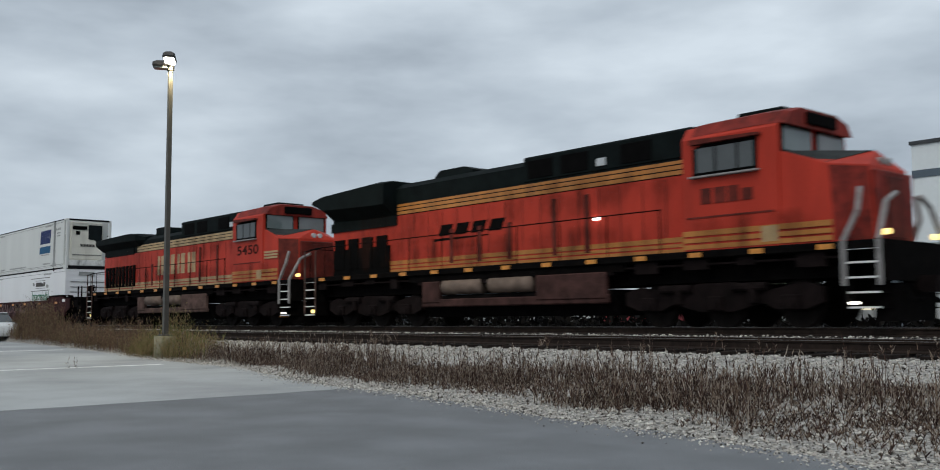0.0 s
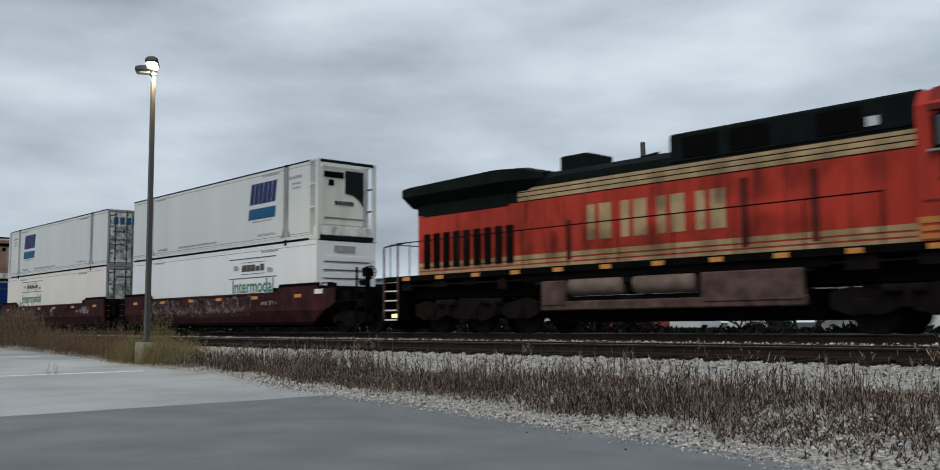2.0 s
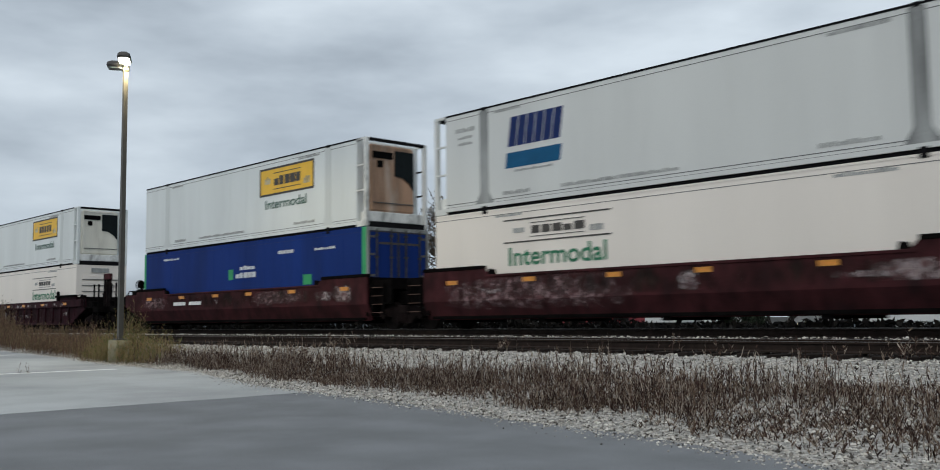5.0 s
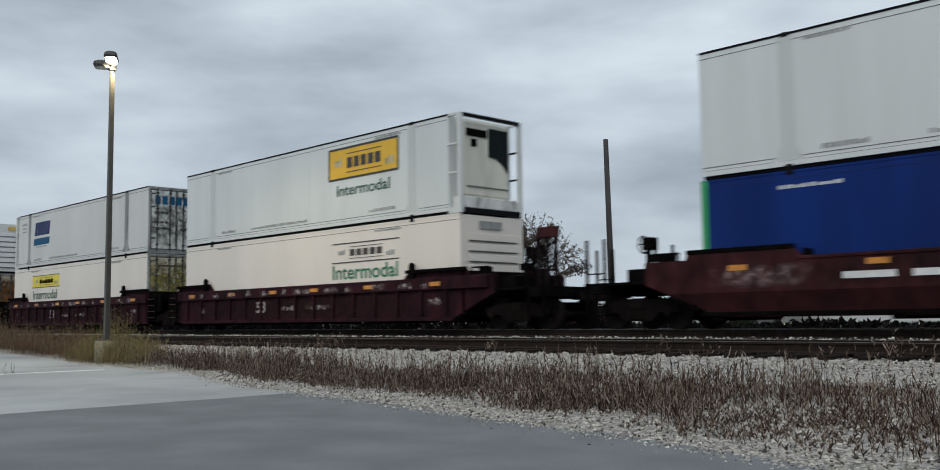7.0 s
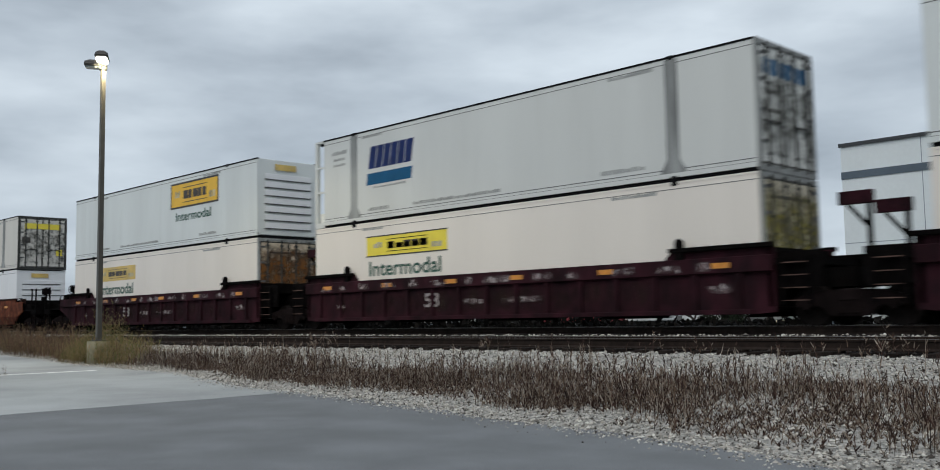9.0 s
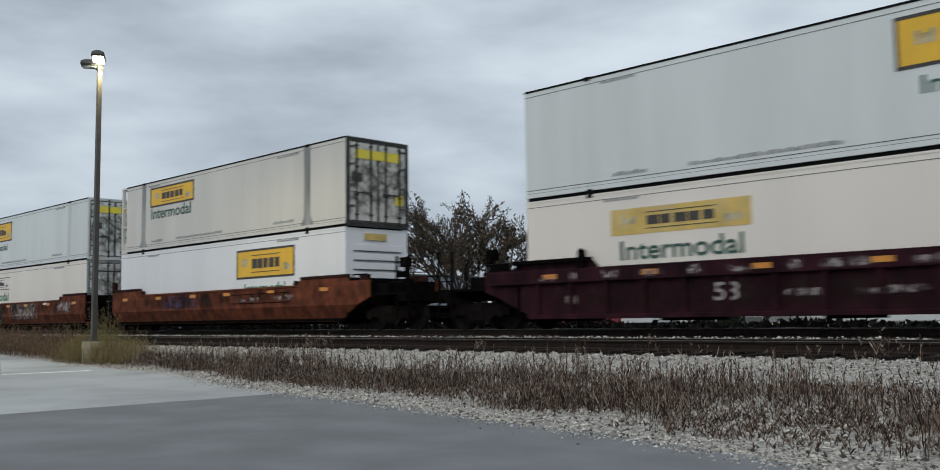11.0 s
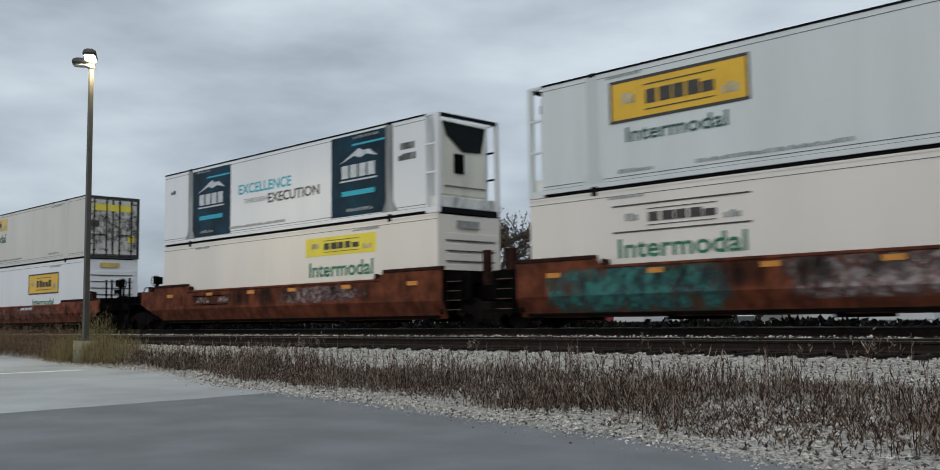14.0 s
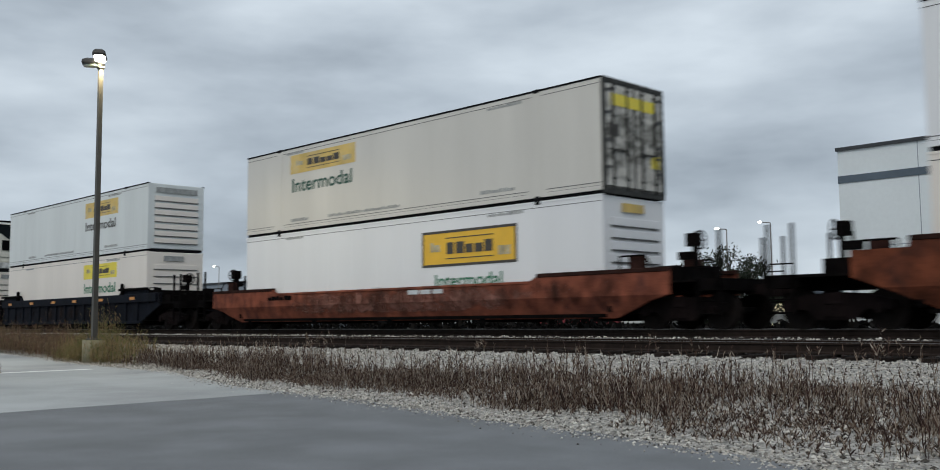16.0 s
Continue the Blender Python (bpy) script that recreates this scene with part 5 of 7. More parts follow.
def well_car(s, paint, style, front, rear, label, marks=(), trucks=("front",), seed=1, lamps=True):
    rg = random.Random(seed)
    low = front == "low"                     # the shallower kind of car
    wall, lip = (1.24, 1.36) if low else (1.50, 1.70)
    lip_paint = "lip_brown" if paint.startswith("rust") else "under"
    car = thing("well_car", label, "freight car", "well cars of the train")
    out = [(u, z) for u, z in ENDS[front]] + [(-CL - u, z) for u, z in reversed(ENDS[rear])]
    W = 1.50
    for sy in (-1, 1):
        bm = B()
        if style == "smooth":
            up = clip(out, 0.80, 1)
            dn = clip(out, 0.80, -1)
            a, b = sorted((sy * W, sy * (W - 0.07)))
            slab(bm, up, a, b)
            k = len(bm.verts)
            slab(bm, dn, a, b)
            bm.verts.ensure_lookup_table()
            for v in bm.verts[k:]:
                v.co.y -= sy * max(0, 0.80 - v.co.z) * 0.42
        else:
            a, b = sorted((sy * (W - 0.10), sy * (W - 0.17)))
            slab(bm, out, a, b)
        sd = part("side_wall", bm, paint, car)
        bm = B()
        if style == "smooth":
            a, b = sorted((sy * (W + 0.025), sy * (W - 0.10)))
            box(bm, -CL + 2.3, -2.3, a, b, wall - 0.07, wall, 0.01)
        else:
            a, b = sorted((sy * W, sy * (W - 0.20)))
            box(bm, -CL - (1.2 if rear == "coupler" else 0.28), 1.2 if front == "coupler" else 0.28, a, b, 1.15, 1.50, 0.015)
        part("top_chord", bm, paint, sd)
        if style == "ribbed":
            n = 15
            for i in range(n):
                x = -CL + 0.5 + (CL - 1.0) * i / (n - 1)
                bm = B()
                a, b = sorted((sy * (W - 0.02), sy * (W - 0.12)))
                box(bm, x - 0.05, x + 0.05, a, b, 0.36, 1.15)
                part("rib", bm, paint, sd)
            bm = B()
            a, b = sorted((sy * (W - 0.01), sy * (W - 0.22)))
            box(bm, -CL + 0.2, -0.2, a, b, 0.26, 0.37, 0.01)
            part("bottom_chord", bm, paint, sd)
        # raised dark lips over both ends
        for e in (1, -1):
            bm = B()
            lo, hi = sorted((1.94 if low else 0.33, -2.02 if low else -2.22)) if e > 0 else sorted((-CL - (1.94 if low else 0.33), -CL + (2.02 if low else 2.22)))
            a, b = sorted((sy * (W + 0.02), sy * (W - 0.14)))
            box(bm, lo, hi, a, b, lip - 0.04, lip + 0.06, 0.01)
            part("lip", bm, lip_paint, car)
            if style == "smooth" and not low:
                x = -2.52 if e > 0 else -CL + 2.52
                part("guide", slab(B(), [(x - 0.11, 1.49), (x + 0.11, 1.49), (x + 0.09, 1.63), (x - 0.07, 1.66)], *sorted((sy * (W + 0.01), sy * (W - 0.10)))), lip_paint, car)
            if style == "ribbed":
                bm = B()
                x = -1.95 if e > 0 else -CL + 1.95
                slab(bm, [(x - 0.10, 1.5), (x + 0.10, 1.5), (x + 0.08, 1.92), (x - 0.02, 1.98), (x - 0.09, 1.9)], *sorted((sy * (W + 0.01), sy * (W - 0.10))))
                part("guide", bm, "under", car)
    bm = B()
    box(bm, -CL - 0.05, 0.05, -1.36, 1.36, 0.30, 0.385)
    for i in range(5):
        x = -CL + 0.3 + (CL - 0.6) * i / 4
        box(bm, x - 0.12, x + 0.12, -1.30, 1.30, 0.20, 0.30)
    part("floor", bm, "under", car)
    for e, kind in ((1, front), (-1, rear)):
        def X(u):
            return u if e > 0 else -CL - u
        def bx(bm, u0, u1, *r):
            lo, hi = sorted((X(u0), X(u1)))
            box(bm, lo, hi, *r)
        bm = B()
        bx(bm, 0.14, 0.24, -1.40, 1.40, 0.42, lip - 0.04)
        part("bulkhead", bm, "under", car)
        bm = B()
        if kind == "joint":
            bx(bm, 0.24, 1.62, -0.60, 0.60, 0.80, 1.20)
            bx(bm, 0.24, 0.95, -1.38, 1.38, 1.28, 1.42)
            part("end_beam", bm, "under", car)
            for z in (0.52, 0.78, 1.04, 1.30):
                bm = B()
                bx(bm, 0.50, 1.06, -1.46, -1.42, z, z + 0.022)
                part("rung", bm, "tank", car)
            for u in (0.49, 1.07):
                bm = B()
                bx(bm, u - 0.03, u + 0.03, -1.46, -1.40, 0.45, 1.45)
                part("rung_post", bm, "under", car)
            for ya, yb in ((-1.30, -1.24), (1.24, 1.30)):
                bm = B()
                bx(bm, 0.30, 1.3, ya, yb, 0.80, 1.55)
                part("gusset", bm, "under", car)
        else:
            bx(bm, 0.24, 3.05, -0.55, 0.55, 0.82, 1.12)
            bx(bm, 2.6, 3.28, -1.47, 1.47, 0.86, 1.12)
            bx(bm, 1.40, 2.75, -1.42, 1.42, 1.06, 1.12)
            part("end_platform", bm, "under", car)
            bm = B()
            bx(bm, 3.0, 3.62, -0.10, 0.10, 0.78, 1.0)
            bx(bm, 3.52, 3.80, -0.20, 0.20, 0.72, 1.04)
            part("coupler", bm, "truck", car)
            for sy in (-1, 1):
                bm = B()
                y = sy * 1.44
                for u in (2.66, 3.20):
                    bx(bm, u - 0.03, u + 0.03, y - 0.03, y + 0.03, 0.30, 2.18)
                for z in (0.35, 0.62, 0.9, 1.35):
                    rod(bm, (X(2.66), y, z), (X(3.20), y, z), 0.016, 6)
                part("ladder", bm, "under", car)
                bm = B()
                pipe(bm, [(X(0.55), y, 1.1), (X(0.55), y, 1.72), (X(1.25), y, 1.72), (X(1.45), y, 1.45), (X(1.45), y, 1.1)], 0.022)
                part("handrail", bm, "under", car)
            bm = B()
            bx(bm, 1.98, 2.08, -0.56, -0.46, 1.1, 1.95)
            bx(bm, 1.86, 2.12, -0.66, -0.36, 1.92, 2.22)
            bx(bm, 1.60, 1.95, -0.60, -0.42, 1.62, 1.80)
            bx(bm, 1.1, 2.1, -1.30, -0.30, 1.10, 1.42)
            br = part("hand_brake", bm, "under", car)
            bm = B()
            ring = [(X(2.18), -0.51 + 0.21 * math.cos(k * math.pi / 8), 2.06 + 0.21 * math.sin(k * math.pi / 8)) for k in range(17)]
            pipe(bm, ring, 0.020)
            for k in (0, 4, 8, 12):
                rod(bm, ring[k], (X(2.16), -0.51, 2.06), 0.014, 6)
            part("brake_wheel", bm, "truck", br)
            for ya, yb in ((-1.36, -1.20), (0.9, 1.2)):
                part("platform_bracket", box(B(), *sorted((X(0.75), X(1.15))), ya, yb, 1.10, 1.72, 0.01), lip_paint, car)
            bm = B()
            bx(bm, 1.1, 1.8, 0.2, 0.9, 1.12, 1.5)
            rod(bm, (X(0.5), 0.2, 1.35), (X(1.1), 0.2, 1.35), 0.2, 12)
            part("brake_gear", bm, "under", car)
    for m in marks:
        k = m[0]
        bm = B()
        y = -W
        if k == "bars":
            bars(bm, rg, m[1], m[2], m[3], m[4], m[5], 0.012, y if m[3] >= 0.8 or style == "ribbed" and m[3] > 1.1 else y + (0.09 if style == "ribbed" else 0.0))
            part("stencil", bm, m[6], car)
        elif k == "word":
            bm.free()
            lettering(m[1], "number", car, m[2], m[3], -W + (0.085 if style == "ribbed" else -0.012), m[4], m[5], "number")
        elif k == "loops":
            # looping sprayed strokes
            x0, x1, z0, z1 = m[1:5]
            n = m[5]
            for i in range(n):
                cx, cz = x0 + (x1 - x0) * (i + 0.5) / n, (z0 + z1) / 2 + rg.uniform(-0.06, 0.06)
                rx, rz = (x1 - x0) / n * rg.uniform(0.35, 0.6), (z1 - z0) * rg.uniform(0.3, 0.5)
                a0, sweep = rg.uniform(0, 6.28), rg.uniform(3.6, 5.6)
                pts = [(cx + rx * math.cos(a0 + sweep * j / 12), max(0.82, cz + rz * math.sin(a0 + sweep * j / 12))) for j in range(13)]
                w = rg.uniform(0.04, 0.08)
                for (xa, za), (xb, zb) in zip(pts, pts[1:]):
                    d = Vector((xb - xa, zb - za))
                    if d.length < 1e-4:
                        continue
                    nrm = Vector((-d.y, d.x)).normalized() * w
                    fq = [bm.verts.new((px + sx * nrm.x, y - 0.004, pz + sx * nrm.y)) for px, pz, sx in ((xa, za, -1), (xb, zb, -1), (xb, zb, 1), (xa, za, 1))]
                    bm.faces.new(fq)
            part("graffiti", bm, m[6], car, "sprayed graffiti loops", kind="stuff")
        elif k == "blob":
            x0, x1, z0, z1 = m[1:5]
            levels = [z0] + [z for z in (0.80,) if z0 < z < z1] + [z1]
            cols = [[bm.verts.new((x, y - 0.005 + max(0.0, 0.80 - z) * 0.42, z)) for z in levels] for x in (x0, x1)]
            for k0 in range(len(levels) - 1):
                bm.faces.new((cols[0][k0], cols[1][k0], cols[1][k0 + 1], cols[0][k0 + 1]))
            part("graffiti", bm, m[5], car, "faded sprayed graffiti patch")
    if not low:
        bm = B()
        ya = -W - 0.007 if style == "smooth" else -W + 0.088
        z0, z1 = (0.82, 1.46) if style == "smooth" else (0.40, 1.13)
        bm.faces.new([bm.verts.new(p) for p in ((-CL + 0.2, ya, z0), (-0.2, ya, z0), (-0.2, ya, z1), (-CL + 0.2, ya, z1))])
        part("grime", bm, "soot", car)
    # amber reflectors along the side
    for x in (-0.9, -4.0, -6.9, -9.4, -12.2, -15.2):
        bm = B()
        yy = -W - (0.012 if style == "smooth" else 0.010)
        if not lamps:
            bm.free()
            break
        box(bm, x - 0.22, x + 0.22, yy, yy + 0.015, 1.26, 1.38)
        part("reflector", bm, "amber", car)
    for u in trucks:
        truck(car, {"front_joint": 1.70, "rear_joint": -CL - 1.70, "front": 1.95, "rear": -CL - 1.95}[u])
    return on_train(car, s, 0.0)


def bracket(s, label):
    """A standing end bracket between two units: plate, post and strut."""
    br = thing("end_bracket", label, "bracket", "end brackets")
    for u, drop in ((0.0, 0.0), (0.78, 0.24)):
        bm = B()
        box(bm, u - 0.74, u, 0.15, 0.30, 2.56 - drop, 2.84 - drop, 0.01)
        p = part("plate", bm, "maroon2", br)
        bm = B()
        box(bm, u - 0.14, u - 0.05, 0.17, 0.27, 1.15, 2.56 - drop)
        part("post", bm, "under", br)
        bm = B()
        rod(bm, (u - 0.55, 0.22, 2.56 - drop), (u - 0.10, 0.22, 2.05 - drop), 0.045, 6)
        part("strut", bm, "under", br)
    return on_train(br, s, 0.0)


def build_cars():
    s1, s2, s3, s4, s5, s6, s7, s8, s9, s10, s11, s12 = FRONTS
    st = "stencil"
    well_car(s1, "maroon", "smooth", "coupler", "joint", "grimy maroon well car with white graffiti loops", [("loops", -13.2, -4.2, 0.86, 1.40, 16, "graf_line"), ("blob", -14.2, -3.8, 0.55, 1.42, "graf_faint"), ("bars", -3.6, -2.2, 1.0, 1.2, 4, st), ("bars", 0.2, 0.8, 1.36, 1.52, 1, "white_edge")], ("front", "rear_joint"), 1)
    well_car(s2, "maroon", "smooth", "joint", "joint", "grimy maroon well car with faded stencils", [("blob", -15.8, -8.5, 0.5, 1.45, "graf_faint"), ("bars", -14.2, -13.2, 0.95, 1.15, 3, st), ("bars", -7.6, -6.9, 0.85, 1.35, 1, st), ("bars", -4.0, -2.2, 1.0, 1.15, 6, st), ("blob", -3.2, -1.4, 0.9, 1.35, "graf_white")], ("rear_joint",), 2)
    well_car(s3, "maroon", "smooth", "joint", "coupler", "maroon well car with a white nameplate", [("bars", -12.9, -10.2, 1.0, 1.18, 2, "white_edge"), ("bars", -9.4, -9.1, 1.02, 1.24, 1, st), ("bars", -2.6, -1.3, 0.95, 1.3, 3, st), ("blob", -1.5, -0.5, 0.85, 1.45, "graf_white"), ("blob", -6.8, -3.0, 0.85, 1.4, "graf_faint"), ("blob", -16.0, -13.4, 0.85, 1.4, "graf_faint")], ("rear",), 3)
    st_top = [("bars", a, a + w, 1.19, 1.19 + h, n, st) for a, w, h, n in ((-15.6, 0.7, 0.2, 2), (-14.6, 0.4, 0.25, 1), (-12.6, 0.9, 0.22, 3), (-11.2, 0.5, 0.26, 1), (-10.3, 0.9, 0.2, 4), (-8.9, 0.5, 0.25, 1), (-6.4, 0.9, 0.22, 2), (-5.2, 0.6, 0.26, 1), (-2.6, 0.8, 0.2, 3), (-1.5, 0.4, 0.24, 1))]
    m53 = st_top + [("word", "53", -10.6, -10.0, 0.62, 1.02), ("bars", -9.0, -7.9, 0.66, 0.84, 4, st), ("bars", -7.5, -6.0, 0.66, 0.84, 5, st), ("bars", -14.8, -14.2, 0.62, 0.85, 1, st), ("bars", -1.3, -0.6, 0.7, 0.95, 2, st),
           ("bars", -13.6, -12.9, 1.2, 1.44, 1, st), ("bars", -8.2, -6.9, 1.2, 1.42, 2, st), ("bars", -4.0, -3.0, 1.2, 1.42, 2, st)]
    well_car(s4, "maroon2", "ribbed", "coupler", "joint", "dark maroon ribbed well car with white stencils", m53, ("front", "rear_joint"), 4)
    well_car(s5, "maroon2", "ribbed", "joint", "joint", "dark maroon ribbed well car with white stencils", m53, ("rear_joint",), 5)
    well_car(s6, "maroon2", "ribbed", "joint", "coupler", "dark maroon ribbed well car with white stencils", m53, ("rear",), 6)
    well_car(s7, "rust", "smooth", "coupler", "joint", "rust-brown well car with dull graffiti", [("blob", -12.2, -8.8, 0.82, 1.42, "graf_blue"), ("bars", -6.6, -2.0, 0.95, 0.975, 1, "dark"), ("bars", -6.6, -2.0, 1.265, 1.29, 1, "dark"), ("bars", -6.4, -4.2, 1.00, 1.24, 2, st), ("bars", -4.0, -2.2, 1.00, 1.24, 2, st)], ("front", "rear_joint"), 7)
    well_car(s8, "rust", "smooth", "joint", "joint", "rust-brown well car with teal and white graffiti", [("blob", -15.6, -10.2, 0.34, 1.48, "graf_teal"), ("blob", -9.3, -5.2, 0.55, 1.48, "graf_silver"), ("loops", -9.0, -5.6, 0.88, 1.4, 7, "graf_silver"), ("loops", -8.9, -5.7, 0.9, 1.38, 6, "graf_dark"), ("blob", -3.0, -1.0, 0.85, 1.45, "graf_silver"), ("bars", -4.6, -4.1, 1.3, 1.4, 1, "white_edge")], ("rear_joint",), 8)
    well_car(s9, "rust", "smooth", "joint", "coupler", "rust-brown well car with graffiti", [("blob", -7.8, -2.9, 0.84, 1.4, "graf_white"), ("bars", -13.4, -10.3, 0.925, 0.955, 1, "dark"), ("bars", -13.4, -10.3, 1.245, 1.275, 1, "dark"), ("bars", -13.2, -11.9, 0.98, 1.22, 1, st), ("bars", -11.7, -10.5, 0.98, 1.22, 1, st)], ("rear",), 9)
    well_car(s10, "rust2", "smooth", "low", "low", "faded rust-orange single well car", [("bars", -7.0, -5.4, 1.02, 1.14, 3, "palemark"), ("bars", -14.4, -12.9, 1.0, 1.14, 6, "dark"), ("blob", -13.5, -2.0, 0.50, 1.16, "graf_pink"), ("blob", -15.5, 1.7, 0.40, 1.30, "soot")], ("front", "rear"), 10, False)
    well_car(s11, "navy", "ribbed", "coupler", "joint", "dark blue ribbed well car", [("bars", -10.6, -10.0, 0.62, 1.0, 1, st)], ("front", "rear_joint"), 11)
    well_car(s12, "navy", "ribbed", "joint", "coupler", "dark blue ribbed well car", [], ("rear",), 12)
    stand = thing("end_bracket", "dark red topped bracket standing on a well car's platform", "bracket", "end brackets")
    part("plate", box(B(), 2.52, 3.22, -0.95, -0.80, 2.42, 2.70, 0.01), "maroon", stand)
    for u in (2.55, 2.85, 3.15):
        part("post", box(B(), u - 0.04, u + 0.04, -0.92, -0.83, 1.12, 2.42), "truck", stand)
    for za, zb in ((1.2, 1.8), (1.8, 2.4)):
        part("strut", rod(B(), (2.55, -0.87, za), (3.15, -0.87, zb), 0.035, 6), "truck", stand)
    on_train(stand, s4)
    for s in (s5 + 1.75, s6 + 1.75):
        bracket(s, "dark maroon end bracket standing between two well cars")


FRONTS = [-57.25, -76.68, -96.18, -120.17, -139.76, -159.47, -183.31, -203.01, -222.59, -246.28, -270.19, -289.75]
build_cars()
build_containers()


def stub_posts(s):
    """Two short posts standing at a joint between two well cars."""
    for u, w in ((1.05, 0.10), (1.95, 0.17), (2.80, 0.13)):
        p = thing("end_post", "short rusty post standing at a well car joint", "post", "end posts")
        part("post", box(B(), u - w, u + w, -0.5, -0.3, 1.15, 2.20, 0.01), "lip_brown", p)
        on_train(p, s)


stub_posts(FRONTS[7])
stub_posts(FRONTS[8])


# ---- locomotives ----
def loco_truck(loco, x):
    bm = B()
    for sy in (-1, 1):
        a, b = sorted((sy * 1.05, sy * 1.20))
        slab(bm, [(-2.65, 0.55), (-2.65, 0.85), (-2.2, 0.98), (-1.2, 0.80), (-0.5, 1.02), (0.5, 1.02), (1.2, 0.80), (2.2, 0.98), (2.65, 0.85), (2.65, 0.55),
                  (2.25, 0.40), (1.55, 0.40), (1.2, 0.55), (0.45, 0.36), (-0.45, 0.36), (-1.2, 0.55), (-1.55, 0.40), (-2.25, 0.40)], a, b)
        for u in (-1.9, 0.0, 1.9):
            box(bm, u - 0.22, u + 0.22, *sorted((sy * 1.18, sy * 1.29)), 0.38, 0.72, 0.03)
            rod(bm, (u, sy * 1.28, 0.53), (u, sy * 1.33, 0.53), 0.12, 12)
        for u in (-1.0, 1.0):
            rod(bm, (u, sy * 1.24, 0.55), (u, sy * 1.24, 0.98), 0.11, 10)
            rod(bm, (u - 0.5, sy * 1.25, 0.9), (u + 0.35, sy * 1.25, 0.9), 0.10, 10)
    box(bm, -0.5, 0.5, -1.05, 1.05, 0.6, 1.0)
    tk = part("truck", bm, "truck", loco)
    tk.location = (x, 0, 0)
    for u in (-1.9, 0.0, 1.9):
        w = shared("wheelset", WHEEL_53, tk, (u, 0, 0.53))
        WHEELS.append((w, (u, 0, 0.53), 0.53))


def locomotive(s, label, newer):
    """A six-axle wide-cab diesel, cab leading. x runs from the rear coupler (0) to the front one (22.3)."""
    lo = thing("locomotive", label, "locomotive", "locomotives of the train")
    WB, HB = 1.50, 0.98        # half widths of the walkway and the long hood
    stripe = "stripe" if newer else "cream"
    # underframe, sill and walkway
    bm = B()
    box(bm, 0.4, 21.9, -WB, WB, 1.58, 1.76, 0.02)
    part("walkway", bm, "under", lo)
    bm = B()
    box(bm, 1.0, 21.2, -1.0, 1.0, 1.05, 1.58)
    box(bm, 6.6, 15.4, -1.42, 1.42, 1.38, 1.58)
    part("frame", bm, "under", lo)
    for i in range(13):
        bm = B()
        x = 1.4 + i * 1.6
        box(bm, x, x + 0.34, -WB - 0.012, -WB, 1.61, 1.72)
        part("reflector", bm, "amber", lo)
    # long hood
    hood_z = 4.36 if newer else 4.05
    band = 3.66
    bm = B()
    box(bm, 1.5, 17.3, -HB, HB, 1.76, band, 0.02)
    hood = part("hood", bm, "orange", lo, "orange hood sides")
    if newer:
        bm = B()
        box(bm, 1.46, 5.4, -HB - 0.06, HB + 0.06, 3.34, band)
        part("upper_hood_panel", bm, "hood_black", hood)
    bm = B()
    loft(bm, [[(x, y, z) for y, z in ((-HB, band), (-HB, hood_z + 0.18), (-HB + 0.25, hood_z + 0.36), (HB - 0.25, hood_z + 0.36), (HB, hood_z + 0.18), (HB, band))] for x in (1.5, 17.3)])
    part("hood_roof", bm, "hood_black", lo, "black hood roof")
    for z0, z1 in ((band + 0.02, band + 0.12), (band + 0.15, band + 0.25), (band + 0.28, band + 0.36)):
        bm = B()
        xr = 5.4 if newer else 6.0
        box(bm, xr, 17.28, -HB - 0.012, -HB, z0, z1)
        part("stripe", bm, stripe, hood)
    x0s = 4.9 if newer else 1.55
    for z0, z1 in ((1.80, 1.88), (1.92, 2.00), (2.04, 2.16)):
        bm = B()
        box(bm, x0s, 17.2, -HB - 0.012, -HB, z0, z1)
        part("stripe", bm, stripe, hood)
    # hood doors: seams and latches
    for i in range(15):
        x = 6.3 + i * 0.72
        bm = B()
        box(bm, x - 0.012, x + 0.012, -HB - 0.006, -HB, 2.18, band - 0.05)
        part("door_seam", bm, "orange_nose", hood)
    for x in ((8.2, 9.5, 10.8, 12.6, 13.8) if newer else (7.9, 13.2, 14.9)):
        bm = B()
        box(bm, x - 0.09, x + 0.09, -HB - 0.03, -HB, 1.95, 3.0 if x < 12 else 3.5, 0.008)
        part("door_post", bm, "orange_nose", hood)
    # rear intake openings
    for i in range(9 if not newer else 4):
        bm = B()
        x = 2.0 + i * (0.46 if not newer else 0.85)
        w = 0.13 if not newer else 0.30
        box(bm, x - w, x + w, -HB - 0.075, -HB - 0.004, 1.98, 3.05, 0.01)
        part("vent", bm, "dark", hood)
    if newer:
        bm = B()
        box(bm, 1.6, 5.0, -HB - 0.05, -HB, 1.78, 2.7)
        part("intake", bm, "dark", hood)
    # radiator wing
    bm = B()
    if newer:
        sec = lambda x, zt, zl: [(x, -1.52, zl), (x, -1.50, max(zl + 0.08, zt - 0.12)), (x, -1.1, zt), (x, 1.1, zt), (x, 1.50, max(zl + 0.08, zt - 0.12)), (x, 1.52, zl), (x, 0.95, zl - 0.40 if x > 1 else zl - 0.06), (x, -0.95, zl - 0.40 if x > 1 else zl - 0.06)]
        loft(bm, [sec(0.90, 4.62, 4.38), sec(1.6, 4.74, 4.12), sec(4.6, 4.86, 4.02), sec(5.3, 4.82, 4.02)])
        part("radiator", bm, "hood_black", lo, "overhanging black radiator wings")
    else:
        sec = lambda x, zt, w: [(x, -w, 4.24), (x, -w, zt - 0.06), (x, -w + 0.3, zt), (x, w - 0.3, zt), (x, w, zt - 0.06), (x, w, 4.24), (x, 0.95, 3.92), (x, -0.95, 3.92)]
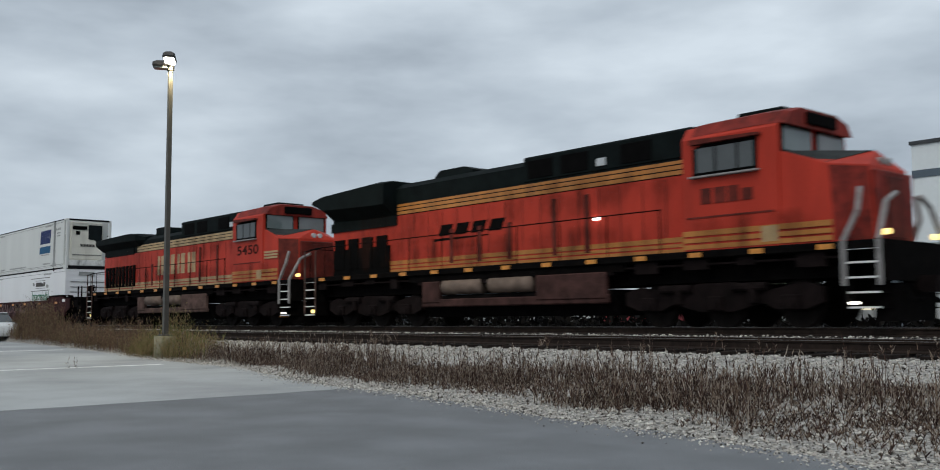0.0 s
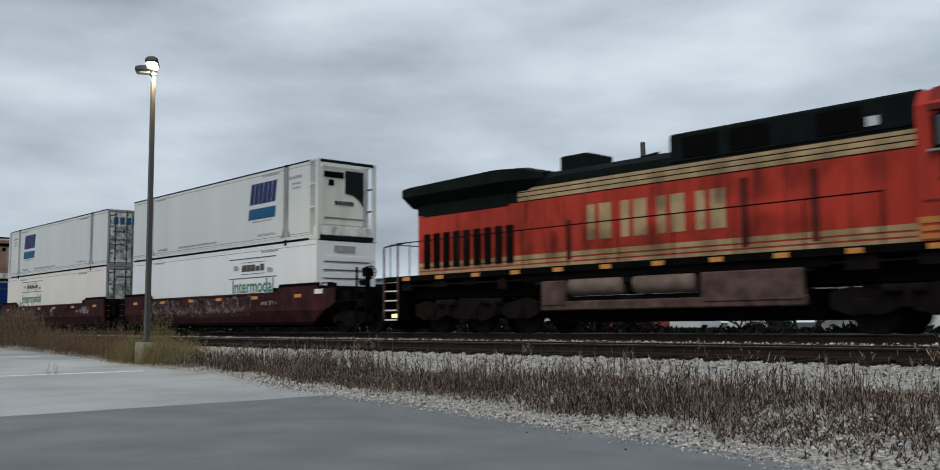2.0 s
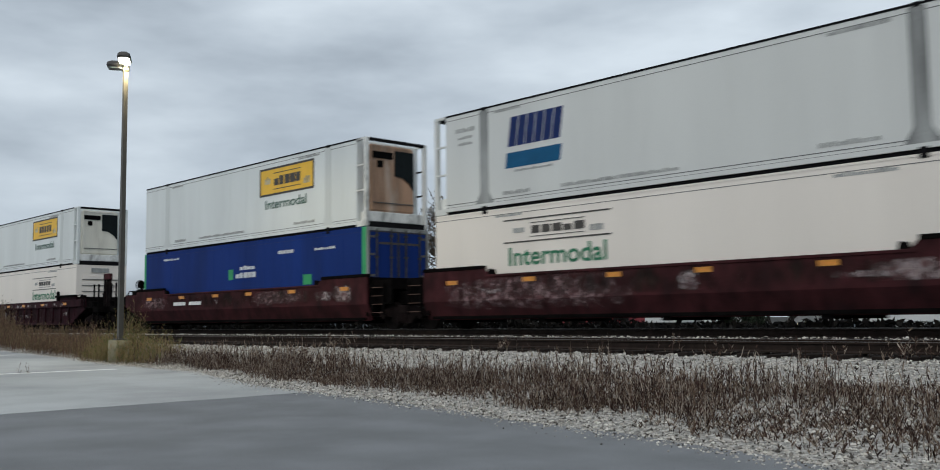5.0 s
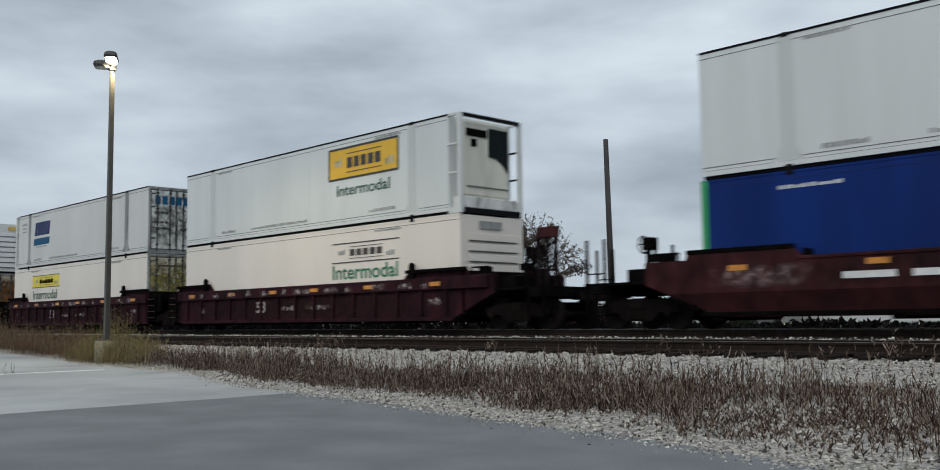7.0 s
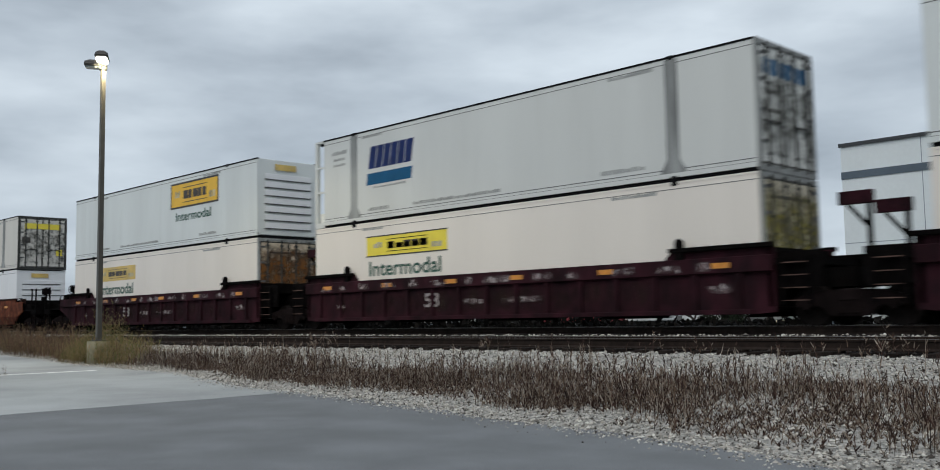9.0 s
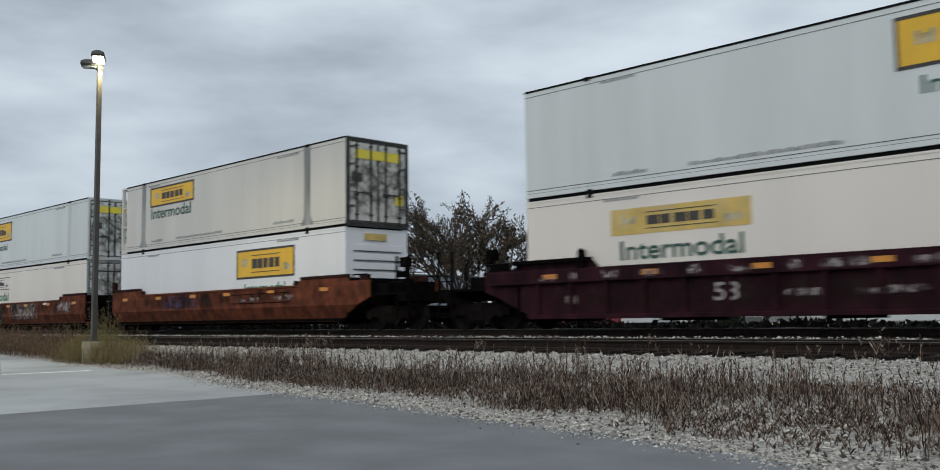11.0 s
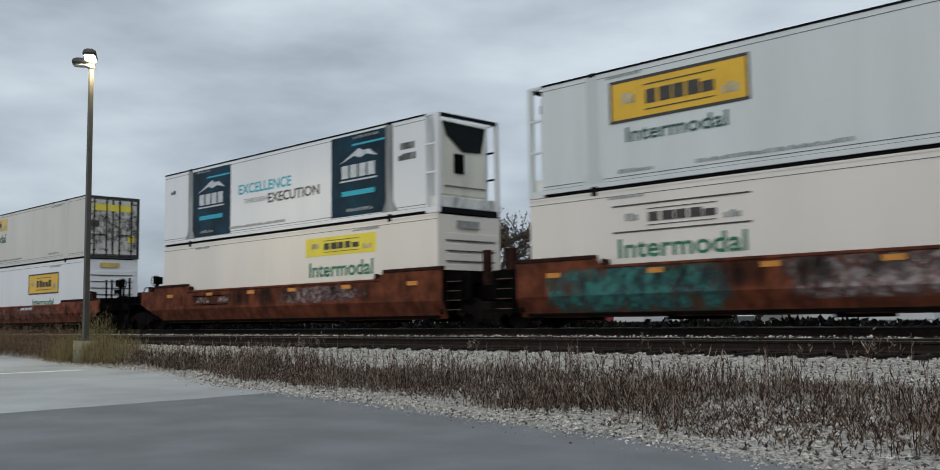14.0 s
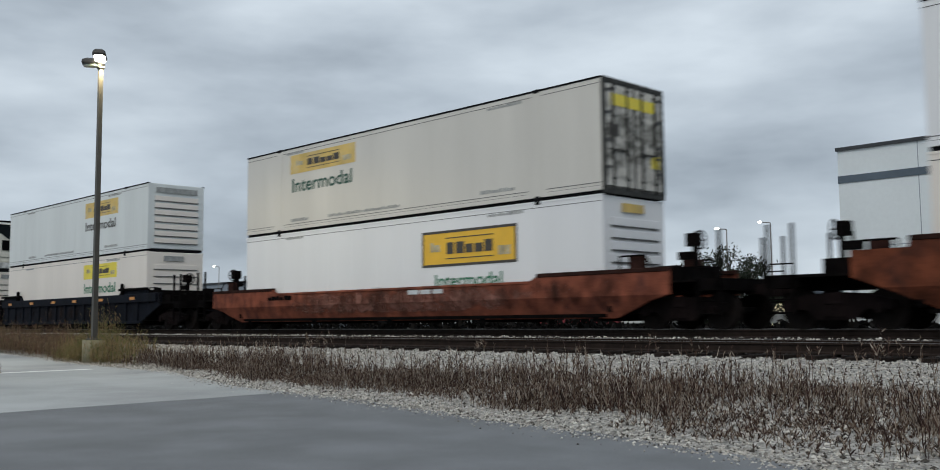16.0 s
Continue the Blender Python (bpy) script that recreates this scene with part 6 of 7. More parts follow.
        loft(bm, [sec(1.2, 4.54, 1.38), sec(1.6, 4.58, 1.40), sec(5.4, 4.66, 1.40), sec(6.4, 4.60, 1.30), sec(7.0, 4.45, 1.02)])
        part("radiator", bm, "hood_black", lo, "overhanging black radiator wings")
        bm = B()
        box(bm, 1.8, 5.6, -HB - 0.03, HB + 0.03, 3.60, 4.15, 0.02)
        part("radiator_base", bm, "hood_black", lo)
        bm = B()
        box(bm, 7.2, 8.2, -0.55, 0.55, 4.40, 4.84, 0.04)
        part("exhaust_housing", bm, "hood_black", lo)
        bm = B()
        for y in (-0.15, 0.12):
            rod(bm, (9.7, y, 4.52), (10.25, y, 4.52), 0.05, 8, 0.09)
        box(bm, 9.85, 10.1, -0.25, 0.25, 4.36, 4.48)
        part("horn", bm, "dark", lo)
    if newer:
        bm = B()
        loft(bm, [[(x, y * w, z) for y, z in ((-1, 4.40), (-0.85, h), (0.85, h), (1, 4.40))] for x, w, h in ((6.9, 0.7, 4.80), (7.2, 0.74, 4.97), (8.4, 0.74, 4.97), (8.8, 0.72, 4.84))])
        part("exhaust_hatch", bm, "hood_black", lo)
    # taller equipment box behind the cab
    bm = B()
    xb = 11.4 if newer else 11.2
    box(bm, xb, 17.25, -HB - 0.03, HB + 0.03, 4.05, 4.79 if newer else 4.78, 0.05)
    eq = part("equipment_box", bm, "hood_black", lo, "tall black equipment housing")
    for x in (11.6, 12.9, 15.0):
        bm = B()
        box(bm, x, x + 1.0, -HB - 0.05, -HB - 0.028, 4.15, 4.66, 0.01)
        part("grille", bm, "dark", eq)
    bm = B()
    box(bm, 14.2 if newer else 16.1, 14.5 if newer else 16.35, -HB - 0.06, -HB - 0.028, 4.2, 4.4)
    part("number_plate", bm, "palemark", eq)
    # cab
    bm = B()
    loft(bm, [[(x, y, z) for y, z in ((-1.46, 1.76), (-1.46, 4.36), (-1.25, 4.66), (-0.7, 4.80), (0.7, 4.80), (1.25, 4.66), (1.46, 4.36), (1.46, 1.76))] for x in (17.25, 19.75)])
    cab = part("cab", bm, "orange", lo, "orange cab")
    bm = B()
    loft(bm, [[(x, y, z - d) for y, z in ((-1.42, 4.44), (-1.24, 4.72), (-0.7, 4.87), (0.7, 4.87), (1.24, 4.72), (1.42, 4.44))] for x, d in ((17.5, 0.02), (19.2, 0.0), (19.8, 0.02), (19.95, 0.06))])
    part("cab_roof", bm, "nose_red", cab, "soiled red cab roof")
    bm = B()
    box(bm, 18.2, 19.4, -0.6, 0.6, 4.86, 4.97, 0.03)
    part("air_conditioner", bm, "hood_black", cab)
    bm = B()
    box(bm, 19.9, 20.02, -0.62, 0.62, 4.46, 4.74, 0.02)
    part("number_board", bm, "dark", cab)
    # side windows in a recessed dark frame
    bm = B()
    slab(bm, [(17.55, 3.48), (19.25, 3.48), (19.25, 4.22), (17.85, 4.22), (17.55, 4.10)], -1.475, -1.455)
    wf = part("side_window_frame", bm, "dark", cab)
    for a, b in ((17.66, 18.14), (18.2, 18.72), (18.78, 19.16)):
        bm = B()
        box(bm, a, b, -1.485, -1.474, 3.55, 4.12)
        part("pane", bm, "sideglass", wf)
    bm = B()
    box(bm, 17.5, 19.3, -1.60, -1.46, 3.42, 3.47, 0.01)
    part("armrest", bm, "handrail", cab)
    bm = B()
    slab(bm, [(17.55, 4.20), (19.35, 4.20), (19.35, 4.26), (17.55, 4.32)], -1.62, -1.44)
    part("sunshade", bm, "orange_nose", cab)
    # windshields
    for sy in (-1, 1):
        bm = B()
        y0, y1 = sorted((sy * 0.10, sy * 1.34))
        box(bm, 19.752, 19.785, y0, y1, 3.80, 4.42)
        wf = part("windshield_frame", bm, "dark", cab)
        # Pane colour carries a painted sky reflection.
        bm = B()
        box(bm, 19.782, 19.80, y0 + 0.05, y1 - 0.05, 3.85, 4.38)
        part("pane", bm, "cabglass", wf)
    # nose, tapered in plan and sloping down to the corners
    bm = B()
    plan_low = [(19.74, -1.45), (20.95, -1.45), (21.55, -0.85), (21.55, 0.85), (20.95, 1.45), (19.74, 1.45)]
    top = [3.80, 3.40, 3.36, 3.36, 3.40, 3.80]
    a = [bm.verts.new((x, y, 1.76)) for x, y in plan_low]
    b = [bm.verts.new((x - (0.12 if x > 20 else 0), y * 0.97, z)) for (x, y), z in zip(plan_low, top)]
    r0, r1 = bm.verts.new((19.74, 0, 3.82)), bm.verts.new((21.20, 0, 3.76))
    fs = [bm.faces.new(a)]
    for i in range(6):
        fs.append(bm.faces.new((a[i], a[(i + 1) % 6], b[(i + 1) % 6], b[i])))
    fs += [bm.faces.new((b[0], b[1], r1, r0)), bm.faces.new((b[1], b[2], r1)), bm.faces.new((b[5], r0, r1, b[4])), bm.faces.new((b[3], b[4], r1)), bm.faces.new((b[2], b[3], r1)), bm.faces.new((b[0], r0, b[5]))]
    bmesh.ops.recalc_face_normals(bm, faces=fs)
    nose = part("nose", bm, "orange", lo, "broad orange nose")
    bm = B()
    box(bm, 21.47, 21.575, -0.82, 0.82, 1.80, 3.26, 0.03)
    part("nose_front", bm, "nose_red" if newer else "orange_nose", nose, "soiled dark nose front")
    bm = B()
    d = Vector((0.6, 0.6, 0)).normalized()
    nn = Vector((d.y, -d.x, 0)) * 0.012
    pts = [Vector((20.97, -1.43, 1.80)), Vector((21.52, -0.88, 1.80)), Vector((21.42, -0.84, 3.32)), Vector((20.87, -1.39, 3.36))]
    va = [bm.verts.new(p + nn) for p in pts]
    vb = [bm.verts.new(p - nn) for p in pts]
    fs = [bm.faces.new(va), bm.faces.new(vb[::-1])] + [bm.faces.new((va[i], vb[i], vb[(i + 1) % 4], va[(i + 1) % 4])) for i in range(4)]
    bmesh.ops.recalc_face_normals(bm, faces=fs)
    part("nose_corner", bm, "nose_red" if newer else "orange_nose", nose)
    bm = B()
    va = [bm.verts.new(p) for p in ((19.80, -1.36, 3.806), (20.80, -1.34, 3.430), (21.17, -0.06, 3.766), (19.80, -0.06, 3.828))]
    vb = [bm.verts.new(v.co + Vector((0, 0, 0.012))) for v in va]
    fs = [bm.faces.new(va), bm.faces.new(vb[::-1])] + [bm.faces.new((va[i], vb[i], vb[(i + 1) % 4], va[(i + 1) % 4])) for i in range(4)]
    bmesh.ops.recalc_face_normals(bm, faces=fs)
    part("nose_top", bm, "nose_top", nose, "dull dark anti-glare nose top")
    for y in (-0.14, 0.14):
        bm = B()
        rod(bm, (21.24, y, 3.50), (21.42, y, 3.50), 0.09, 12)
        part("headlight", bm, "palemark" if not newer else "handrail", nose)
    bm = B()
    box(bm, 21.57, 21.60, -0.38, 0.38, 1.85, 3.15, 0.02)
    part("nose_door", bm, "orange_nose", nose)
    # cab and nose stripes
    for z0, z1 in ((1.80, 1.90), (1.95, 2.05), (2.10, 2.22)):
        bm = B()
        box(bm, 17.22, 20.93, -1.475, -1.455, z0, z1)
        part("stripe", bm, "stripe", cab)
    if not newer:
        for z0, z1 in ((2.62, 2.69), (2.73, 2.80), (2.84, 2.91)):
            bm = B()
            box(bm, 19.9, 20.93, -1.470, -1.448, z0, z1)
            part("stripe", bm, "cream", nose)
    bm = B()
    box(bm, 19.3, 19.7, -1.482, -1.47, 1.86, 2.2)
    part("white_plate", bm, "cream", cab)
    bm = B()
    box(bm, 17.35, 19.6, -1.475, -1.458, 2.50, 2.54)
    part("cab_groove", bm, "orange_nose", cab)
    if newer:
        bm = B()
        bars(bm, random.Random(4), 17.75, 19.2, 2.82, 3.18, 4, 0.016, -1.46)
        part("fleet_number_bars", bm, "orange_nose", cab, "dark bars of an unreadable number")
    else:
        lettering("5450", "number_dark", cab, 17.65, 19.45, -1.472, 2.86, 3.24, "fleet_number")
    # carrier's name as plain blocks
    if newer:
        for i in range(4):
            bm = B()
            x = 7.55 + i * 0.78
            slab(bm, [(x, 2.82), (x + 0.58, 2.82), (x + 0.72, 3.16), (x + 0.14, 3.16)], -HB - 0.012, -HB)
            part("name_block", bm, "dark", hood, "slanted black block of a carrier's name")
        bm = B()
        slab(bm, [(7.3, 2.66), (9.9, 2.70), (9.9, 2.73), (7.35, 2.74)], -HB - 0.012, -HB)
        part("name_swoosh", bm, "dark", hood)
    else:
        for i in range(4):
            x = 8.55 + i * 1.12
            for a, b in ((0.0, 0.26), (0.40, 0.80)):
                part("name_bar", box(B(), x + a, x + b, -HB - 0.012, -HB, 2.42, 3.34), "cream", hood, "plain cream bar of a carrier's name")
    # tank and reservoirs
    # Lower tank near black: shade below the walkway is put into its colour.
    bm = B()
    loft(bm, [[(x, y, z) for y, z in ((-1.36, 0.80), (-1.30, 0.96), (1.30, 0.96), (1.36, 0.80), (1.05, 0.30), (-1.05, 0.30))] for x in (7.2, 14.9)])
    part("fuel_tank", bm, "under", lo, "fuel tank coloured near black with grime and shade")
    for a, b in ((8.3, 10.0), (10.4, 12.1)):
        bm = B()
        rod(bm, (a, -1.30, 1.20), (b, -1.30, 1.20), 0.23, 18)
        part("air_reservoir", bm, "reservoir", lo, "dusty air reservoir", True)
    bm = B()
    box(bm, 12.3, 14.8, -1.46, -1.30, 0.72, 1.40, 0.03)
    part("tank_box", bm, "tank_dark" if newer else "tank", lo)
    bm = B()
    box(bm, 7.3, 8.15, -1.46, -1.30, 0.72, 1.38, 0.03)
    part("tank_box", bm, "tank_dark" if newer else "tank", lo)
    part("tank_ledge", box(B(), 7.25, 14.85, -1.43, -1.30, 0.60, 0.84, 0.03), "tank_dark" if newer else "tank", lo)
    # soot and brake dust on the paintwork
    for x0, x1, z0, z1, yy in ((5.4, 17.2, 1.70, 2.75, -HB - 0.034), (1.6, 9.5, 1.8, 3.9, -HB - 0.079), (9.0, 17.2, 2.9, 4.1, -HB - 0.034), (17.3, 20.9, 1.70, 2.60, -1.486)):
        bm = B()
        bm.faces.new([bm.verts.new(p) for p in ((x0, yy, z0), (x1, yy, z0), (x1, yy, z1), (x0, yy, z1))])
        part("grime", bm, "road_film", lo)
    # clutter below the walkway
    rg = random.Random(9)
    bm = B()
    for i in range(14):
        x = 1.2 + i * 1.45
        h = rg.uniform(0.15, 0.35)
        box(bm, x, x + rg.uniform(0.3, 0.8), -1.40, -1.25, 1.55 - h, 1.58, 0.01)
    rod(bm, (1.0, -1.36, 1.45), (21.0, -1.36, 1.45), 0.03, 6)
    part("piping", bm, "truck", lo)
    for x in (4.3, 17.9):
        loco_truck(lo, x)
    # end platforms, steps, handrails, couplers
    for e in (1, -1):
        X = (lambda u: 22.3 - u) if e > 0 else (lambda u: u)
        def bx(bm, u0, u1, *r):
            l, h = sorted((X(u0), X(u1)))
            return box(bm, l, h, *r)
        bm = B()
        bx(bm, 0.30, 0.46, -1.45, 1.45, 0.95, 1.76)
        part("end_sheet", bm, "under", lo)
        bm = B()
        l = [(X(0.36), -0.9), (X(0.36), 0.9), (X(0.62), 1.35), (X(0.62), -1.35)]
        flat(bm, l, 0.14, 0.9)
        part("plow", bm, "under", lo)
        bm = B()
        bx(bm, -0.12, 0.5, -0.12, 0.12, 0.78, 1.0)
        bx(bm, -0.13, 0.22, -0.2, 0.2, 0.72, 1.06)
        part("coupler", bm, "truck", lo)
        for y in (-0.7, -0.5, 0.5, 0.7):
            part("hose", pipe(B(), [(X(0.42), y, 0.95), (X(0.25), y, 0.62), (X(0.12), y, 0.52), (X(0.02), y, 0.6)], 0.03), "dark", lo)
        for sy in (-1, 1):
            bm = B()
            bx(bm, 0.40, 1.10, *sorted((sy * 0.98, sy * 1.03)), 0.40, 1.70)
            bx(bm, 1.08, 1.14, *sorted((sy * 0.98, sy * 1.50)), 0.40, 1.60)
            part("step_well", bm, "under", lo)
            for z in (0.40, 0.70, 1.00, 1.30, 1.58):
                bm = B()
                bx(bm, 0.42, 1.08, *sorted((sy * 1.03, sy * 1.46)), z, z + 0.02)
                st = part("step", bm, "under", lo)
                bm = B()
                bx(bm, 0.42, 1.08, *sorted((sy * 1.46, sy * 1.485)), z - 0.005, z + 0.035)
                part("step_edge", bm, "white_edge", st)
            if e < 0:
                for u in (0.42, 1.14):
                    part("handrail", rod(B(), (X(u), sy * 1.50, 0.45), (X(u), sy * 1.50, 2.72), 0.03, 8), "tank", lo)
                part("handrail", rod(B(), (X(0.42), sy * 1.50, 2.72), (X(1.6), sy * 1.50, 2.80), 0.022, 8), "dark", lo)
                continue
            bm = B()
            pipe(bm, [(X(1.14), sy * 1.50, 0.85), (X(1.14), sy * 1.50, 1.75), (X(0.86), sy * 1.40, 2.35), (X(0.86), sy * 1.25, 2.85)], 0.055, 8)
            part("handrail", bm, "handrail", lo)
            bm = B()
            pipe(bm, [(X(0.40), sy * 1.50, 0.85), (X(0.40), sy * 1.50, 1.75), (X(0.46), sy * 1.0, 2.55), (X(0.46), sy * 0.55, 2.75)], 0.055, 8)
            part("handrail", bm, "handrail", lo)
        bm = B()
        bx(bm, 0.92 if e > 0 else 0.78, 1.08, -1.44, -1.33, 0.48, 0.53 if e > 0 else 0.60)
        part("step_light", bm, "headlamp" if e > 0 else "yellow_lamp", lo)
        if e > 0:
            for sy in (-1, 1):
                bm = B()
                rod(bm, (X(0.50), sy * 1.12, 1.92), (X(0.34), sy * 1.12, 1.92), 0.06, 12)
                part("ditch_light", bm, "yellow_lamp", lo)
    if not newer:
        part("yellow_box", box(B(), 21.0, 21.2, -1.40, -1.10, 0.34, 0.62, 0.02), "amber", lo)
    # walkway handrail along the hood
    bm = B()
    for i in range(10):
        x = 1.7 + i * 1.65
        rod(bm, (x, -1.47, 1.76), (x, -1.47, 2.80), 0.016, 6)
    rod(bm, (1.0, -1.47, 2.80), (16.6, -1.47, 2.80), 0.016, 6)
    part("walkway_rail", bm, "dark", lo, "thin dark walkway rail")
    bm = B()
    rod(bm, (0.62, -1.4, 1.76), (0.62, -1.4, 2.8), 0.016, 6)
    rod(bm, (0.62, 1.4, 1.76), (0.62, 1.4, 2.8), 0.016, 6)
    rod(bm, (0.62, -1.4, 2.8), (0.62, 1.4, 2.8), 0.016, 6)
    part("end_rail", bm, "dark", lo)
    if newer:
        bm = B()
        box(bm, 14.05, 14.25, -HB - 0.05, -HB - 0.01, 2.78, 2.86, 0.01)
        part("hood_light", bm, "headlamp", lo)
    return on_train(lo, s, 0.0)


locomotive(-53.42, "older orange diesel locomotive with cream stripes and soiled nose", False)
locomotive(-30.82, "orange diesel locomotive with yellow stripes and black radiator wings", True)


# ---- distance ----
def build_warehouse():
    y0, H = 60.0, 11.85
    x0 = -26.9
    b = thing("warehouse", "tall pale panel warehouse with a slate blue band", "building")
    b.location = (0, 0, -0.95)
    bm = B()
    box(bm, x0, x0 + 90, y0, y0 + 40, -0.3, H)
    w = part("wall", bm, "bldg", b)
    bm = B()
    box(bm, x0 - 0.02, x0 + 90, y0 - 0.05, y0, 9.75, 10.22)
    part("band", bm, "bldg_band", w)
    bm = B()
    box(bm, x0 - 0.1, x0 + 90, y0 - 0.12, y0 + 40, H, H + 0.22)
    part("coping", bm, "bldg_cap", b)
    for i in range(1, 18):
        bm = B()
        box(bm, x0 + i * 5 - 0.02, x0 + i * 5 + 0.02, y0 - 0.012, y0, 0, H)
        part("panel_joint", bm, "far_wall", w)
    bm = B()
    box(bm, x0, x0 + 90, y0 - 0.012, y0, 5.6, 5.64)
    part("panel_joint", bm, "far_wall", w)


def build_far():
    # low blue-grey building far to the west
    b = thing("far_building", "low grey-blue building far behind the yard", "building")
    bm = B()
    box(bm, -232, -150, 120, 150, -1, 9.6)
    part("wall", bm, "far_wall", b)
    bm = B()
    box(bm, -232.3, -149.7, 119.7, 150.3, 9.6, 10.0)
    part("roof", bm, "bldg_cap", b)
    # parked trailers and vans seen low under the train
    for x, y, ln, col, lab in ((-46.0, 52, 6.0, "red_paint", "parked dull red van body seen under the train"), (-38.5, 52, 2.4, "trailer_white", "parked white box van beyond the tracks"), (-35.4, 54, 3.0, "trailer_white", "parked white box van beyond the tracks"),
                               (-25.0, 46, 9.0, "trailer_white", "parked white semi-trailer beyond the tracks"), (-14.5, 46, 9.0, "trailer_white", "parked white semi-trailer beyond the tracks"), (-56, 56, 7.0, "trailer_white", "parked white box van beyond the tracks"), (-75, 60, 12.0, "trailer_white", "parked white semi-trailer beyond the tracks")):
        t = thing("trailer", lab, "trailer", "parked trailers")
        t.location = (x, y, -0.86)
        hh = 1.40
        bm = B()
        box(bm, 0, ln, 0, 2.4, 0.80, hh, 0.04)
        part("body", bm, col, t)
        for wx in (0.15 * ln, 0.85 * ln):
            bm = B()
            rod(bm, (wx, 0.05, 0.42), (wx, 2.35, 0.42), 0.42, 16)
            part("wheel", bm, "tyre", t)
    # lit loading door
    d = thing("lit_doorway", "lit loading doorway of a low shed", "doorway")
    bm = B()
    box(bm, -38.0, -33.6, 70.0, 76.0, -1, 2.9)
    sh = part("wall", bm, "far_wall", d)
    bm = B()
    box(bm, -37.2, -34.6, 69.96, 70.0, -0.7, 1.5)
    part("door", bm, "warm_light", d, "warmly lit opening")


def build_pole(x, y, h, r, lean, label):
    p = thing("utility_pole", label, "utility pole", "poles")
    p.location = (x, y, -0.95)
    bm = B()
    rod(bm, (0, 0, -0.3), (lean, 0, h), r, 12, r * 0.72)
    part("shaft", bm, "wood_pole", p, "", True)


def build_line_pole(x, y, h):
    """A utility pole with two crossarms, insulators and a pair of transformers."""
    p = thing("utility_pole", "distant wooden utility pole with two crossarms and transformers", "utility pole", "poles")
    p.location = (x, y, -0.95)
    part("shaft", rod(B(), (0, 0, -0.3), (0, 0, h), 0.19, 10, 0.14), "wood_pole", p, "", True)
    d = Vector((0.83, 0.55, 0))
    for z, w in ((h - 0.35, 1.35), (h - 1.25, 1.15)):
        a = part("crossarm", rod(B(), tuple(-d * w + Vector((0, -0.16, z))), tuple(d * w + Vector((0, -0.16, z))), 0.075, 6), "wood_pole", p)
        for k in (-0.92, -0.5, 0.5, 0.92):
            c = d * w * k + Vector((0, -0.16, z + 0.07))
            part("insulator", rod(B(), tuple(c), tuple(c + Vector((0, 0, 0.16))), 0.045, 6), "far_wall", a)
    for k in (-0.5, 0.5):
        c = d * k + Vector((0, -0.25, h - 3.4))
        part("transformer", rod(B(), tuple(c), tuple(c + Vector((0, 0, 0.95))), 0.27, 12), "far_wall", p, "grey transformer can", True)


def build_parked_car(x, y):
    """A white hatchback; its nose points along the track, x and y are its front corner on the lot's side."""
    c = thing("car", "white parked hatchback at the edge of the lot", "car")
    c.location = (x, y, lot_z(x) + 0.012)
    L, W = 4.3, 1.45
    body = [(0.0, 0.45), (-0.08, 0.72), (-1.15, 0.92), (-4.15, 0.98), (-4.3, 0.62), (-4.25, 0.25), (-0.05, 0.25)]
    bm = slab(B(), body, 0.0, W)
    bmesh.ops.bevel(bm, geom=bm.edges[:], offset=0.05, segments=2, affect="EDGES")
    part("body", bm, "trailer_white", c)
    bm = B()
    loft(bm, [[(u, v, z) for u, v in ((-a, e), (-b, e), (-b, W - e), (-a, W - e))] for z, a, b, e in ((0.90, 1.15, 4.15, 0.04), (1.36, 1.95, 3.85, 0.17))])
    cab = part("cabin", bm, "sideglass", c, "dark glazed cabin")
    part("roof", box(B(), -3.88, -1.90, 0.15, W - 0.15, 1.355, 1.41, 0.02), "trailer_white", cab)
    for u in (-1.05, -2.45, -4.0):
        part("pillar", rod(B(), (u - 0.05, 0.03, 0.92), (u - (0.85 if u > -2 else 0.0) + (0.12 if u < -3 else 0.0), 0.15, 1.37), 0.035, 6), "trailer_white", cab)
    for u in (-0.85, -3.45):
        for v0, v1 in ((-0.01, 0.19), (W - 0.19, W + 0.01)):
            w = part("wheel", rod(B(), (u, v0, 0.31), (u, v1, 0.31), 0.31, 18), "tyre", c)
            part("rim", rod(B(), (u, v0 - 0.004 if v0 < 0 else v1 - 0.01, 0.31), (u, v0 + 0.01 if v0 < 0 else v1 + 0.004, 0.31), 0.19, 12), "handrail", w)
    part("headlight", box(B(), -0.20, -0.03, 0.06, 0.34, 0.62, 0.74, 0.02), "palemark", c)


def build_mast(x, y, z):
    m = thing("yard_light", "tall thin yard light glowing at dusk", "street lamp", "yard lights")
    m.location = (x, y, -0.95)
    # Mast takes a pale paint in place of lamplight falling on it.
    bm = B()
    rod(bm, (0, 0, -0.3), (0, 0, z), 0.10, 8, 0.06)
    rod(bm, (0, 0, z), (-0.8, -0.4, z + 0.1), 0.05, 6)
    part("mast", bm, "handrail", m)
    bm = B()
    box(bm, -1.05, -0.72, -0.6, -0.25, z, z + 0.2, 0.04)
    part("lamp_head", bm, "lens", m)


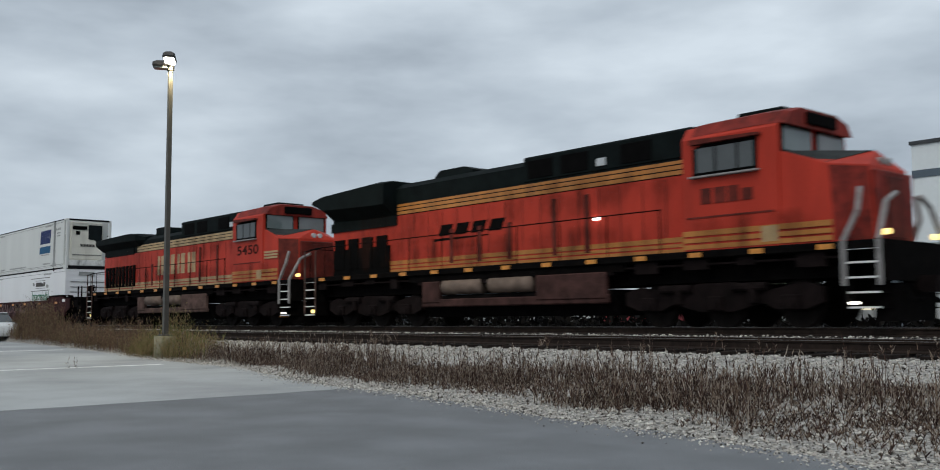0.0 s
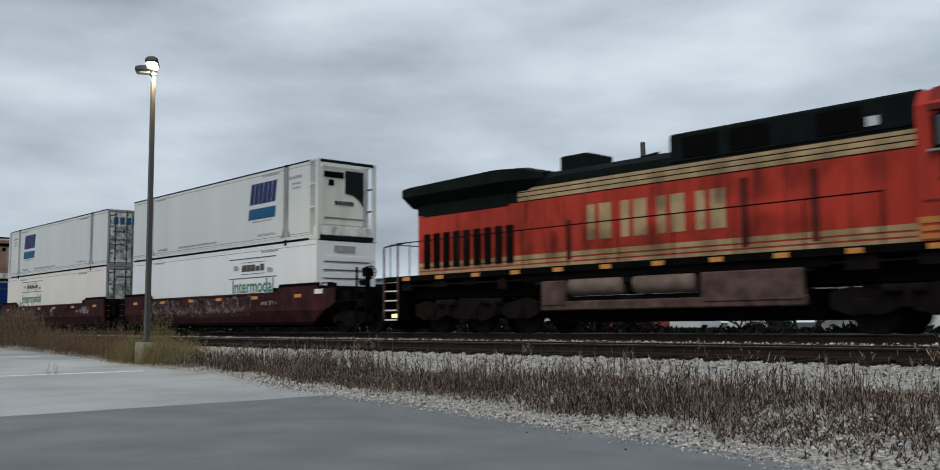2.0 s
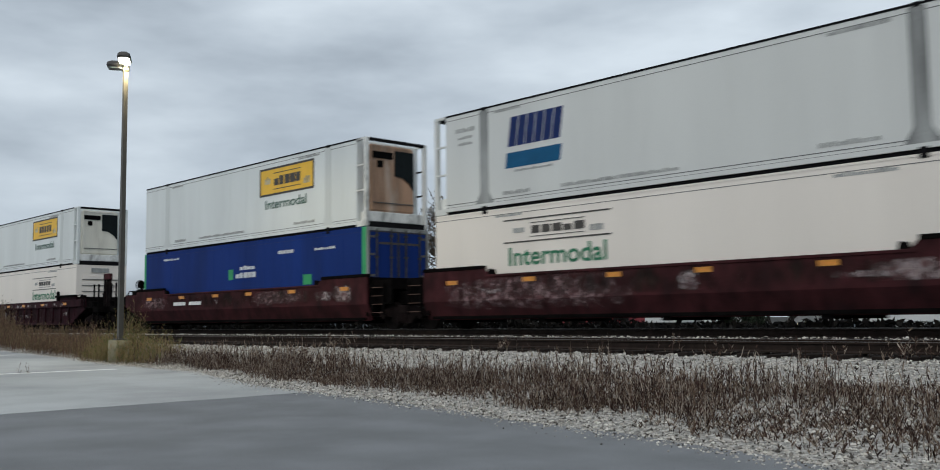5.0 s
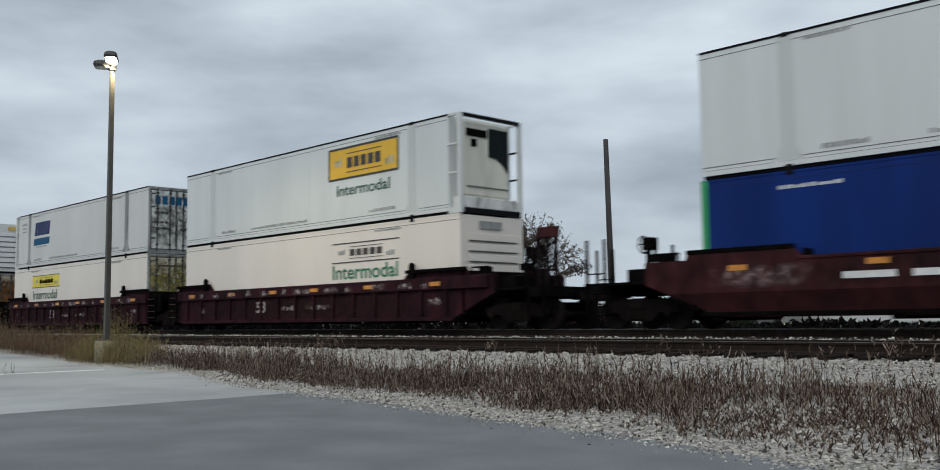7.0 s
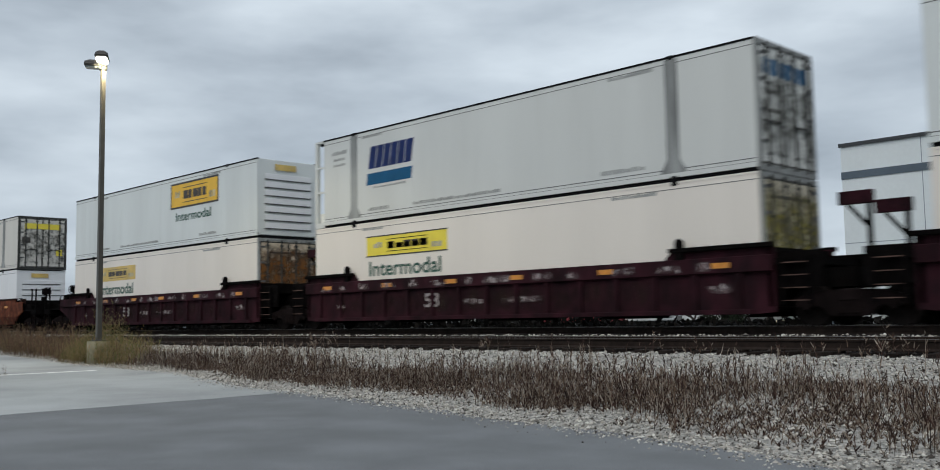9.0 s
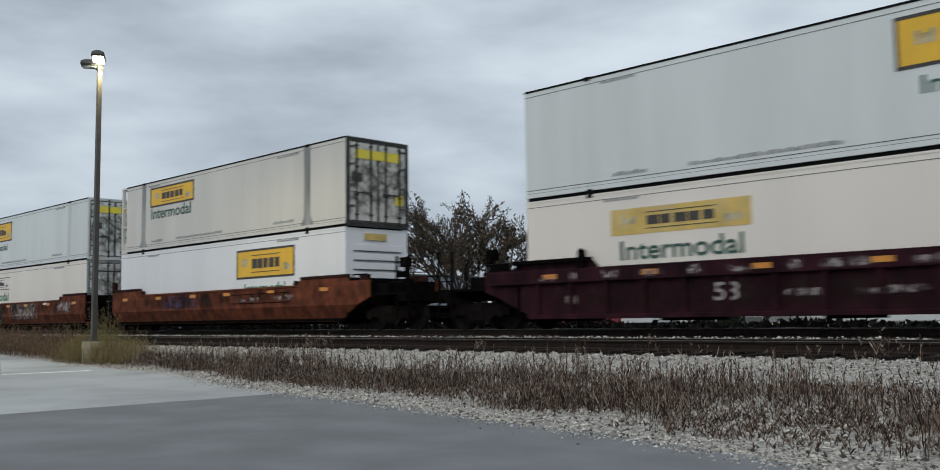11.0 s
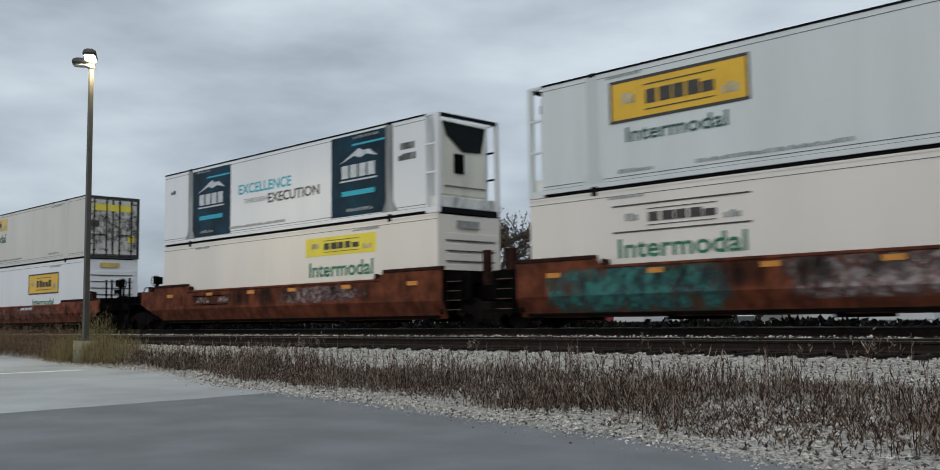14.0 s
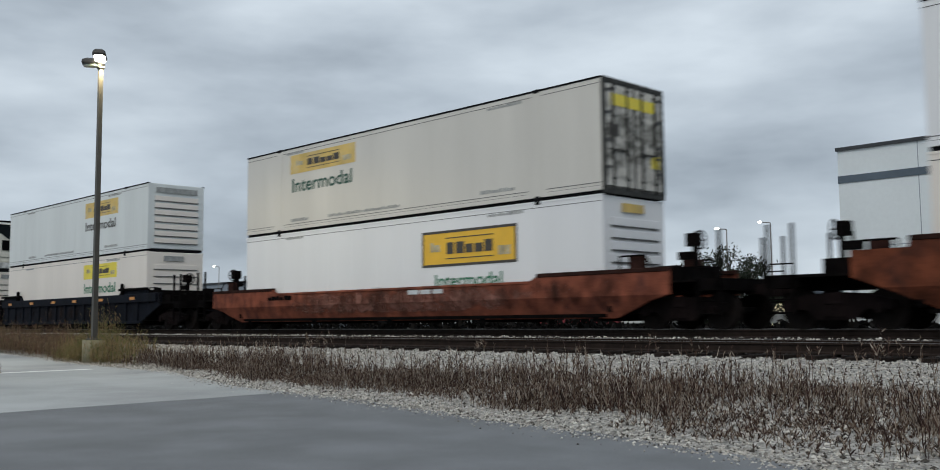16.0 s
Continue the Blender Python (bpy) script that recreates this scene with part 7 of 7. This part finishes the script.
def tree(name, x, y, height, spread, seed, leaf, label, leaves, twig=0.5):
    """A leaning many-stemmed tree: tapered stems that fork, and thin leaves along the outer twigs."""
    rg = random.Random(seed)
    t = thing(name, label, "tree", "trees behind the tracks")
    t.location = (x, y, -0.95)
    bm = bmesh.new()
    tips = []

    def grow(p, d, ln, r, lvl):
        q = p + d * ln
        rod(bm, p, q, r, 5, r * 0.65)
        if lvl >= 4:
            tips.append((p, q))
            return
        for _ in range(rg.choice((2, 3, 3))):
            nd = (d + Vector((rg.gauss(0, twig), rg.gauss(0, twig), rg.gauss(0.08, 0.25)))).normalized()
            grow(p + d * ln * rg.uniform(0.65, 1.0), nd, ln * rg.uniform(0.6, 0.85), r * 0.6, lvl + 1)
        if lvl >= 2:
            tips.append((p, q))

    for _ in range(5):
        d = Vector((rg.gauss(0, spread), rg.gauss(0, spread), 1)).normalized()
        grow(Vector((rg.gauss(0, 0.3), rg.gauss(0, 0.3), -0.2)), d, height * rg.uniform(0.26, 0.34), 0.10 * height / 7, 0)
    part("trunk", bm, "bark", t)
    vs, fs = [], []
    for _ in range(leaves):
        p, q = rg.choice(tips)
        c = p.lerp(q, rg.random()) + Vector((rg.gauss(0, 0.12), rg.gauss(0, 0.12), rg.gauss(0, 0.12)))
        a, b = Vector((rg.gauss(0, 1), rg.gauss(0, 1), rg.gauss(0, 1))).normalized(), Vector((rg.gauss(0, 1), rg.gauss(0, 1), rg.gauss(0, 1))).normalized()
        s1, s2 = rg.uniform(0.05, 0.12), rg.uniform(0.03, 0.06)
        k = len(vs)
        vs += [tuple(c - a * s1), tuple(c + b * s2), tuple(c + a * s1), tuple(c - b * s2)]
        fs.append((k, k + 1, k + 2, k + 3))
    me = bpy.data.meshes.new("crown")
    me.from_pydata(vs, [], fs)
    me.materials.append(M[leaf])
    cr = new("crown", me)
    cr.parent = t


def build_brush():
    """Low near-black brush added on the yard's far side to darken the gap under the train, thinning out towards the
    warehouse.
    """
    rg = random.Random(77)
    vs, fs = [], []
    for _ in range(30000):
        x = rg.uniform(-150, -6)
        y = 31.5 + rg.gauss(0, 0.7)
        h = 1.35 + 0.25 * noise.noise((x * 0.3, 0, 2)) + 0.2 * noise.noise((x * 1.4, 0, 7))
        if abs(x / y + 1.235) < 0.03 or abs(x / y + 0.93) < 0.035:
            h *= 0.75
        h = h * 1.18 if x < -24 else h * 0.74
        z = -0.95 + h * rg.random() ** 0.7
        a, b = Vector((rg.gauss(0, 1), rg.gauss(0, 1), rg.gauss(0, 1))).normalized(), Vector((rg.gauss(0, 1), rg.gauss(0, 1), rg.gauss(0, 1))).normalized()
        s1, s2 = rg.uniform(0.10, 0.24), rg.uniform(0.06, 0.14)
        c = Vector((x, y, z))
        k = len(vs)
        vs += [tuple(c - a * s1), tuple(c + b * s2), tuple(c + a * s1), tuple(c - b * s2)]
        fs.append((k, k + 1, k + 2, k + 3))
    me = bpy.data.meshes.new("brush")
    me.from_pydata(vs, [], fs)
    me.materials.append(M["added_brush"])
    tagged(new("brush", me), "near-black brush added to darken the view under the train", "brush", kind="stuff")


build_warehouse()
build_far()
build_brush()
build_pole(-28.87, 37.5, 10.1, 0.17, -0.22, "dark bare wooden pole without wires")
build_pole(-70.0, 48.0, 10.75, 0.19, -0.15, "dark bare wooden pole far behind the yard")
build_line_pole(-92.5, 60.0, 9.7)
build_parked_car(-49.4, 12.55)
build_mast(-51.5, 88.0, 10.3)
build_mast(-46.6, 88.0, 10.6)
build_mast(-141.5, 81.3, 10.4)
tree("bare_tree", -38.2, 39.0, 12.6, 0.20, 3, "autumn", "nearly bare brown tree behind the tracks", 13000)
tree("bare_tree", -41.0, 39.5, 10.8, 0.16, 4, "autumn", "nearly bare brown tree behind the tracks", 6000)
tree("evergreen_bush", -26.5, 44.0, 6.3, 0.6, 5, "evergreen", "dark green bushy tree behind the tracks", 9000, 0.6)
tree("evergreen_bush", -24.5, 44.0, 6.0, 0.6, 6, "evergreen", "dark green bushy tree behind the tracks", 9000, 0.6)


# ---- what moves ----
def run_at(t):
    """How far the train has run at t seconds, with a steady pace between the given times."""
    return float(np.interp(t, [r[0] for r in RUN], [r[1] for r in RUN]))


def motions():
    for ob, s, z in MOVERS:
        walk(ob, [(t, pose(s + x, TY, z)) for t, x in RUN])
    times = [i / FPS for i in range(int(16 * FPS) + 1)]
    for w, at, r in WHEELS:
        walk(w, [(t, pose(*at, 0, math.degrees(run_at(t) / r), 0)) for t in times])


motions()
